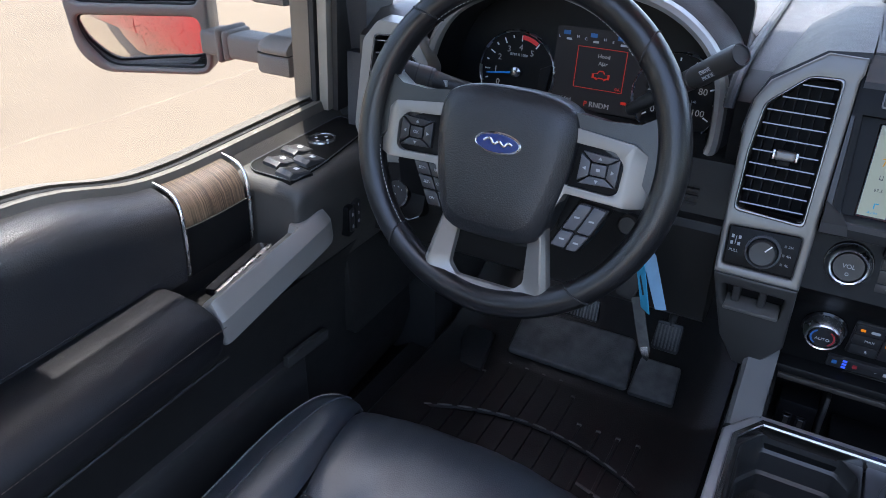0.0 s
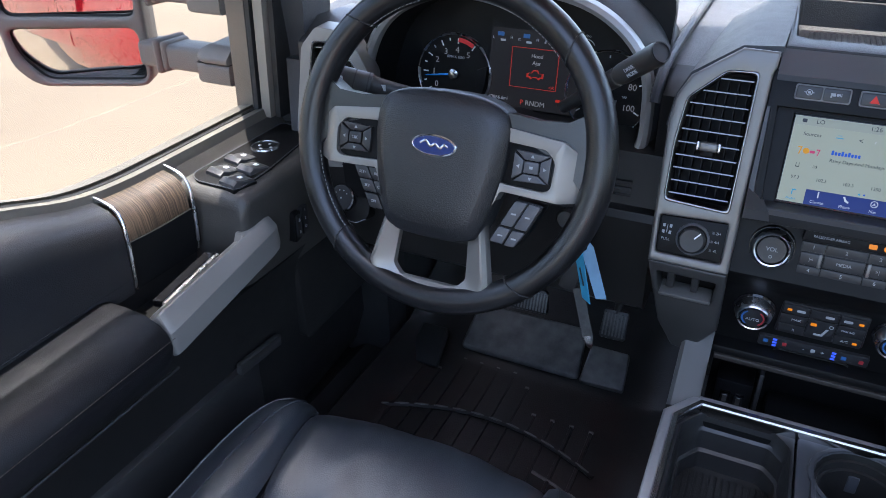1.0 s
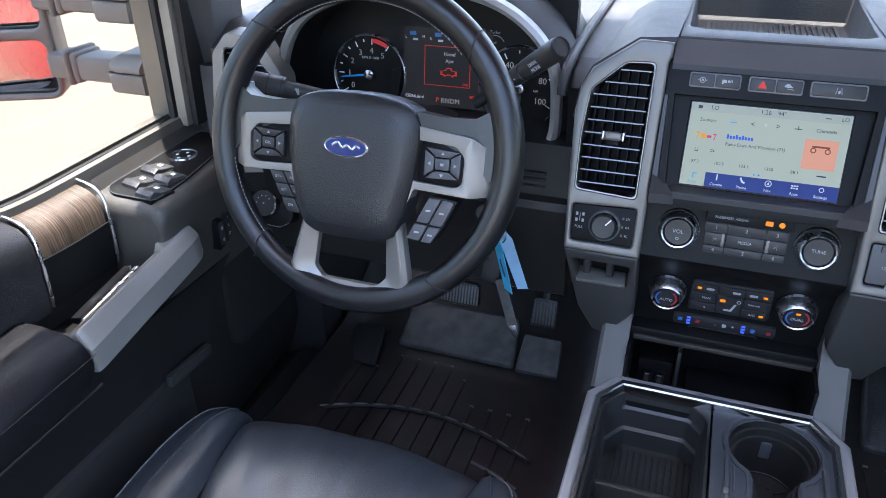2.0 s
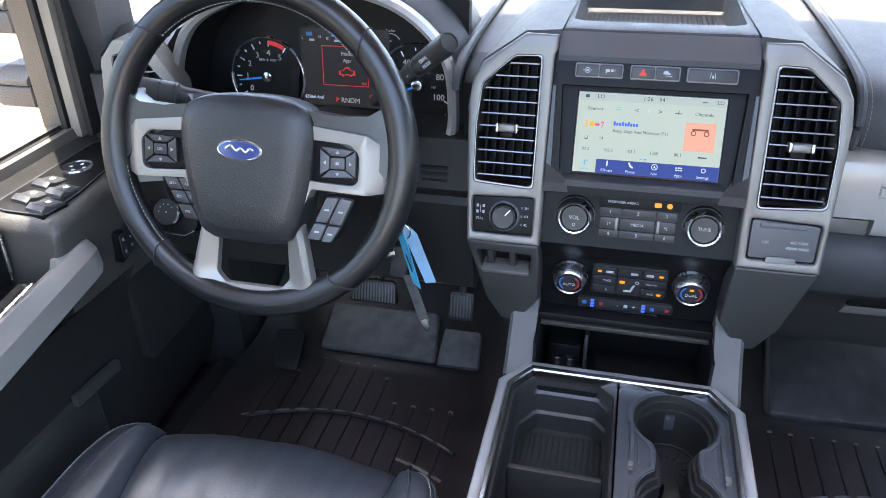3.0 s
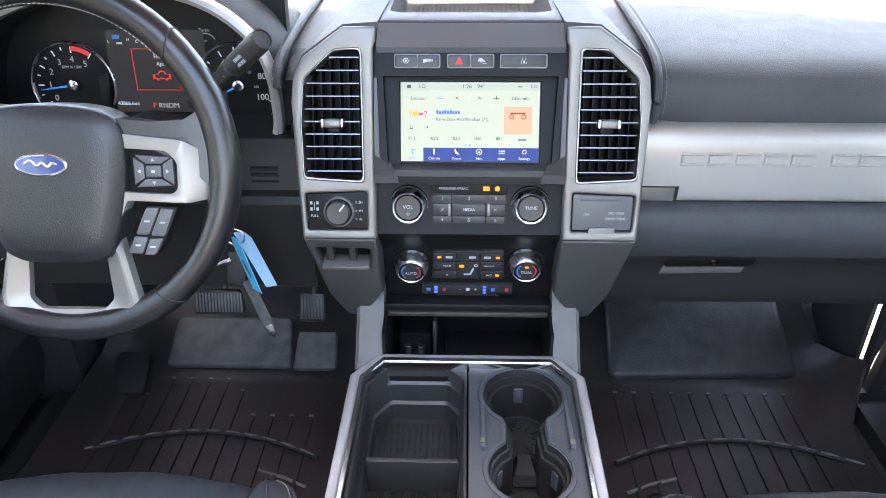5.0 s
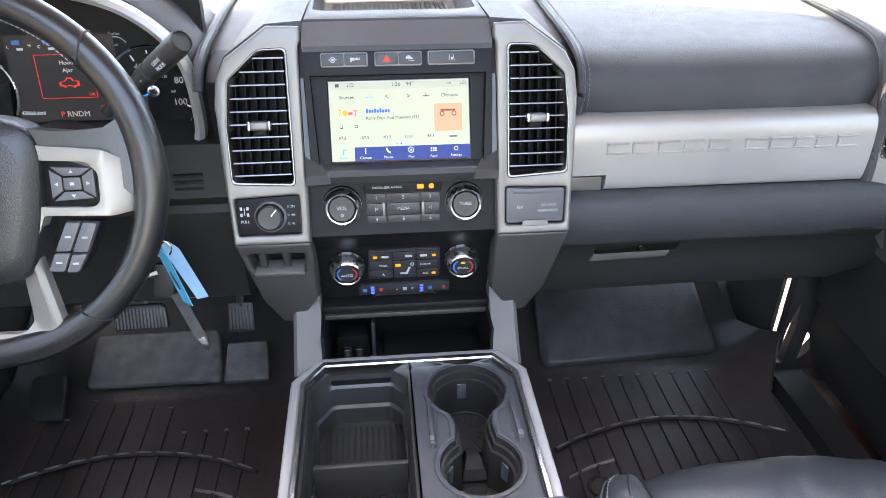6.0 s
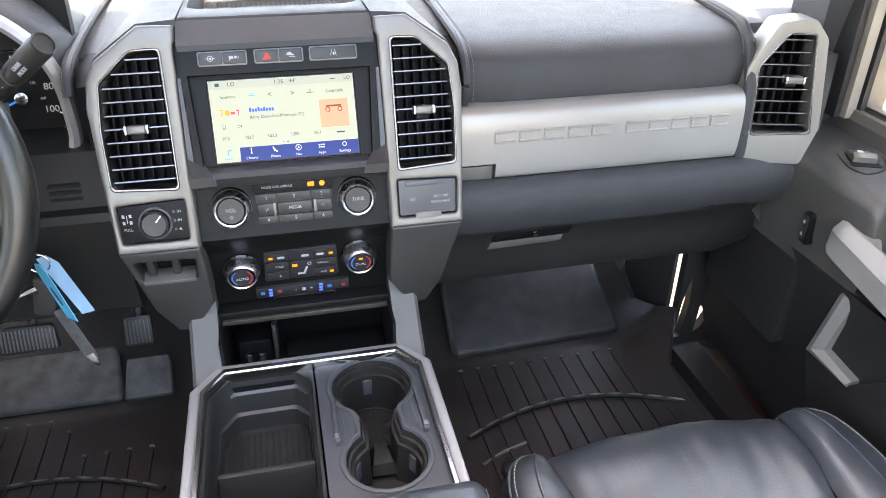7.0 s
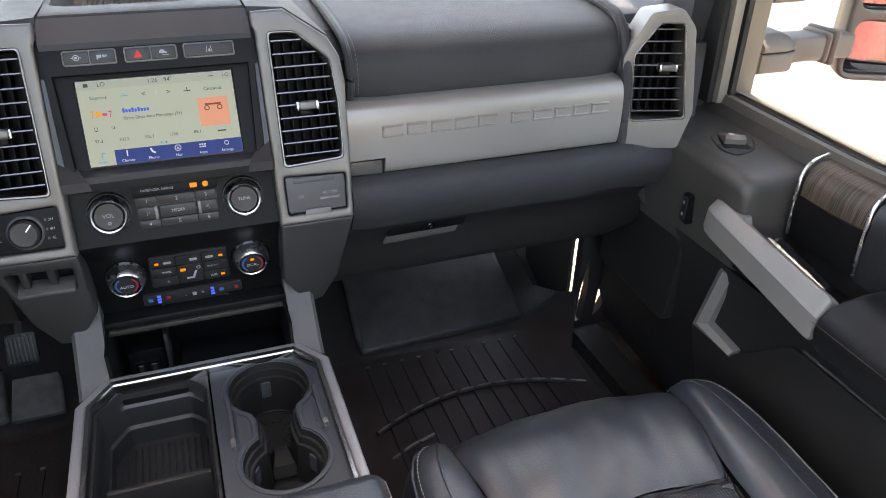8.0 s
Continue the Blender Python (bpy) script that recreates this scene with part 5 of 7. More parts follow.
    part("bar_tab", plate(rounded(on(B, [(0.230, 0.8655), (0.230, 0.886), (0.2765, 0.886), (0.2765, 0.8645)]), 0.002, 2), B, -0.03, -0.001, bevel=0.002), GREY, d)
    x = 0.275
    for i, w in enumerate((0.0305, 0.0305, 0.0305, 0.0305, 0.0305, 0, 0.0305, 0.0305, 0.026, 0.026, 0.0305)):
        if w:
            for z0, z1 in ((0.9210, 0.9240), (0.9350, 0.9380)):
                part("embossed_mark", plate(rounded(on(E, [(x, z0), (x, z1), (x + w, z1), (x + w, z0)]), 0.001, 2), E, -0.002, 0.0026, bevel=0.0013, seg=1), SILVER, bar)
            part("embossed_mark", plate(rounded(on(E, [(x, 0.9245), (x, 0.9345), (x + 0.0045, 0.9345), (x + 0.0045, 0.9245)]), 0.001, 2), E, -0.002, 0.0026, bevel=0.0013, seg=1), SILVER, bar)
        x += (w + 0.0048) if w else 0.016
    # rolled shelf under the bar, glovebox below
    shelf = [(v.y, v.z) for v in spline([Vector((0, *p)) for p in ((0.812, 0.8655), (0.796, 0.864), (0.783, 0.8565), (0.7765, 0.844), (0.7765, 0.829), (0.782, 0.812), (0.791, 0.796), (0.802, 0.780))], 4)] + [(0.86, 0.78), (0.86, 0.8655)]
    part("shelf_roll", loft([[(xx, y + 0.006 * (xx > 0.74), z) for y, z in shelf] for xx in (0.226, 0.60, 0.755)]), SOFT, d)
    for s in (-1, 1):
        part("end_cap", loft([[(s * 0.70, y, 0.80), (s * 0.70, y, 1.0), (s * 0.83, y, 1.0), (s * 0.84, y, 0.72), (s * 0.78, y, 0.70)] for y in (0.845, 1.1)]), SOFT, d)
    gl = [(0.797, 0.786), (0.801, 0.782), (0.822, 0.755), (0.832, 0.72), (0.838, 0.685), (0.850, 0.668), (0.90, 0.66), (1.0, 0.665), (1.0, 0.83)]
    part("lower_panel", loft([[(xx, y + (0.03 if xx > 0.7 else 0), z + 0.012 * (0.3 - abs(xx - 0.45))) for y, z in gl] for xx in (0.20, 0.30, 0.45, 0.60, 0.69, 0.775)]), GLOVE, d)
    g = thing("glovebox_latch", "dark glovebox latch with a pale grey pull below", "latch", (0.35, 0.82, 0.76))
    G = face(0.8225, 0.765, -0.26)
    part("latch_plate", plate(rounded(on(G, [(0.283, 0.754), (0.294, 0.781), (0.416, 0.783), (0.408, 0.756)]), 0.004), G, -0.006, 0.008, bevel=0.002), PANEL, g)
    part("pull", plate(rounded(on(G, [(0.279, 0.738), (0.284, 0.7525), (0.400, 0.7545), (0.397, 0.742)]), 0.002), G, -0.006, 0.006, bevel=0.001), GREY, g, "pale grey finger pull")
    part("lock_cylinder", lathe([(0.006, 0.0), (0.006, 0.006), (0.004, 0.007), (0.0, 0.006)], shift(G, 0.352, 0.0, 0.004), 16), SMOKE, g)
    for s in (-1, 1):
        # outer vents in their silver pods
        S = lambda pts: [(s * x, z) for x, z in pts]
        piv = Matrix.Translation((s * 0.711, 0.80, 0)) @ Matrix.Rotation(radians(-s * 16), 4, "Z") @ Matrix.Translation((-s * 0.72, -0.80, 0))
        E = piv @ face(0.800, 0.96, 0.06)
        loc = lambda pts: [(x, (z - 0.96) / 0.998) for x, z in pts]
        outer = loc(S([(0.677, 0.858), (0.665, 0.895), (0.663, 0.998), (0.697, 1.062), (0.744, 1.068), (0.767, 1.04), (0.783, 0.912), (0.766, 0.855)]))
        hole = loc(S([(0.686, 0.901), (0.680, 1.000), (0.713, 1.046), (0.749, 1.046), (0.769, 0.905)]))
        p = part("outer_pod", plate(rounded(outer, 0.006, 3), E, -0.05, 0.006, holes=(rounded(hole, 0.006, 3),), bevel=0.014, seg=3), PODSILVER, d, "satin silver vent pod, its paint toned to its light")
        vent(E, hole, 8, "black slatted air vent in a silver pod at the dashboard's end", (s * 0.72, 0.80, 0.96), (s * 0.733, 0.022), 13)
    # driver's knee panel and column surround
    kn = [(0.795, 0.872), (0.790, 0.862), (0.800, 0.80), (0.815, 0.715), (0.835, 0.70), (0.95, 0.70), (0.95, 0.872)]
    part("knee_panel", loft([[(xx, y, z) for y, z in kn] for xx in (-0.78, -0.223)]), CARD, d)
    fillp = [(0.815, 0.872), (0.835, 0.94), (0.87, 0.945), (0.95, 0.945), (0.95, 0.872)]
    part("inner_panel", loft([[(xx, y, z) for y, z in fillp] for xx in (-0.70, -0.224)]), CARD, d)
    part("left_panel", loft([[(xx, 0.83, 0.86), (xx, 0.84, 1.03), (xx, 0.90, 1.06), (xx, 1.0, 1.06), (xx, 1.0, 0.86)] for xx in (-0.80, -0.70)]), HARD, d)
    for z in (0.884, 0.893, 0.902):
        part("grille_slot", box((-0.30, 0.818, z - 0.002), (-0.262, 0.826, z + 0.002)), GLOSS, d)
    part("column_cover", loft([[(-0.453 + 0.055 * math.cos(a), y, 0.885 + 0.12 * (y - 0.7) + 0.048 * math.sin(a)) for a in np.linspace(0, 2 * math.pi, 20, endpoint=False)] for y in (0.68, 0.72, 0.90)]), HARD, d)
    part("ignition_barrel", lathe([(0.014, 0.0), (0.014, 0.02), (0.011, 0.024), (0.0, 0.024)], Matrix.Translation((-0.335, 0.79, 0.850)) @ Matrix.Rotation(radians(75), 4, "X"), 20), HARD, d)
    # switch panel beside the column
    L = face(0.790, 0.87, -0.1)
    part("light_panel", plate(rect(-0.70, -0.06, -0.60, 0.05, 0.006), L, -0.01, 0.004, bevel=0.002), PANEL, d)
    part("lever_slot", plate(rect(-0.69, 0.03, -0.62, 0.04, 0.002), L, 0.004, 0.012, bevel=0.001), GREY, d)

    # centre hump with its tray
    hump = [(-0.226, 1.00), (-0.222, 1.035), (-0.209, 1.062), (-0.158, 1.0965), (-0.1145, 1.0995)]
    h = thing("centre_hump", "black dashboard hump with an open ribbed tray", "dashboard top", (0, 1.0, 1.05))
    for s in (-1, 1):
        hp = [(s * abs(x), z) for x, z in hump] + [(s * 0.1145, 1.088)] + [(s * (abs(x) - 0.009), z - 0.010) for x, z in hump[:-1][::-1]]
        part("hump_side", loft([[(x * (1 - 0.18 * (y - 0.83)), y + (0.30 * (z - 1.08) if y < 0.85 else 0), z - (0.03 if y > 1.2 else 0)) for x, z in hp] for y in (0.815, 0.83, 0.95, 1.15, 1.36)]), SOFT, h)
    T = Matrix.Translation((0, 0, 1.10))
    lid = [(-0.1135, 0.828), (-0.1135, 1.36), (0.1135, 1.36), (0.1135, 0.828)]
    hole = rounded([(-0.088, 0.872), (-0.104, 0.884), (-0.108, 1.14), (0.108, 1.14), (0.104, 0.884), (0.088, 0.872)], 0.006, 3)
    part("hump_top", plate(lid, T, -0.012, 0.0, holes=(hole,), bevel=0.004), SOFT, h)
    part("front_lip", loft([[(x, 0.800, 1.0735), (x, 0.8265, 1.0965), (x, 0.8265, 1.06), (x, 0.81, 1.05)] for x in (-0.1155, 0.1155)]), LIP_SHEEN, h)
    rings = [[(p[0] * f, 1.0 + (p[1] - 1.0) * f, z) for p in hole] for f, z in ((1.0, 1.098), (0.97, 1.062), (0.94, 1.058))]
    bm = loft(rings, caps=False)
    bm.faces.new([bm.verts.new((p[0] * 0.94, 1.0 + (p[1] - 1.0) * 0.94, 1.058)) for p in hole])
    part("tray", bm, SOFT, h)
    mt = part("tray_mat", box((-0.088, 0.905, 1.058), (0.088, 1.10, 1.0615), 0.001), RUBBER, h, "ribbed rubber tray mat")
    for i in range(24):
        xx = -0.083 + i * 0.0072
        part("rib", box((xx, 0.91, 1.061), (xx + 0.003, 1.095, 1.0635)), RUBBER, mt)
    part("rear_wall", box((-0.113, 1.145, 1.09), (0.113, 1.20, 1.125), 0.008), SOFT, h)
    part("light_sensor", lathe([(0.012, 0.0), (0.011, 0.006), (0.006, 0.009), (0.0, 0.0095)], Matrix.Translation((0, 1.175, 1.124)), 20), GLOSS, h)


def build_cluster():
    c = thing("instrument_cluster", "black instrument cluster with two dials and centre display", "instrument cluster", (-0.47, 0.93, 0.98))
    M = face(0.925, 0.985, 0.12)
    arch = [(-0.700, 0.915), (-0.694, 0.96), (-0.683, 1.02), (-0.655, 1.072), (-0.610, 1.103), (-0.54, 1.124), (-0.46, 1.132), (-0.39, 1.126), (-0.335, 1.108), (-0.291, 1.075), (-0.268, 1.035), (-0.262, 0.98), (-0.265, 0.94), (-0.288, 0.922)]
    ap = [(v.x, v.z) for v in spline([Vector((x, 0, z)) for x, z in arch], 4)]
    part("silver_arch", tube([(x, 0.862 - 0.06 * max(0, 1.0 - z) + 0.10 * max(0, z - 1.05), z) for x, z in ap], 0.0085, 8, squash=1.6, up=(0, 1, 0)), SILVER, c, "satin silver arch")
    cx, cz = -0.478, 0.99
    inner = []
    for f, y in ((0.985, 0.862), (0.955, 0.885), (0.93, 0.93)):
        inner.append([(cx + (x - cx) * f, y + 0.10 * max(0, z - 1.05), cz + (z - cz) * f) for x, z in ap])
    part("shroud", loft(inner, closed=False, thick=0.003), PANEL, c)
    hood = []
    for f, y, dz in ((1.02, 0.862, 0), (1.05, 0.875, 0.004), (1.08, 0.92, 0.008), (1.10, 1.0, -0.005), (1.12, 1.15, -0.05)):
        hood.append([(cx + (x - cx) * f, y + 0.10 * max(0, z - 1.05), cz + (z - cz) * f + dz * (z > 1.0)) for x, z in ap])
    part("hood", loft(hood, closed=False, thick=0.003), SOFT, c)
    part("face", plate(rect(-0.232, -0.09, 0.222, 0.15, 0.03), Matrix.Translation((cx, 0, 0)) @ M, -0.02, -0.001), PANEL, c)
    # dials
    def dial(x, z, r, marks, unit, needle, a0, a1, tex):
        q = shift(M, x, on(M, [(0, z)])[0][1], 0.0)
        g = part("dial", plate(circle(0, 0, r, 40), q, -0.001, 0.001), PANEL, c)
        part("dial_ring", lathe([(r * 1.03, 0.0), (r * 1.03, 0.006), (r * 1.005, 0.0075), (r * 0.985, 0.006), (r * 0.982, 0.001)], q, 48), KNOBRING, g, "bright dial ring")
        n = len(marks)
        for i in range(2 * n - 1):
            a = a0 + (a1 - a0) * i / (2 * n - 2)
            big = i % 2 == 0
            part("tick", box((r * (0.76 if big else 0.83), -0.0009, 0.001), (r * 0.90, 0.0009, 0.0016), 0, q @ Matrix.Rotation(a, 4, "Z")), WHITE, g)
            if big:
                words(marks[i // 2], tex, shift(q, r * 0.60 * math.cos(a), r * 0.60 * math.sin(a), 0.0013), LIT_WHITE, g)
        if unit:
            words(unit, 0.0056, shift(q, 0, r * 0.42, 0.0013), PALE, g)
        nd = part("needle", loft([[(0.0, -0.0016, 0.004), (0.0, 0.0016, 0.004), (0.0, 0.0016, 0.006), (0.0, -0.0016, 0.006)], [(r * 0.83, -0.0007, 0.004), (r * 0.83, 0.0007, 0.004), (r * 0.83, 0.0007, 0.0052), (r * 0.83, -0.0007, 0.0052)]]), NEEDLE, g, "blue needle")
        nd.data.transform(q @ Matrix.Rotation(needle, 4, "Z"))
        part("hub", lathe([(0.009, 0.001), (0.008, 0.009), (0.006, 0.010), (0.0, 0.010)], q, 20), DKCHROME, g)
        return g, q

    g, q = dial(-0.571, 0.986, 0.060, ("0", "1", "2", "3", "4", "5"), "RPM X 1000", radians(188), radians(212), radians(55), 0.0125)
    arc = [(0.052 * math.cos(a), 0.052 * math.sin(a), 0.0018) for a in np.linspace(radians(86), radians(57), 10)]
    bm = tube(arc, 0.0035, 5, squash=0.2)
    bm.transform(q)
    part("red_zone", bm, REDPRINT, g)
    g, q = dial(-0.331, 0.986, 0.060, ("0", "20", "40", "60", "80", "100"), "", radians(205), radians(215), radians(-28), 0.0125)
    for i, t in enumerate(("40", "80", "120", "160")):
        a = radians(160 - 55 * i)
        words(t, 0.005, shift(q, 0.024 * math.cos(a), 0.024 * math.sin(a), 0.0013), PALE, g)
    part("bezel_wing", plate([(-0.035, -0.035), (-0.028, 0.02), (-0.045, 0.012), (-0.047, -0.03)], shift(M, -0.486, 0, 0), 0.0, 0.010, bevel=0.001), PANEL, c)
    # display between the dials
    D = shift(M, -0.444, 0.0, 0.0)
    y = lambda z: on(M, [(0, z)])[0][1]
    s = part("display", plate(rounded([(-0.070, y(0.948)), (-0.070, y(1.062)), (0.070, y(1.062)), (0.070, y(0.948))], 0.006), D, -0.006, 0.003), LCD, c, "dim grey display with a red warning box")
    bx = [(-0.036, y(0.979)), (-0.036, y(1.037)), (0.037, y(1.037)), (0.037, y(0.979))]
    part("red_frame", plate(bx, D, 0.002, 0.0034, holes=([(a * 0.975, b * 0.975 + 0.0006) for a, b in bx],)), LIT_RED, s)
    words("Hood", 0.0078, shift(D, 0.004, y(1.026), 0.0034), LIT_WHITE, s)
    words("Ajar", 0.0078, shift(D, 0.004, y(1.016), 0.0034), LIT_WHITE, s)
    car = [(-0.013, -0.005), (-0.013, 0.001), (-0.006, 0.002), (-0.003, 0.0065), (0.004, 0.0065), (0.006, 0.002), (0.013, 0.002), (0.013, -0.005), (0.009, -0.005), (0.006, -0.0075), (0.003, -0.005), (-0.003, -0.005), (-0.006, -0.0075), (-0.009, -0.005)]
    part("truck_symbol", plate(car, shift(D, 0.003, y(1.0)), 0.002, 0.0034, holes=([(a * 0.78, b * 0.72 + 0.0002) for a, b in car],)), LIT_RED, s)
    words("OK", 0.0055, shift(D, 0.030, y(0.9835), 0.0034), LIT_RED, s)
    words("43866.6mi", 0.0075, shift(D, -0.052, y(0.960), 0.0034), WHITE, s)
    words("P", 0.0105, shift(D, -0.014, y(0.957), 0.0034), LIT_RED, s)
    words("RNDM", 0.0105, shift(D, 0.007, y(0.957), 0.0034), LIT_WHITE, s)
    for x, a, b in ((-0.052, "L", "H"), (-0.012, "C", "H"), (0.028, "E", "64")):
        words(a, 0.0055, shift(D, x - 0.014, y(1.047), 0.0034), PALE, s)
        words(b, 0.0055, shift(D, x + 0.014, y(1.049), 0.0034), PALE, s)
        part("bar_graph", plate(rect(-0.008, -0.0028, 0.002, 0.0028), shift(D, x, y(1.053)), 0.002, 0.0034), BLUEGAUGE, s)
        part("symbol", plate(rect(-0.004, -0.002, 0.004, 0.001), shift(D, x + 0.001, y(1.045)), 0.002, 0.0033), PALE, s)
    part("red_lamp", plate(rect(-0.004, -0.002, 0.004, 0.002, 0.001), shift(D, 0.042, y(0.966)), 0.002, 0.0034), LIT_RED, s)
    part("red_lamp", plate(circle(0.053, y(0.966), 0.003, 12), D, 0.002, 0.0034), LIT_RED, s)
    # small boost gauge above the right dial
    tq = shift(M, -0.372, y(1.052), 0.002)
    words("Turbo", 0.006, shift(tq, 0, 0.010), PALE, c)
    words("psi", 0.005, shift(tq, 0, -0.004), PALE, c)
    arc = [(0.016 * math.cos(a), 0.016 * math.sin(a) - 0.010, 0.0) for a in np.linspace(radians(150), radians(30), 12)]
    bm = tube(arc, 0.0007, 5)
    bm.transform(tq)
    part("boost_arc", bm, PALE, c)


BLUEGAUGE = glow("lit_blue_bar", (0.06, 0.22, 0.6), 0.5)


def build_panels():
    """Four-wheel-drive knob panel and the socket cover in the silver frames."""
    f = thing("drive_selector", "black four-wheel-drive rotary selector panel", "control panel", (-0.172, 0.755, 0.875))
    part("panel", plate(rounded(on(POD, [(-0.130, 0.854), (-0.130, 0.901), (-0.210, 0.898), (-0.208, 0.854)]), 0.003), POD, -0.03, -0.001, bevel=0.001), PANEL, f)
    q = shift(POD, -0.168, on(POD, [(0, 0.876)])[0][1], -0.001)
    part("dial_ring", lathe([(0.0200, 0.0), (0.0200, 0.003), (0.0175, 0.005), (0.0167, 0.0)], q, 30), BTN, f)
    k = part("knob", lathe([(0.0165, 0.0), (0.016, 0.012), (0.0137, 0.0145), (0.0, 0.014)], q, 30), BTN_DARK, f)
    part("pointer", box((-0.0008, 0.004, 0.0), (0.0008, 0.014, 0.0148), 0, q @ Matrix.Rotation(radians(-40), 4, "Z")), WHITE, k)
    words("PULL", 0.0048, shift(q, -0.032, -0.006, 0.0003), PALE, f)
    part("axle_symbol", join(*[plate(rect(x - 0.0015, yy - 0.002, x + 0.0015, yy + 0.002), shift(q, -0.032, 0.007), 0, 0.0004) for x in (-0.004, 0.004) for yy in (-0.004, 0.004)], plate(rect(-0.0004, -0.005, 0.0004, 0.005), shift(q, -0.032, 0.007), 0, 0.0004)), PALE, f)
    for i, t in enumerate(("2H", "4H", "4L")):
        words(t, 0.0045, shift(q, 0.028, 0.012 - 0.011 * i, 0.0003), PALE, f)
        part("position_lamp", plate(rect(0.021, 0.0105 - 0.011 * i, 0.0235, 0.0135 - 0.011 * i), q, 0.0, 0.0006), BTN, f)
    o = thing("socket_cover", "charcoal hinged cover over the power sockets", "socket cover", (0.172, 0.755, 0.875))
    part("cover", plate(rounded(on(POD, [(0.1325, 0.855), (0.1325, 0.9005), (0.2095, 0.8975), (0.2075, 0.855)]), 0.004), POD, -0.03, 0.001, bevel=0.002), BTN, o)
    part("hinge", box((0.142, on(POD, [(0, 0.892)])[0][1], 0.0), (0.195, on(POD, [(0, 0.8985)])[0][1], 0.0035), 0.001, POD), BTN, o)
    part("lift_tab", plate(rounded(on(POD, [(0.152, 0.851), (0.154, 0.8585), (0.186, 0.8585), (0.188, 0.851)]), 0.001), POD, 0.0, 0.0045, bevel=0.001), GREY, o)
    words("12V", 0.0053, shift(POD, 0.150, on(POD, [(0, 0.8745)])[0][1], 0.0013), PALE, o)
    words("AC 110V", 0.0053, shift(POD, 0.188, on(POD, [(0, 0.8765)])[0][1], 0.0013), PALE, o)
    words("400W MAX", 0.0053, shift(POD, 0.187, on(POD, [(0, 0.8695)])[0][1], 0.0013), PALE, o)


def build_headlamp_switch():
    h = thing("headlamp_switch", "black rotary headlamp switch with a thin chrome ring", "switch", (-0.703, 0.79, 0.805))
    q = Matrix.Translation((-0.703, 0.792, 0.803)) @ Matrix.Rotation(radians(66), 4, "X")
    part("panel", plate(rounded([(-0.034, -0.030), (-0.036, 0.028), (0.046, 0.030), (0.048, -0.022), (0.030, -0.034)], 0.008), q, -0.02, 0.001, bevel=0.002), PANEL, h)
    part("panel_edge", tube([q @ Vector(p) for p in ((-0.030, -0.031, 0.001), (0.0, -0.034, 0.001), (0.028, -0.035, 0.001), (0.044, -0.026, 0.001))], 0.0011, 6), DKCHROME, h)
    k = part("knob", lathe([(0.0225, 0.0), (0.0222, 0.010), (0.0200, 0.0125), (0.0, 0.0120)], q, 32), BTN_DARK, h)
    part("ring", lathe([(0.0228, 0.0075), (0.0226, 0.0110), (0.0204, 0.0132), (0.0196, 0.0122)], q, 32), DKCHROME, k, "thin chrome ring")
    for i in range(5):
        a = radians(40 + 35 * i)
        part("symbol", plate(circle(0.0125 * math.cos(a), 0.0125 * math.sin(a), 0.0011, 8), q, 0.0120, 0.0128), PALE, k)
    part("symbol", plate(rect(-0.0012, -0.0012, 0.0012, 0.0012), q, 0.0118, 0.0127), PALE, k)


build_dash()
build_headlamp_switch()
build_centre()
build_touchscreen()
build_cluster()
build_panels()

# ---- centre console ----
LEGGREY = mat("satin_grey_leg", (0.085, 0.084, 0.080), 0.52, spec=0.35, grain=0.06, size=0.0006, vary=0.08)
RIMGREY = mat("satin_console_rim", (0.30, 0.30, 0.30), 0.36, metal=0.35, grain=0.06, size=0.0006, vary=0.06)
BINBLACK = mat("black_bin_plastic", (0.021, 0.021, 0.0208), 0.38, grain=0.3, size=0.0012, vary=0.1)
EDGECHROME = mat("polished_edge_chrome", (0.44, 0.43, 0.425), 0.2, metal=1.0, vary=0.05)


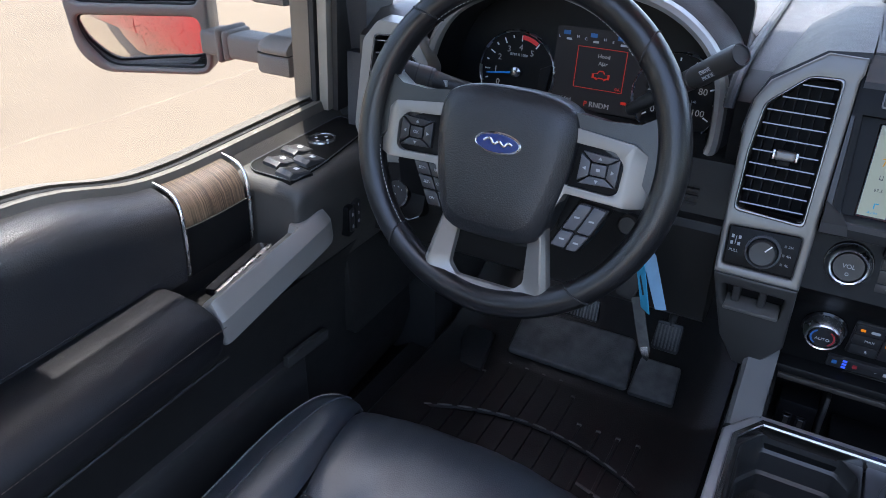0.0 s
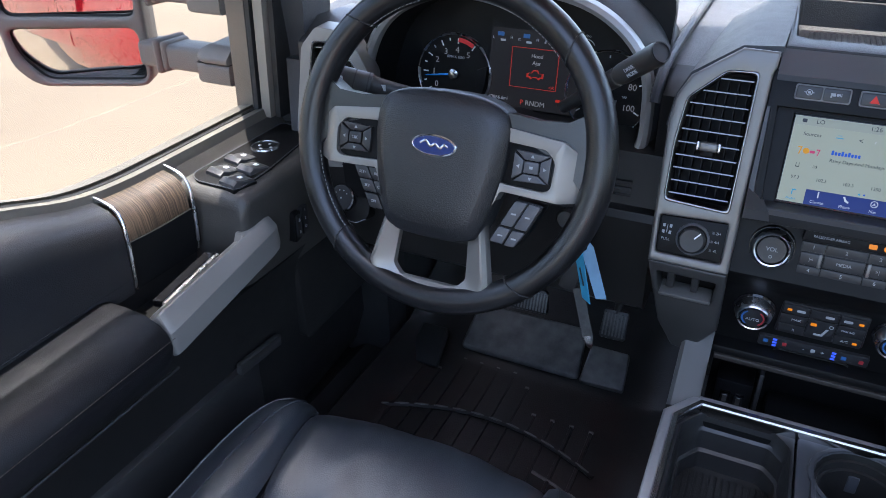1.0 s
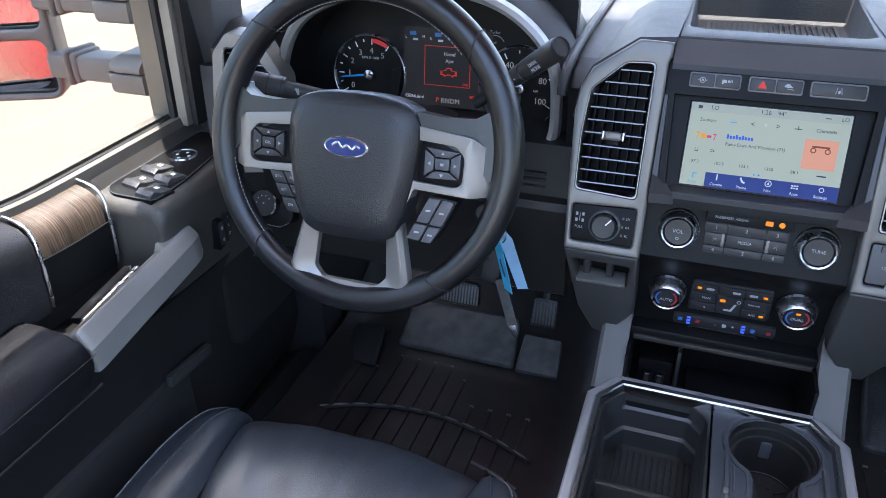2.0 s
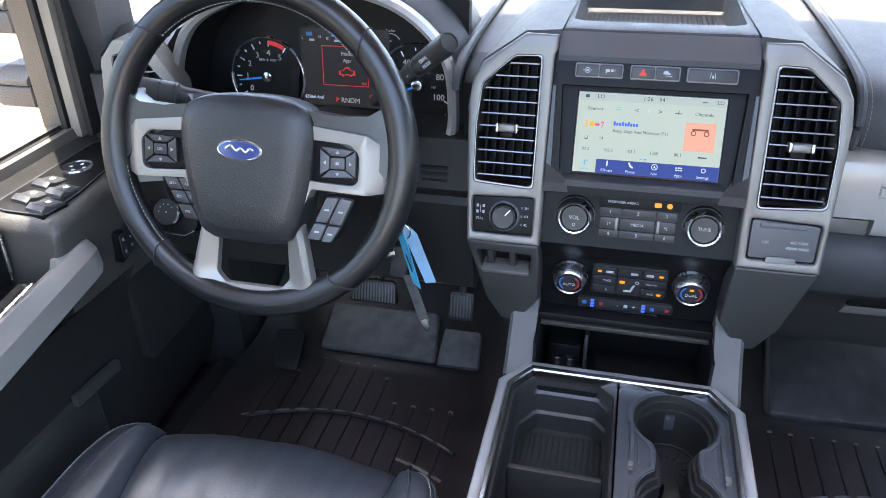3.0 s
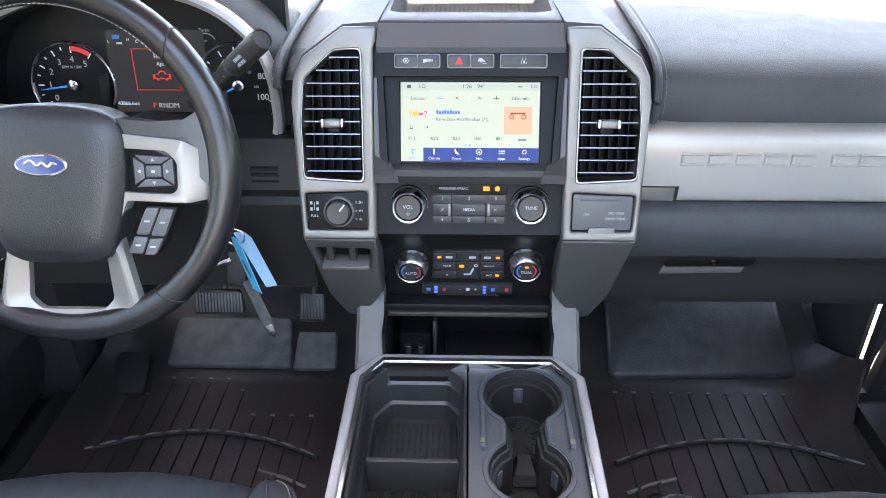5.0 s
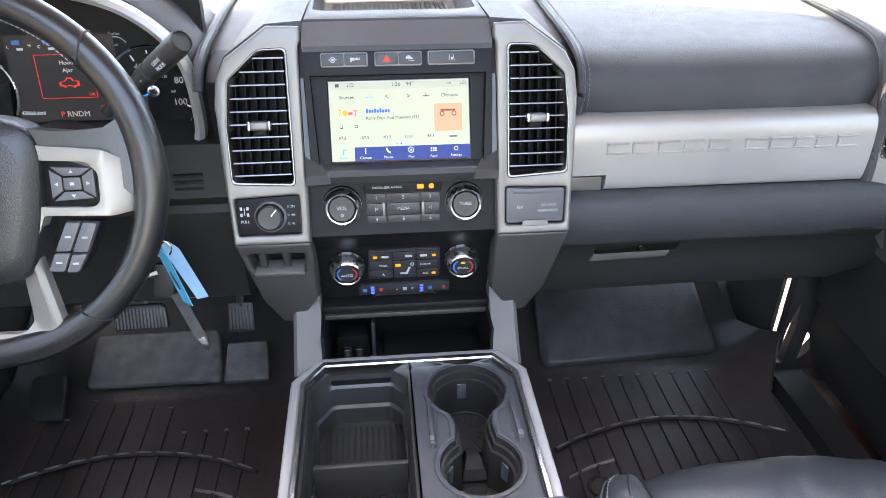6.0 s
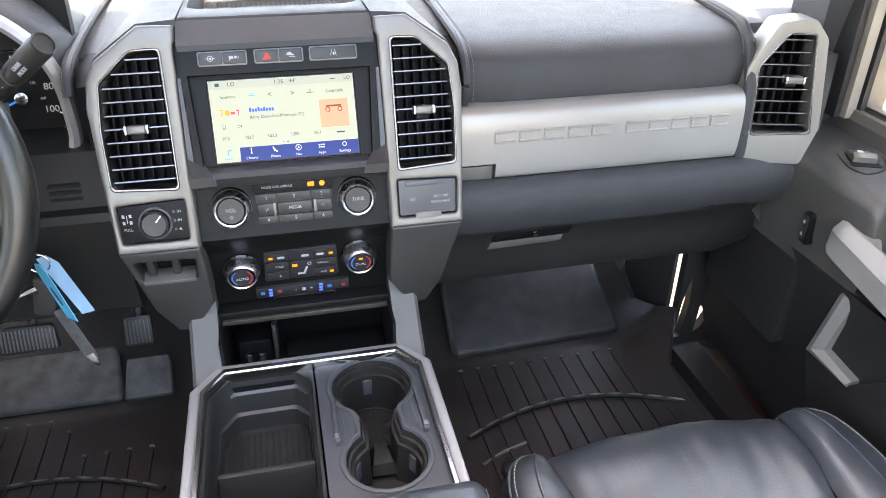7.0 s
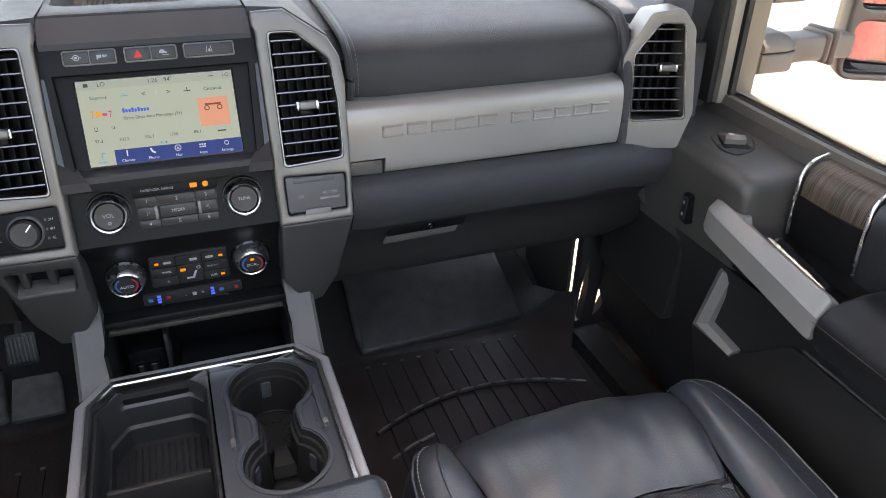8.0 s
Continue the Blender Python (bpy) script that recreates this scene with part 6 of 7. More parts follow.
def build_console():
    c = thing("centre_console", "centre console with satin grey sides, chrome edge and open storage", "console", (0, 0.55, 0.33))
    Z = lambda z: Matrix.Translation((0, 0, z))
    outer = [(-0.158, 0.36), (-0.159, 0.676), (-0.124, 0.722), (0.124, 0.722), (0.159, 0.676), (0.158, 0.36)]
    inner = [(-0.145, 0.37), (-0.146, 0.670), (-0.118, 0.708), (0.118, 0.708), (0.146, 0.670), (0.145, 0.37)]
    part("rim", plate(outer, Z(0.664), -0.04, 0.0, holes=(inner,), bevel=0.004, seg=3), RIMGREY, c, "satin grey rim")
    inner2 = [(-0.137, 0.38), (-0.1385, 0.666), (-0.114, 0.7015), (0.114, 0.7015), (0.1385, 0.666), (0.137, 0.38)]
    part("chrome_edge", plate(inner, Z(0.668), -0.02, 0.0, holes=(inner2,), bevel=0.006, seg=4), EDGECHROME, c, "polished chrome edge")
    # outer skirt down to the floor
    rings = []
    for z, f in ((0.655, 1.0), (0.60, 1.0), (0.45, 0.98), (0.32, 0.95)):
        rings.append([(x * f, y, z) for x, y in outer])
    part("skirt", loft(rings, closed=False, thick=0.003), HARD, c)
    # grey side legs that climb to the centre stack
    for s in (-1, 1):
        legs = []
        for y, z in ((0.700, 0.652), (0.715, 0.664), (0.745, 0.696), (0.775, 0.729), (0.790, 0.75)):
            legs.append([(s * 0.1195, y, z), (s * 0.153, y, z), (s * 0.158, y + 0.004, z - 0.004), (s * 0.160, y + 0.03, z - 0.03), (s * 0.1195, y + 0.03, z - 0.03)])
        part("leg", loft(legs), LEGGREY, c, "satin grey leg up to the dashboard")
        part("leg_skirt", loft([[(s * 0.150, 0.73, z), (s * 0.156, 0.74, z), (s * 0.156, 1.06, z), (s * 0.150, 1.06, z)] for z in (0.32, 0.68)]), HARD, c)
    # open pocket ahead of the rim
    part("pocket_floor", box((-0.122, 0.700, 0.585), (0.122, 0.86, 0.592)), RUBBER, c)
    part("pocket_back", box((-0.125, 0.845, 0.58), (0.125, 0.86, 0.72)), PANEL, c)
    for s in (-1, 1):
        part("pocket_side", box((min(s * 0.115, s * 0.119), 0.72, 0.58), (max(s * 0.115, s * 0.119), 0.86, 0.70)), PANEL, c)
    part("pocket_front", box((-0.122, 0.700, 0.585), (0.122, 0.712, 0.640)), PANEL, c)
    part("pocket_wall", box((-0.052, 0.79, 0.592), (-0.046, 0.845, 0.67), 0.002), HARD, c)
    part("pocket_step", box((-0.036, 0.785, 0.592), (0.118, 0.845, 0.612), 0.006), PANEL, c)
    u = part("usb_block", box((-0.104, 0.800, 0.592), (-0.055, 0.845, 0.640), 0.003), PANEL, c)
    for x in (-0.089, -0.071):
        part("usb_port", box((x - 0.007, 0.797, 0.602), (x + 0.007, 0.803, 0.622), 0.001), GLOSS, u)
        part("contact", box((x - 0.003, 0.7955, 0.604), (x + 0.003, 0.798, 0.617)), STEEL, u)
    # storage bin
    def well(path, levels, name, material, parent, mouth=None):
        rings = [[(cx + (x - cx) * f, cy + (y - cy) * f, z) for x, y in path] for f, z in levels for cx, cy in ((sum(p[0] for p in path) / len(path), sum(p[1] for p in path) / len(path)),)]
        bm = loft(rings, caps=False)
        bm.faces.new([bm.verts.new(p) for p in rings[-1]])
        return part(name, bm, material, parent)
    bin_path = rounded([(-0.133, 0.38), (-0.134, 0.668), (-0.111, 0.702), (-0.024, 0.702), (-0.005, 0.680), (-0.005, 0.38)], 0.006, 3)
    cups = [(0.0732, 0.6495, 0.0520), (0.0737, 0.5195, 0.0485)]
    b = well(bin_path, ((1.0, 0.652), (0.985, 0.632), (0.955, 0.628), (0.94, 0.600), (0.90, 0.597), (0.885, 0.5715)), "bin_liner", BINBLACK, c)
    part("bin_deck", plate([(-0.142, 0.372), (-0.1425, 0.669), (-0.117, 0.7075), (0.0, 0.7075), (0.0, 0.372)], Z(0.652), -0.006, 0.0, holes=(bin_path,), bevel=0.002), BINBLACK, c)
    mt = part("bin_mat", box((-0.122, 0.40, 0.5715), (-0.014, 0.678, 0.5735)), RUBBER, c, "grooved rubber bin mat")
    for i in range(13):
        x = -0.1185 + i * 0.0082
        part("mat_rib", box((x, 0.405, 0.573), (x + 0.0062, 0.676, 0.5755), 0.0006, None, 1), RUBBER, mt)
    part("divider", box((-0.126, 0.553, 0.573), (-0.010, 0.562, 0.628), 0.003), HARD, c, "black removable divider")
    # cup holder insert
    D = Z(0.652)
    def blend(n=20):
        (x1, y1, r1), (x2, y2, r2) = cups
        pts = [(x1 + r1 * math.cos(a), y1 + r1 * math.sin(a)) for a in np.linspace(radians(-58), radians(238), n)]
        pts += [(0.0495, 0.594), (0.0495, 0.580)]
        pts += [(x2 + r2 * math.cos(a), y2 + r2 * math.sin(a)) for a in np.linspace(radians(122), radians(418), n)]
        pts += [(0.0975, 0.580), (0.0975, 0.594)]
        return pts
    hole = blend()
    deck = rounded([(0.002, 0.40), (0.002, 0.700), (0.010, 0.7085), (0.116, 0.7085), (0.1420, 0.668), (0.141, 0.40)], 0.004, 2)
    ins = part("cup_insert", plate(deck, D, -0.012, 0.003, holes=(hole,), bevel=0.003), INSERT, c, "blue-black cup holder insert")

    def inset(path, dist):
        n, out = len(path), []
        for i in range(n):
            a, p, b = Vector(path[i - 1]), Vector(path[i]), Vector(path[(i + 1) % n])
            t = ((p - a).normalized() + (b - p).normalized())
            nrm = Vector((-t.y, t.x)).normalized()
            out.append(tuple(p + nrm * dist))
        return out

    rings = [[(x, y, z) for x, y in inset(hole, dd)] for dd, z in ((0.0, 0.654), (0.0015, 0.646), (0.0045, 0.645), (0.0052, 0.635), (0.0085, 0.634), (0.011, 0.570))]
    bm = loft(rings, caps=False)
    # well, floor and saddle near black: their shade is put into the colour
    part("cup_well", bm, CARD, ins)
    part("raised_lip", plate(inset(hole, -0.0075), Z(0.6575), -0.006, 0.0, holes=(inset(hole, -0.0012),), bevel=0.0016, seg=2), INSERT, ins)
    part("well_floor", plate(inset(hole, 0.0095), Z(0.572), -0.003, 0.0), CARD, ins)
    for (x, y, r) in cups:
        part("rim_ring", tube([(x + r * 0.965 * math.cos(a), y + r * 0.965 * math.sin(a), 0.640) for a in (np.linspace(radians(-50), radians(230), 30) if y > 0.6 else np.linspace(radians(130), radians(410), 30))], 0.0016, 6), INSERT, ins)
        fl = part("cup_floor", lathe([(r * 0.78, 0.0), (r * 0.76, 0.003), (0.0, 0.003)], Matrix.Translation((x, y, 0.572)), 30), RUBBER, ins)
        for i in range(12):
            a = i * math.pi / 6
            part("floor_rib", box((r * 0.35, -0.0012, 0.002), (r * 0.66, 0.0012, 0.0045), 0, Matrix.Translation((x, y, 0.572)) @ Matrix.Rotation(a, 4, "Z")), RUBBER, fl)
    for i, (x, y, r, a) in enumerate(((0.0732, 0.6495, 0.0520, 92), (0.0737, 0.5195, 0.0485, 150), (0.0737, 0.5195, 0.0485, 30))):
        Mq = Matrix.Translation((x + r * 0.93 * math.cos(radians(a)), y + r * 0.93 * math.sin(radians(a)), 0.617)) @ Matrix.Rotation(radians(a - 90), 4, "Z")
        part("grip_tab", box((-0.0065, -0.008, -0.015), (0.0065, 0.002, 0.011), 0.002, Mq), INSERT, ins, "springy grip tab")
    for s in (-1, 1):
        quad = [(0.0737 + s * 0.0235, 0.572, 0.6415), (0.0737 + s * 0.0235, 0.606, 0.6415), (0.0737 + s * 0.050, 0.630, 0.6565), (0.0737 + s * 0.050, 0.553, 0.6565)]
        f = part("side_fin", loft([quad, [(x, y, z - 0.010) for x, y, z in quad]]), INSERT, ins)
        for i in range(3):
            t0, t1 = 0.16 + 0.27 * i, 0.30 + 0.27 * i
            P = lambda t, e, lift: tuple(Vector(quad[0]).lerp(Vector(quad[3]), t).lerp(Vector(quad[1]).lerp(Vector(quad[2]), t), e) + Vector((0, 0, lift)))
            part("fin_rib", loft([[P(t0, 0.14, 0.002), P(t1, 0.14, 0.002), P(t1, 0.86, 0.002), P(t0, 0.86, 0.002)], [P(t0, 0.12, -0.002), P(t1, 0.12, -0.002), P(t1, 0.88, -0.002), P(t0, 0.88, -0.002)]]), BTN, f)
        part("fin_clip", box((min(0.0737 + s * 0.051, 0.0737 + s * 0.0565), 0.548, 0.640), (max(0.0737 + s * 0.051, 0.0737 + s * 0.0565), 0.630, 0.662), 0.001), INSERT, ins)
        part("clip_stud", box((min(0.0737 + s * 0.0515, 0.0737 + s * 0.058), 0.553, 0.652), (max(0.0737 + s * 0.0515, 0.0737 + s * 0.058), 0.562, 0.664), 0.0012), DIMSILVER, ins)
    # low saddle between the two cups
    part("saddle", loft([[(0.0745 - w, y, z0), (0.0745 - w * 0.5, y, z1), (0.0745 + w * 0.5, y, z1), (0.0745 + w, y, z0)] for y, w, z0, z1 in ((0.560, 0.030, 0.573, 0.580), (0.567, 0.026, 0.573, 0.594), (0.586, 0.017, 0.573, 0.600), (0.600, 0.017, 0.573, 0.596), (0.608, 0.022, 0.573, 0.580))], closed=False, thick=0.003), CARD, ins)
    for (x, y, r), (a0, a1) in zip(cups, ((-48, 228), (132, 408))):
        for f, z in ((0.885, 0.6315), (0.80, 0.5765)):
            part("step_ring", tube([(x + r * f * math.cos(a), y + r * f * math.sin(a), z) for a in np.linspace(radians(a0), radians(a1), 30)], 0.0011, 6), INSERT, ins)
    # padded lid behind
    l = thing("armrest_lid", "black leather padded console lid", "armrest", (0, 0.2, 0.62))
    bm = box((-0.165, -0.15, 0.60), (0.172, 0.452, 0.682), 0.022, None, 4)
    part("lid", bm, LEATHER, l)
    part("stitching", stitches([(0.168, y, 0.676) for y in np.linspace(0.43, 0.0, 30)], 0.0045, 0.0022, 0.0007), THREAD, l)
    part("base", box((-0.155, -0.2, 0.32), (0.155, 0.40, 0.605), 0.01), HARD, l)


# ---- steering wheel, stalks, key ----
def build_wheel():
    w = thing("steering_wheel", "black leather steering wheel with satin silver spokes", "steering wheel", (-0.453, 0.66, 0.98))
    M = Matrix.Translation((-0.453, 0, 0)) @ face(0.625, 0.99, 0.306)
    rim = []
    n = 96
    for i in range(n):
        a = 2 * math.pi * i / n
        rr = 0.1858
        grip = 0.0172 + 0.0012 * (math.cos(4 * a) * 0.5)
        ring = []
        for k in range(14):
            b = 2 * math.pi * k / 14
            ring.append(((rr + grip * math.cos(b)) * math.cos(a), (rr + grip * math.cos(b)) * math.sin(a), -0.012 + 0.0185 * math.sin(b)))
        rim.append(ring)
    rim.append(rim[0])
    bm = loft(rim, caps=False)
    bmesh.ops.remove_doubles(bm, verts=bm.verts[:], dist=1e-6)
    bm.transform(M)
    r = part("rim", bm, WRAP, w, "leather wrapped rim")
    for a in (43, 134, 227, 308):
        a = radians(a)
        path = [((0.1858 + 0.0170 * math.cos(b)) * math.cos(a + 0.05 * math.cos(b)), (0.1858 + 0.0170 * math.cos(b)) * math.sin(a + 0.05 * math.cos(b)), -0.012 + 0.0190 * math.sin(b)) for b in np.linspace(0, 2 * math.pi, 20, endpoint=False)]
        bm = tube(path, 0.0011, 5, closed=True)
        bm.transform(M)
        part("joint", bm, SEAL, r)
    bm = stitches([((0.1858 - 0.0168) * math.cos(a) , (0.1858 - 0.0168) * math.sin(a), -0.004) for a in np.linspace(radians(44), radians(133), 90)], 0.003, 0.0022, 0.0006)
    bm.transform(M)
    part("stitching", bm, THREAD, r)
    bm = stitches([((0.1858 - 0.0168) * math.cos(a) , (0.1858 - 0.0168) * math.sin(a), -0.004) for a in np.linspace(radians(190), radians(226), 40)], 0.003, 0.0022, 0.0006)
    bm.transform(M)
    part("stitching", bm, THREAD, r)
    # upper spokes run from the rim to the hub
    for s in (-1, 1):
        P = lambda pts: [(s * x, y) for x, y in pts]
        rows = []
        for x, y, t, h in ((0.055, 0.034, 0.020, 0.004), (0.11, 0.030, 0.018, 0.0), (0.145, 0.022, 0.028, -0.003), (0.17, 0.010, 0.055, -0.006), (0.184, 0.0, 0.080, -0.010)):
            rows.append([(s * x, y + t, h), (s * x, y - t * 0.6, h), (s * x, y - t * 0.6, h - 0.03), (s * x, y + t, h - 0.03)])
        bm = loft(rows)
        bm.transform(M)
        part("upper_spoke", bm, WRAP, w)
        sil = P([(0.070, 0.037), (0.146, 0.029), (0.168, 0.014), (0.1745, -0.026), (0.166, -0.036), (0.150, -0.0385), (0.081, -0.036), (0.062, -0.082), (0.044, -0.085), (0.055, 0.0)])
        hole = P([(0.074, 0.021), (0.128, 0.018), (0.139, 0.006), (0.138, -0.024), (0.130, -0.029), (0.078, -0.027)])
        bm = plate(rounded(sil, 0.003, 3), Matrix(), -0.016, 0.005, holes=(rounded(hole, 0.005, 3),), bevel=0.0055, seg=3)
        bmesh.ops.bisect_plane(bm, geom=bm.verts[:] + bm.edges[:] + bm.faces[:], plane_co=(s * 0.1455, 0, 0), plane_no=(1, 0, 0))
        for v in bm.verts:
            v.co.z -= 0.7 * max(0.0, abs(v.co.x) - 0.1455)
        bm.transform(M)
        part("silver_spoke", bm, SPOKE, w, "satin silver spoke")
        # inner curve piece beyond the spoke, darker silver
        pad = part("control_pad", plate(rounded(hole, 0.005, 3), M, -0.012, -0.002, bevel=0.001), PANEL, w)
        cx, cy = s * 0.113, -0.004
        for dx, dy in ((0, 1), (0, -1), (1, 0), (-1, 0)):
            if dy:
                q = [(cx - 0.020, cy + dy * 0.0175), (cx + 0.020, cy + dy * 0.0155), (cx + 0.0085, cy + dy * 0.008), (cx - 0.0085, cy + dy * 0.008)]
            else:
                q = [(cx + dx * 0.0215, cy + 0.0150), (cx + dx * 0.0215, cy - 0.0150), (cx + dx * 0.0100, cy - 0.0072), (cx + dx * 0.0100, cy + 0.0072)]
            kk = part("key", plate(q, M, 0.0, 0.0052, bevel=0.001), BTN if s > 0 else BTN_DARK, pad)
            tri = [(-0.0022, -0.0016), (0.0022, -0.0016), (0, 0.002)]
            T = shift(M, cx + dx * 0.0155, cy + dy * 0.0125, 0.0053, {(0, 1): 0, (0, -1): 180, (1, 0): -90, (-1, 0): 90}[(dx, dy)])
            part("arrow", plate(tri, T, 0, 0.0003), PALE, kk)
        ok = part("key", plate(rect(cx - 0.0085, cy - 0.0065, cx + 0.0085, cy + 0.0065, 0.0015), M, 0.0, 0.0058, bevel=0.001), BTN if s > 0 else BTN_DARK, pad)
        if s < 0:
            words("OK", 0.0055, shift(M, cx, cy, 0.0060), PALE, ok)
        else:
            part("symbol", plate(rect(cx - 0.002, cy - 0.0015, cx + 0.002, cy + 0.0015), M, 0.0055, 0.0062), PALE, ok)
    # lower silver loop
    li = rounded([(-0.042, -0.076), (-0.0490, -0.152), (-0.037, -0.1645), (0.037, -0.1645), (0.0490, -0.152), (0.044, -0.076)], 0.004, 3)
    lo2 = rounded([(-0.060, -0.070), (-0.083, -0.160), (-0.066, -0.180), (0.0, -0.188), (0.066, -0.180), (0.083, -0.160), (0.064, -0.070)], 0.008, 4)
    def along(pts, n):
        """n points at even steps along an open line."""
        q = np.array(pts)
        d = np.concatenate(([0.0], np.cumsum(np.linalg.norm(np.diff(q, axis=0), axis=1))))
        return [(float(np.interp(v, d, q[:, 0])), float(np.interp(v, d, q[:, 1]))) for v in np.linspace(0, d[-1], n)]
    rows = []
    for (ax, ay), (bx, by) in zip(along(lo2, 80), along(li, 80)):
        mixed = lambda f, h: (ax + (bx - ax) * f, ay + (by - ay) * f, h)
        rows.append([mixed(0, -0.016), mixed(0, -0.006), mixed(0.04, -0.003), mixed(0.20, 0.0012), mixed(0.30, 0.0012), mixed(0.42, -0.0005), mixed(0.90, -0.0065), mixed(1.0, -0.0085), mixed(1.0, -0.018)])
    bm = loft(rows)
    bm.transform(M)
    part("silver_loop", bm, SPOKE, w, "satin silver lower spoke loop", 24)
    # hub cushion
    hub = [(-0.081, 0.044), (-0.066, 0.0585), (-0.03, 0.0665), (0.03, 0.0665), (0.066, 0.0585), (0.081, 0.044), (0.085, 0.015), (0.079, -0.035), (0.064, -0.088), (0.050, -0.102), (0.028, -0.107), (-0.028, -0.107), (-0.050, -0.102), (-0.064, -0.088), (-0.079, -0.035), (-0.085, 0.015)]
    hv = [(v.x, v.y) for v in spline([Vector((x, y, 0)) for x, y in hub], 4, closed=True)]
    rings = [[(x * f, (y + 0.02) * f - 0.02, h) for x, y in hv] for f, h in ((1.0, -0.03), (1.0, -0.001), (0.99, 0.0045), (0.965, 0.0085), (0.81, 0.0158), (0.79, 0.0165), (0.55, 0.0184), (0.3, 0.0190))]
    bm = loft(rings)
    bm.transform(M)
    h = part("airbag_cover", bm, HUB, w, "grained black airbag cover")
    badge = [[(math.cos(a) * rx, 0.004 + math.sin(a) * ry, hh) for a in np.linspace(0, 2 * math.pi, 36, endpoint=False)] for rx, ry, hh in ((0.0285, 0.0125, 0.016), (0.0285, 0.0125, 0.0215), (0.027, 0.0112, 0.0228), (0.0262, 0.0104, 0.0222))]
    bm = loft(badge)
    bm.transform(M)
    bd = part("badge_ring", bm, CHROME, h, "chrome oval badge ring")
    part("badge_field", plate(circle(0, 0.004, 0.0258, 36, ry=0.0101), M, 0.0215, 0.0226), BADGE, bd, "deep blue oval field")
    swash = [(-0.017, 0.005), (-0.010, 0.0085), (-0.004, 0.003), (0.002, 0.006), (0.008, 0.002), (0.013, 0.006), (0.018, 0.004)]
    bm = tube([(x, y, 0.0228) for x, y, _ in [tuple(v) for v in spline([Vector((x, y, 0)) for x, y in swash], 5)]], 0.0014, 6, squash=0.3)
    bm.transform(M)
    part("badge_mark", bm, CHROME, bd)
    words("AIRBAG", 0.0085, shift(M, 0.004, -0.058, 0.0180), HUB, h, thick=0.0008)
    # key blocks under the spokes
    for s, pal in ((-1, BTN_DARK), (1, BTN)):
        if s < 0:
            kx = lambda cx, y: cx + 0.56 * (-0.036 - y)
            quads = [[(kx(c, y0), y0), (kx(c + 0.0185, y0), y0), (kx(c + 0.0185, y1), y1), (kx(c, y1), y1)] for y0, y1 in ((-0.037, -0.0515), (-0.0525, -0.067), (-0.069, -0.086)) for c in (-0.112, -0.0925)]
            names = ("SET+", "RES", "SET-", "CNCL", "ON", "OFF")
        else:
            quads = [[(0.100, -0.044), (0.115, -0.044), (0.101, -0.074), (0.086, -0.074)], [(0.117, -0.044), (0.131, -0.046), (0.118, -0.076), (0.103, -0.075)], [(0.085, -0.076), (0.100, -0.077), (0.092, -0.096), (0.076, -0.095)], [(0.102, -0.078), (0.117, -0.078), (0.106, -0.097), (0.094, -0.097)]]
            names = ("", "", "", "")
        cxm = sum(p[0] for q in quads for p in q) / (4 * len(quads))
        cym = sum(p[1] for q in quads for p in q) / (4 * len(quads))
        base = part("key_block", plate(rounded([(cxm + (x - cxm) * 1.12, cym + (y - cym) * 1.08) for x, y in (quads[0][0], quads[1][1], quads[1][2], quads[-1][2], quads[-2][3], quads[-2][0])], 0.004, 2), M, -0.02, 0.000, bevel=0.002), PANEL, w)
        for q, nm in zip(quads, names):
            k = part("key", plate(rounded(q, 0.002, 2), M, -0.010, 0.004, bevel=0.0012), pal, base)
            mx, my = sum(p[0] for p in q) / 4, sum(p[1] for p in q) / 4
            if nm:
                words(nm, 0.0046, shift(M, mx, my, 0.0042), PALE, k)
            else:
                part("symbol", plate(rect(mx - 0.003, my - 0.001, mx + 0.003, my + 0.001), M, 0.004, 0.0044), PALE, k)

    # stalks
    s1 = thing("indicator_stalk", "black indicator stalk with printed symbols behind the wheel", "stalk", (-0.56, 0.78, 0.99))
    p0, p1 = Vector((-0.53, 0.79, 0.985)), Vector((-0.672, 0.735, 1.022))
    st = part("stalk", tube([p0, p0.lerp(p1, 0.5), p0.lerp(p1, 0.62), p0.lerp(p1, 0.64), p1.lerp(p0, 0.03), p1], [0.009, 0.0115, 0.013, 0.0155, 0.0155, 0.013], 14), HARD, s1)
    for f in (0.66, 0.78):
        part("ring", tube([p0.lerp(p1, f), p0.lerp(p1, f + 0.012)], 0.0159, 14), SEAL, st)
    part("symbol", box((-0.006, -0.001, -0.003), (0.006, 0.001, 0.003), 0, Matrix.Translation(p0.lerp(p1, 0.88) + Vector((0, -0.0155, 0.004)))), PALE, st)
    part("symbol", box((-0.004, -0.001, -0.004), (0.004, 0.001, 0.004), 0, Matrix.Translation(p0.lerp(p1, 0.5) + Vector((0, -0.011, 0.004)))), PALE, st)
    s2 = thing("gear_lever", "black column gear lever with a round end", "gear lever", (-0.36, 0.82, 1.0))
    p0, p1 = Vector((-0.372, 0.845, 0.985)), Vector((-0.238, 0.740, 1.098))
    st = part("lever", tube([p0, p0.lerp(p1, 0.35), p0.lerp(p1, 0.5)], [0.0085, 0.0095, 0.0105], 16), HARD, s2)
    gr = part("grip", tube([p0.lerp(p1, 0.48), p0.lerp(p1, 0.52), p0.lerp(p1, 0.62), p0.lerp(p1, 0.625), p0.lerp(p1, 0.65), p0.lerp(p1, 0.655), p0.lerp(p1, 0.97), p1], [0.0105, 0.0120, 0.0123, 0.0113, 0.0113, 0.0130, 0.0138, 0.0128], 24), HARD, s2)
    d = (p1 - p0).normalized()
    E = Matrix.Translation(p1) @ d.to_track_quat("Z", "Y").to_matrix().to_4x4()
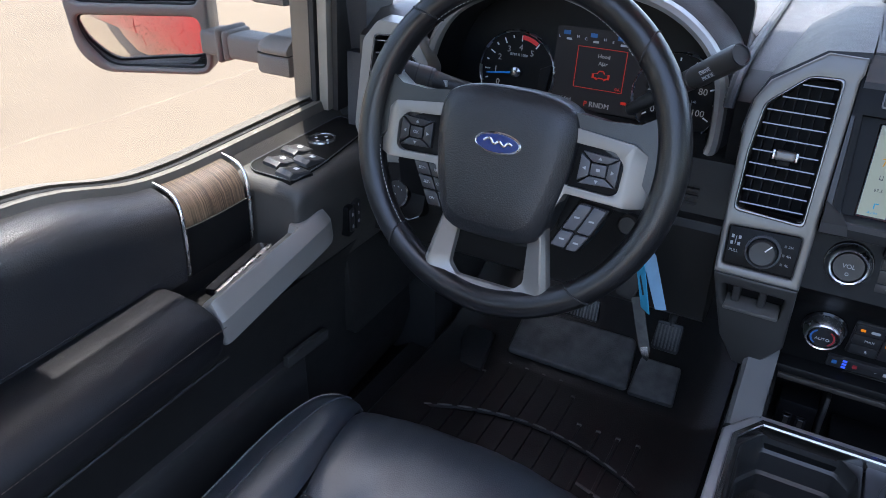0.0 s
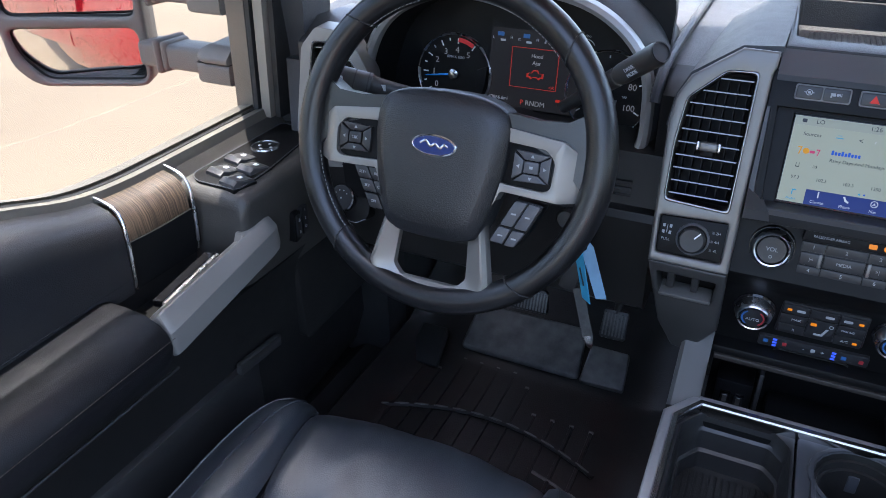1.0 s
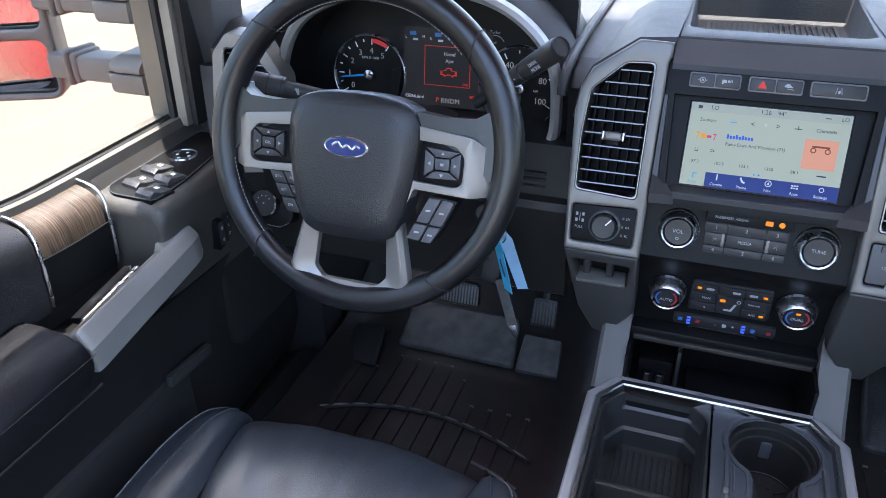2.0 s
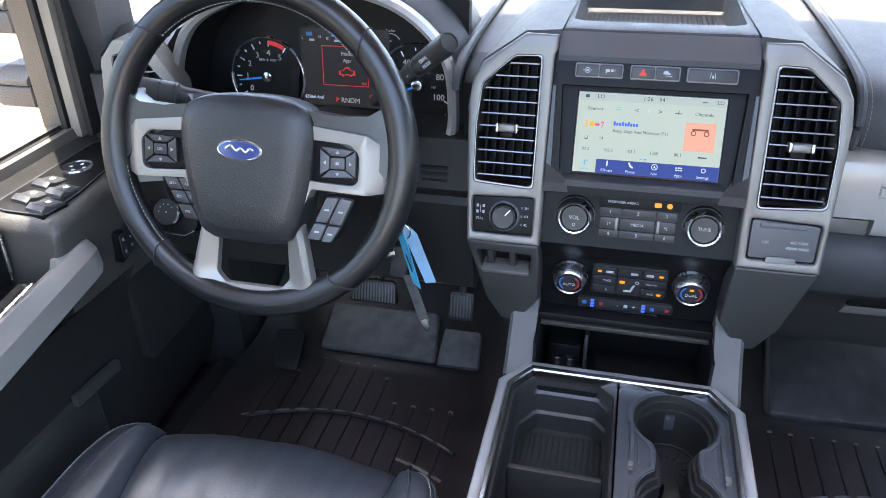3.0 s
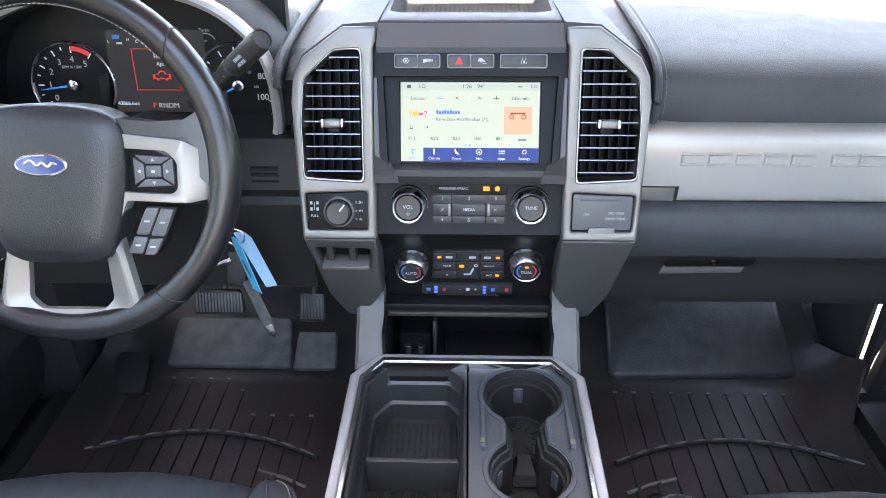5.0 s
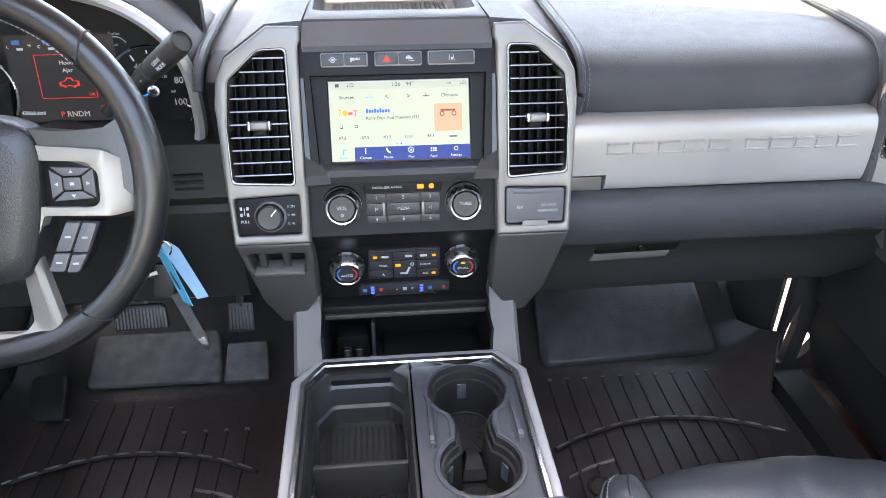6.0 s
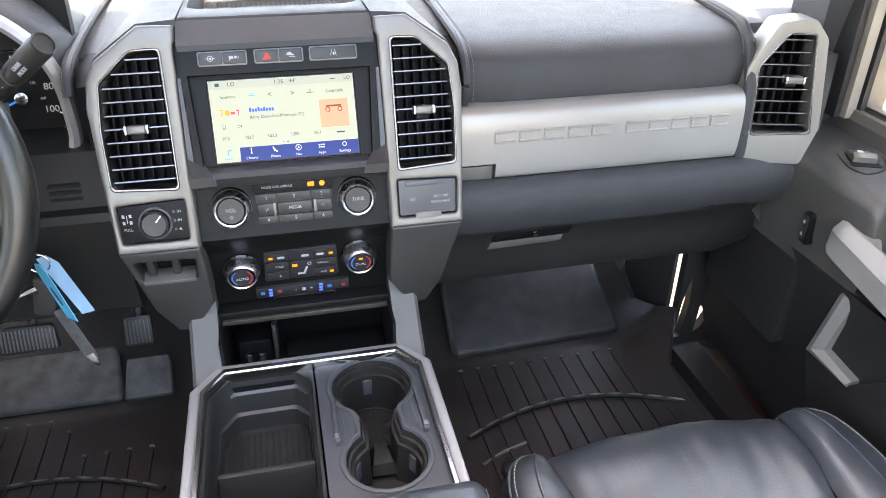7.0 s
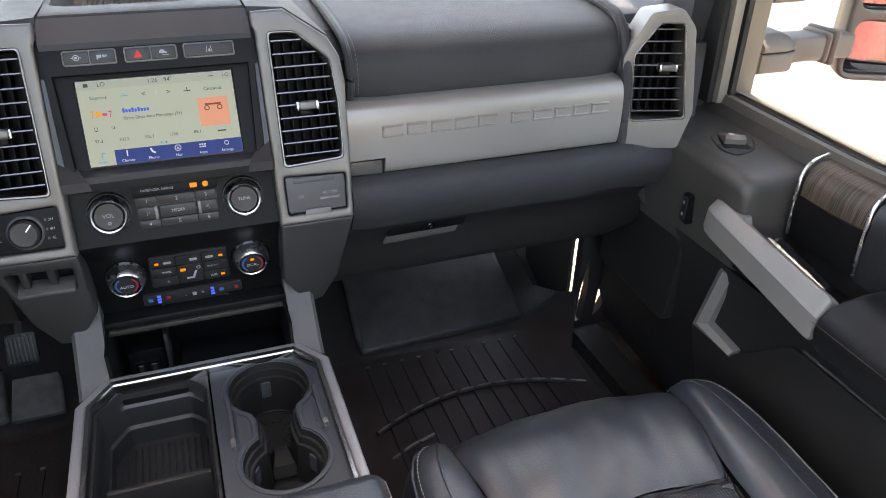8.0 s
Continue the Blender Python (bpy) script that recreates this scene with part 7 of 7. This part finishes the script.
    part("end_button", lathe([(0.0124, -0.002), (0.0122, 0.002), (0.0110, 0.002), (0.0107, 0.0005), (0.0, 0.0005)], E, 28), BTN_DARK, gr)
    side = (Vector((0, -0.09, 1.31)) - p1)
    nrm = (side - d * side.dot(d)).normalized()
    B = Matrix.Translation(p0.lerp(p1, 0.80) + nrm * 0.0139)
    R = Matrix((d, nrm.cross(d), nrm)).transposed().to_4x4()
    words("DRIVE", 0.0065, shift(B @ R, 0, 0.003), PALE, gr)
    words("MODE", 0.0065, shift(B @ R, 0, -0.004), PALE, gr)
    for f, t in ((0.40, "+"), (0.57, "-")):
        words(t, 0.009, Matrix.Translation(p0.lerp(p1, f) + nrm * 0.0128) @ R, WHITE, gr)

    # key with paper tags
    k = thing("ignition_key", "ignition key with black head hanging with tags", "key", (-0.318, 0.745, 0.80))
    part("key_head", box((-0.013, -0.005, -0.030), (0.013, 0.005, 0.022), 0.004, Matrix.Translation((-0.312, 0.742, 0.795)) @ Matrix.Rotation(radians(12), 4, "Y")), HARD, k)
    part("ring", tube([(-0.306 + 0.012 * math.cos(a), 0.735, 0.842 + 0.012 * math.sin(a)) for a in np.linspace(0, 2 * math.pi, 20, endpoint=False)], 0.0011, 6, closed=True), STEEL, k, "steel split ring")
    part("chain", tube([(-0.306, 0.735, 0.853), (-0.308, 0.745, 0.866), (-0.316, 0.765, 0.872)], 0.0012, 6), STEEL, k)
    part("small_key", tube([(-0.318, 0.738, 0.806), (-0.330, 0.735, 0.803), (-0.338, 0.733, 0.800)], [0.005, 0.004, 0.002], 6), STEEL, k)
    tg = thing("paper_tag", "bright blue paper tag hanging from the key ring", "tag", (-0.297, 0.73, 0.84))
    Q = Matrix.Translation((-0.305, 0.728, 0.842)) @ Matrix.Rotation(radians(-14), 4, "Y") @ Matrix.Rotation(radians(-38), 4, "Z") @ Matrix.Rotation(radians(90), 4, "X")
    part("tag", plate([(-0.004, 0.004), (0.004, 0.004), (0.009, -0.008), (0.0075, -0.085), (-0.009, -0.080), (-0.009, -0.008)], Q, -0.0006, 0.0006), TAGBLUE, tg)
    part("scribble_bar", plate([(-0.004, -0.034), (-0.001, -0.030), (0.0015, -0.058), (-0.002, -0.060)], Q, 0.0004, 0.0009), HARD, tg)
    tg2 = thing("paper_tag", "pale blue paper tag behind the bright blue one", "tag", (-0.29, 0.735, 0.84))
    Q = Matrix.Translation((-0.303, 0.735, 0.846)) @ Matrix.Rotation(radians(-21), 4, "Y") @ Matrix.Rotation(radians(35), 4, "Z") @ Matrix.Rotation(radians(90), 4, "X")
    part("tag", plate([(-0.003, 0.004), (0.008, 0.002), (0.014, -0.014), (0.011, -0.092), (-0.003, -0.086)], Q, -0.0006, 0.0006), TAGPALE, tg2)
    tg3 = thing("plastic_strip", "clear plastic strip hanging below the key tags", "strip", (-0.285, 0.73, 0.72))
    Q = Matrix.Translation((-0.297, 0.735, 0.765)) @ Matrix.Rotation(radians(-15), 4, "Y") @ Matrix.Rotation(radians(90), 4, "X")
    part("strip", plate(rounded([(-0.008, 0.01), (0.007, 0.01), (0.008, -0.07), (0.004, -0.086), (-0.003, -0.082), (-0.007, -0.07)], 0.003), Q, -0.0008, 0.0008), PLASTIC, tg3)
    part("metal_tip", plate(rounded([(-0.0055, -0.066), (0.0055, -0.064), (0.0062, -0.078), (0.0025, -0.088), (-0.003, -0.083)], 0.002), Q, 0.0009, 0.0022, bevel=0.0005), STEEL, tg3, "crumpled metal tip")


PLASTIC = mat("smoky_plastic_strip", (0.055, 0.055, 0.052), 0.2, vary=0.3, blotch=0.01)


# ---- footwells ----
def build_floor_things():
    for s in (-1, 1):
        who = "driver" if s < 0 else "passenger"
        m = thing("floor_mat", "black ribbed rubber floor mat in the %s footwell" % who, "floor mat", (s * 0.46, 0.8, 0.325), "floor mats")
        cx = s * 0.465
        rows = []
        prof = [(0.50, 0.352), (0.52, 0.336), (0.80, 0.334), (1.00, 0.336), (1.05, 0.344), (1.11, 0.372), (1.20, 0.425), (1.28, 0.49)]
        pv = [(v.y, v.z) for v in spline([Vector((0, *p)) for p in prof], 7)]
        # on the passenger side the outer edge climbs into a tall corner wall
        reach = lambda y: float(np.interp(y, (0.5, 0.83, 0.92, 0.95, 0.985, 1.03, 1.058, 1.10, 1.28), (0.240, 0.236, 0.240, 0.255, 0.275, 0.300, 0.279, 0.235, 0.225)))
        climb = lambda y: float(np.interp(y, (0.5, 0.83, 0.92, 0.95, 0.985, 1.03, 1.058, 1.10, 1.28), (0.010, 0.010, 0.016, 0.024, 0.038, 0.078, 0.054, 0.036, 0.02)))
        for y, z in pv:
            row = []
            for i in range(25):
                u = -1 + i / 12
                if s > 0 and u > 0:
                    row.append((cx + reach(y) * u, y, z + climb(y) * max(0.0, (u - 0.52) / 0.48) ** 2.2))
                    continue
                edge = 0.018 * max(0.0, abs(u) - 0.86) / 0.14 + (0.05 * max(0.0, (u * s - 0.74) / 0.26) ** 1.6)
                row.append((cx + (0.262 if u * s > 0 else 0.292) * u, y, z + edge))
            rows.append(row)
        sheet = part("sheet", loft(rows, closed=False, thick=0.006), RUBBER, m)
        if s > 0:
            lip = [Vector(row[-1]) + Vector((0.001, 0, 0.001)) for row in rows if 0.90 < row[-1][1] < 1.11]
            part("turned_edge", tube(lip, 0.0028, 6), RUBBER, m)
        # long ribs that end in small heads, a curved ridge across them
        if s < 0:
            heads = [(-0.703 + 0.0374 * i, 0.985 if i < 3 else (1.034 if i < 7 else (1.0 if i < 8 else 0.932))) for i in range(12)]
        else:
            heads = [(0.292 + 0.0362 * i, 1.011) for i in range(11)]
        for x, y1 in heads:
            part("rib", loft([[(x + k * w, y, z) for k, z in ((-1, 0.335), (-0.55, 0.3435), (0.55, 0.3435), (1, 0.335))] for y, w in ((0.52, 0.0052), (y1 - 0.004, 0.0052), (y1, 0.0042))]), RUBBER, sheet)
            part("rib_head", box((x - 0.0045, y1 - 0.001, 0.336), (x + 0.0045, y1 + 0.004, 0.3455), 0.0015), PALE_RUBBER, sheet)
        arc = [(s * 0.479 + u * 0.218, 0.887 - 0.060 * u * u, 0.3445) for u in np.linspace(-1, 1, 25)]
        part("ridge", tube(arc, 0.0045, 6), RIDGE, sheet)
        for k in range(1, 24, 2):
            a, b = Vector(arc[k - 1]), Vector(arc[k + 1])
            part("ridge_top", tube([p + Vector((0, -0.001, 0.0044)) for p in (a.lerp(b, 0.05), a.lerp(b, 0.4), a.lerp(b, 0.78))], [0.0014, 0.0023, 0.0014], 5), PALE_RUBBER, sheet)
        part("short_ridge", tube([(cx - s * 0.195, 0.765, 0.340), (cx - s * 0.15, 0.785, 0.341), (cx - s * 0.105, 0.798, 0.341)], 0.0032, 6), PALE_RUBBER, sheet)
        part("anchor_ring", lathe([(0.024, 0.0), (0.024, 0.012), (0.019, 0.014), (0.016, 0.010), (0.0, 0.010)], Matrix.Translation((cx - s * 0.145, 0.74, 0.334)), 24), RUBBER, m)
        # raised heel block on the toe board
        T = Matrix.Translation((0, 1.061 if s < 0 else 1.056, 0.345)) @ Matrix.Rotation(radians(32), 4, "X")
        if s < 0:
            part("toe_block", plate(rounded([(-0.612, 0.0), (-0.606, 0.110), (-0.366, 0.112), (-0.352, 0.0)], 0.014), T, -0.006, 0.020, bevel=0.017, seg=5), TOE_LIT, m)
            part("toe_block", plate(rounded([(-0.350, -0.004), (-0.346, 0.078), (-0.268, 0.078), (-0.262, -0.002)], 0.006), T, -0.004, 0.023, bevel=0.007, seg=4), TOE_LIT, m)
            T2 = Matrix.Translation((0, 0.985, 0.338)) @ Matrix.Rotation(radians(30), 4, "X")
            part("toe_block", plate(rounded([(-0.708, 0.0), (-0.700, 0.09), (-0.64, 0.09), (-0.632, 0.0)], 0.008), T2, 0.0, 0.014, bevel=0.005, seg=3), RUBBER, m)
        else:
            part("toe_block", plate(rounded([(0.284, -0.010), (0.292, 0.24), (0.640, 0.24), (0.662, 0.002)], 0.022, 5), T, -0.020, 0.018, bevel=0.018, seg=5), TOE_SHADED, m)
        # side kick panel
        kp = thing("kick_panel", "black plastic kick panel beside the %s footwell" % who, "kick panel", (s * 0.76, 1.0, 0.33), "kick panels")
        part("panel", loft([[(s * 0.728, 1.20, z), (s * (0.742 + 0.008 * t), 1.12, z), (s * 0.760, 1.056, z), (s * 0.768, 1.056, z), (s * 0.768, 1.12, z), (s * 0.76, 1.20, z)] for z, t in ((0.325, 0), (0.40, 0.4), (0.445, 0.6), (0.62, 1.0), (0.75, 1.0))]), HARD, kp)
        part("sill", loft([[(s * 0.735, y, 0.325), (s * 0.742, y, 0.352), (s * 0.80, y, 0.356), (s * 0.84, y, 0.328), (s * 0.965, y, 0.322), (s * 0.965, y, 0.29), (s * 0.735, y, 0.29)] for y in (0.3, 0.98)]), CARD, kp)
    hole_a = [(0.768, 0.345), (0.772, 0.43), (0.785, 0.50), (0.790, 0.43), (0.782, 0.345)]
    hole_b = [(0.812, 0.352), (0.818, 0.42), (0.842, 0.395), (0.828, 0.365)]
    base = plate([(0.764, 0.30), (0.764, 0.90), (0.95, 0.90), (0.95, 0.30)], face(1.04, 0.0, 0.0), 0.0, 0.02, holes=(hole_a, hole_b))
    tagged(part("pillar_base", base, HARD), "black plastic base of the passenger side pillar with bright gaps", "pillar", "", "structure")
    tagged(part("pillar_base", box((-0.95, 0.985, 0.28), (-0.745, 1.06, 0.90)), HARD), "black plastic base of the driver side pillar", "pillar", "", "structure")
    # pedals
    b = thing("brake_pedal", "wide ribbed brake pedal", "pedal", (-0.46, 1.02, 0.53))
    P = face(1.03, 0.535, 0.35)
    pl = part("pad", plate(rounded([(-0.515, -0.024), (-0.505, 0.024), (-0.425, 0.024), (-0.418, -0.022)], 0.008), P, -0.008, 0.004, bevel=0.003), RUBBER, b)
    for i in range(15):
        x = -0.508 + i * 0.006
        part("rib", box((x, -0.018, 0.003), (x + 0.0026, 0.019, 0.0062), 0, P), PALE_RUBBER, pl)
    part("arm", tube([(-0.46, 1.04, 0.54), (-0.46, 1.10, 0.62), (-0.46, 1.12, 0.80)], 0.008, 8), HARD, b)
    a = thing("accelerator_pedal", "narrow ribbed accelerator pedal", "pedal", (-0.295, 1.04, 0.51))
    P = face(1.05, 0.512, 0.4)
    pl = part("pad", plate(rounded([(-0.321, -0.028), (-0.318, 0.028), (-0.272, 0.028), (-0.272, -0.028)], 0.006), P, -0.006, 0.004, bevel=0.002), RUBBER, a)
    for i in range(7):
        x = -0.316 + i * 0.0062
        part("rib", box((x, -0.022, 0.003), (x + 0.0028, 0.022, 0.006), 0, P), TREAD, pl)
    part("arm", tube([(-0.295, 1.06, 0.53), (-0.295, 1.11, 0.62), (-0.295, 1.12, 0.80)], 0.008, 8), HARD, a)


TREAD = mat("dull_pedal_rubber", (0.075, 0.070, 0.064), 0.5, vary=0.2, blotch=0.02)
# one block rubber in two tones: passenger shade, driver light, both by colour
TOE_SHADED = mat("shaded_rubber_block", (0.030, 0.030, 0.0285), 0.44, grain=0.7, size=0.0025, vary=0.45, blotch=0.035)
TOE_LIT = mat("lit_rubber_block", (0.090, 0.090, 0.085), 0.46, grain=0.7, size=0.0025, vary=0.4, blotch=0.03)
RIDGE = mat("shiny_rubber_ridge", (0.016, 0.0155, 0.015), 0.4, vary=0.2, blotch=0.03)
PALE_RUBBER = mat("pale_rubber", (0.15, 0.145, 0.136), 0.45, vary=0.25, blotch=0.02, grain=0.3, size=0.002)

build_console()
build_wheel()
build_floor_things()
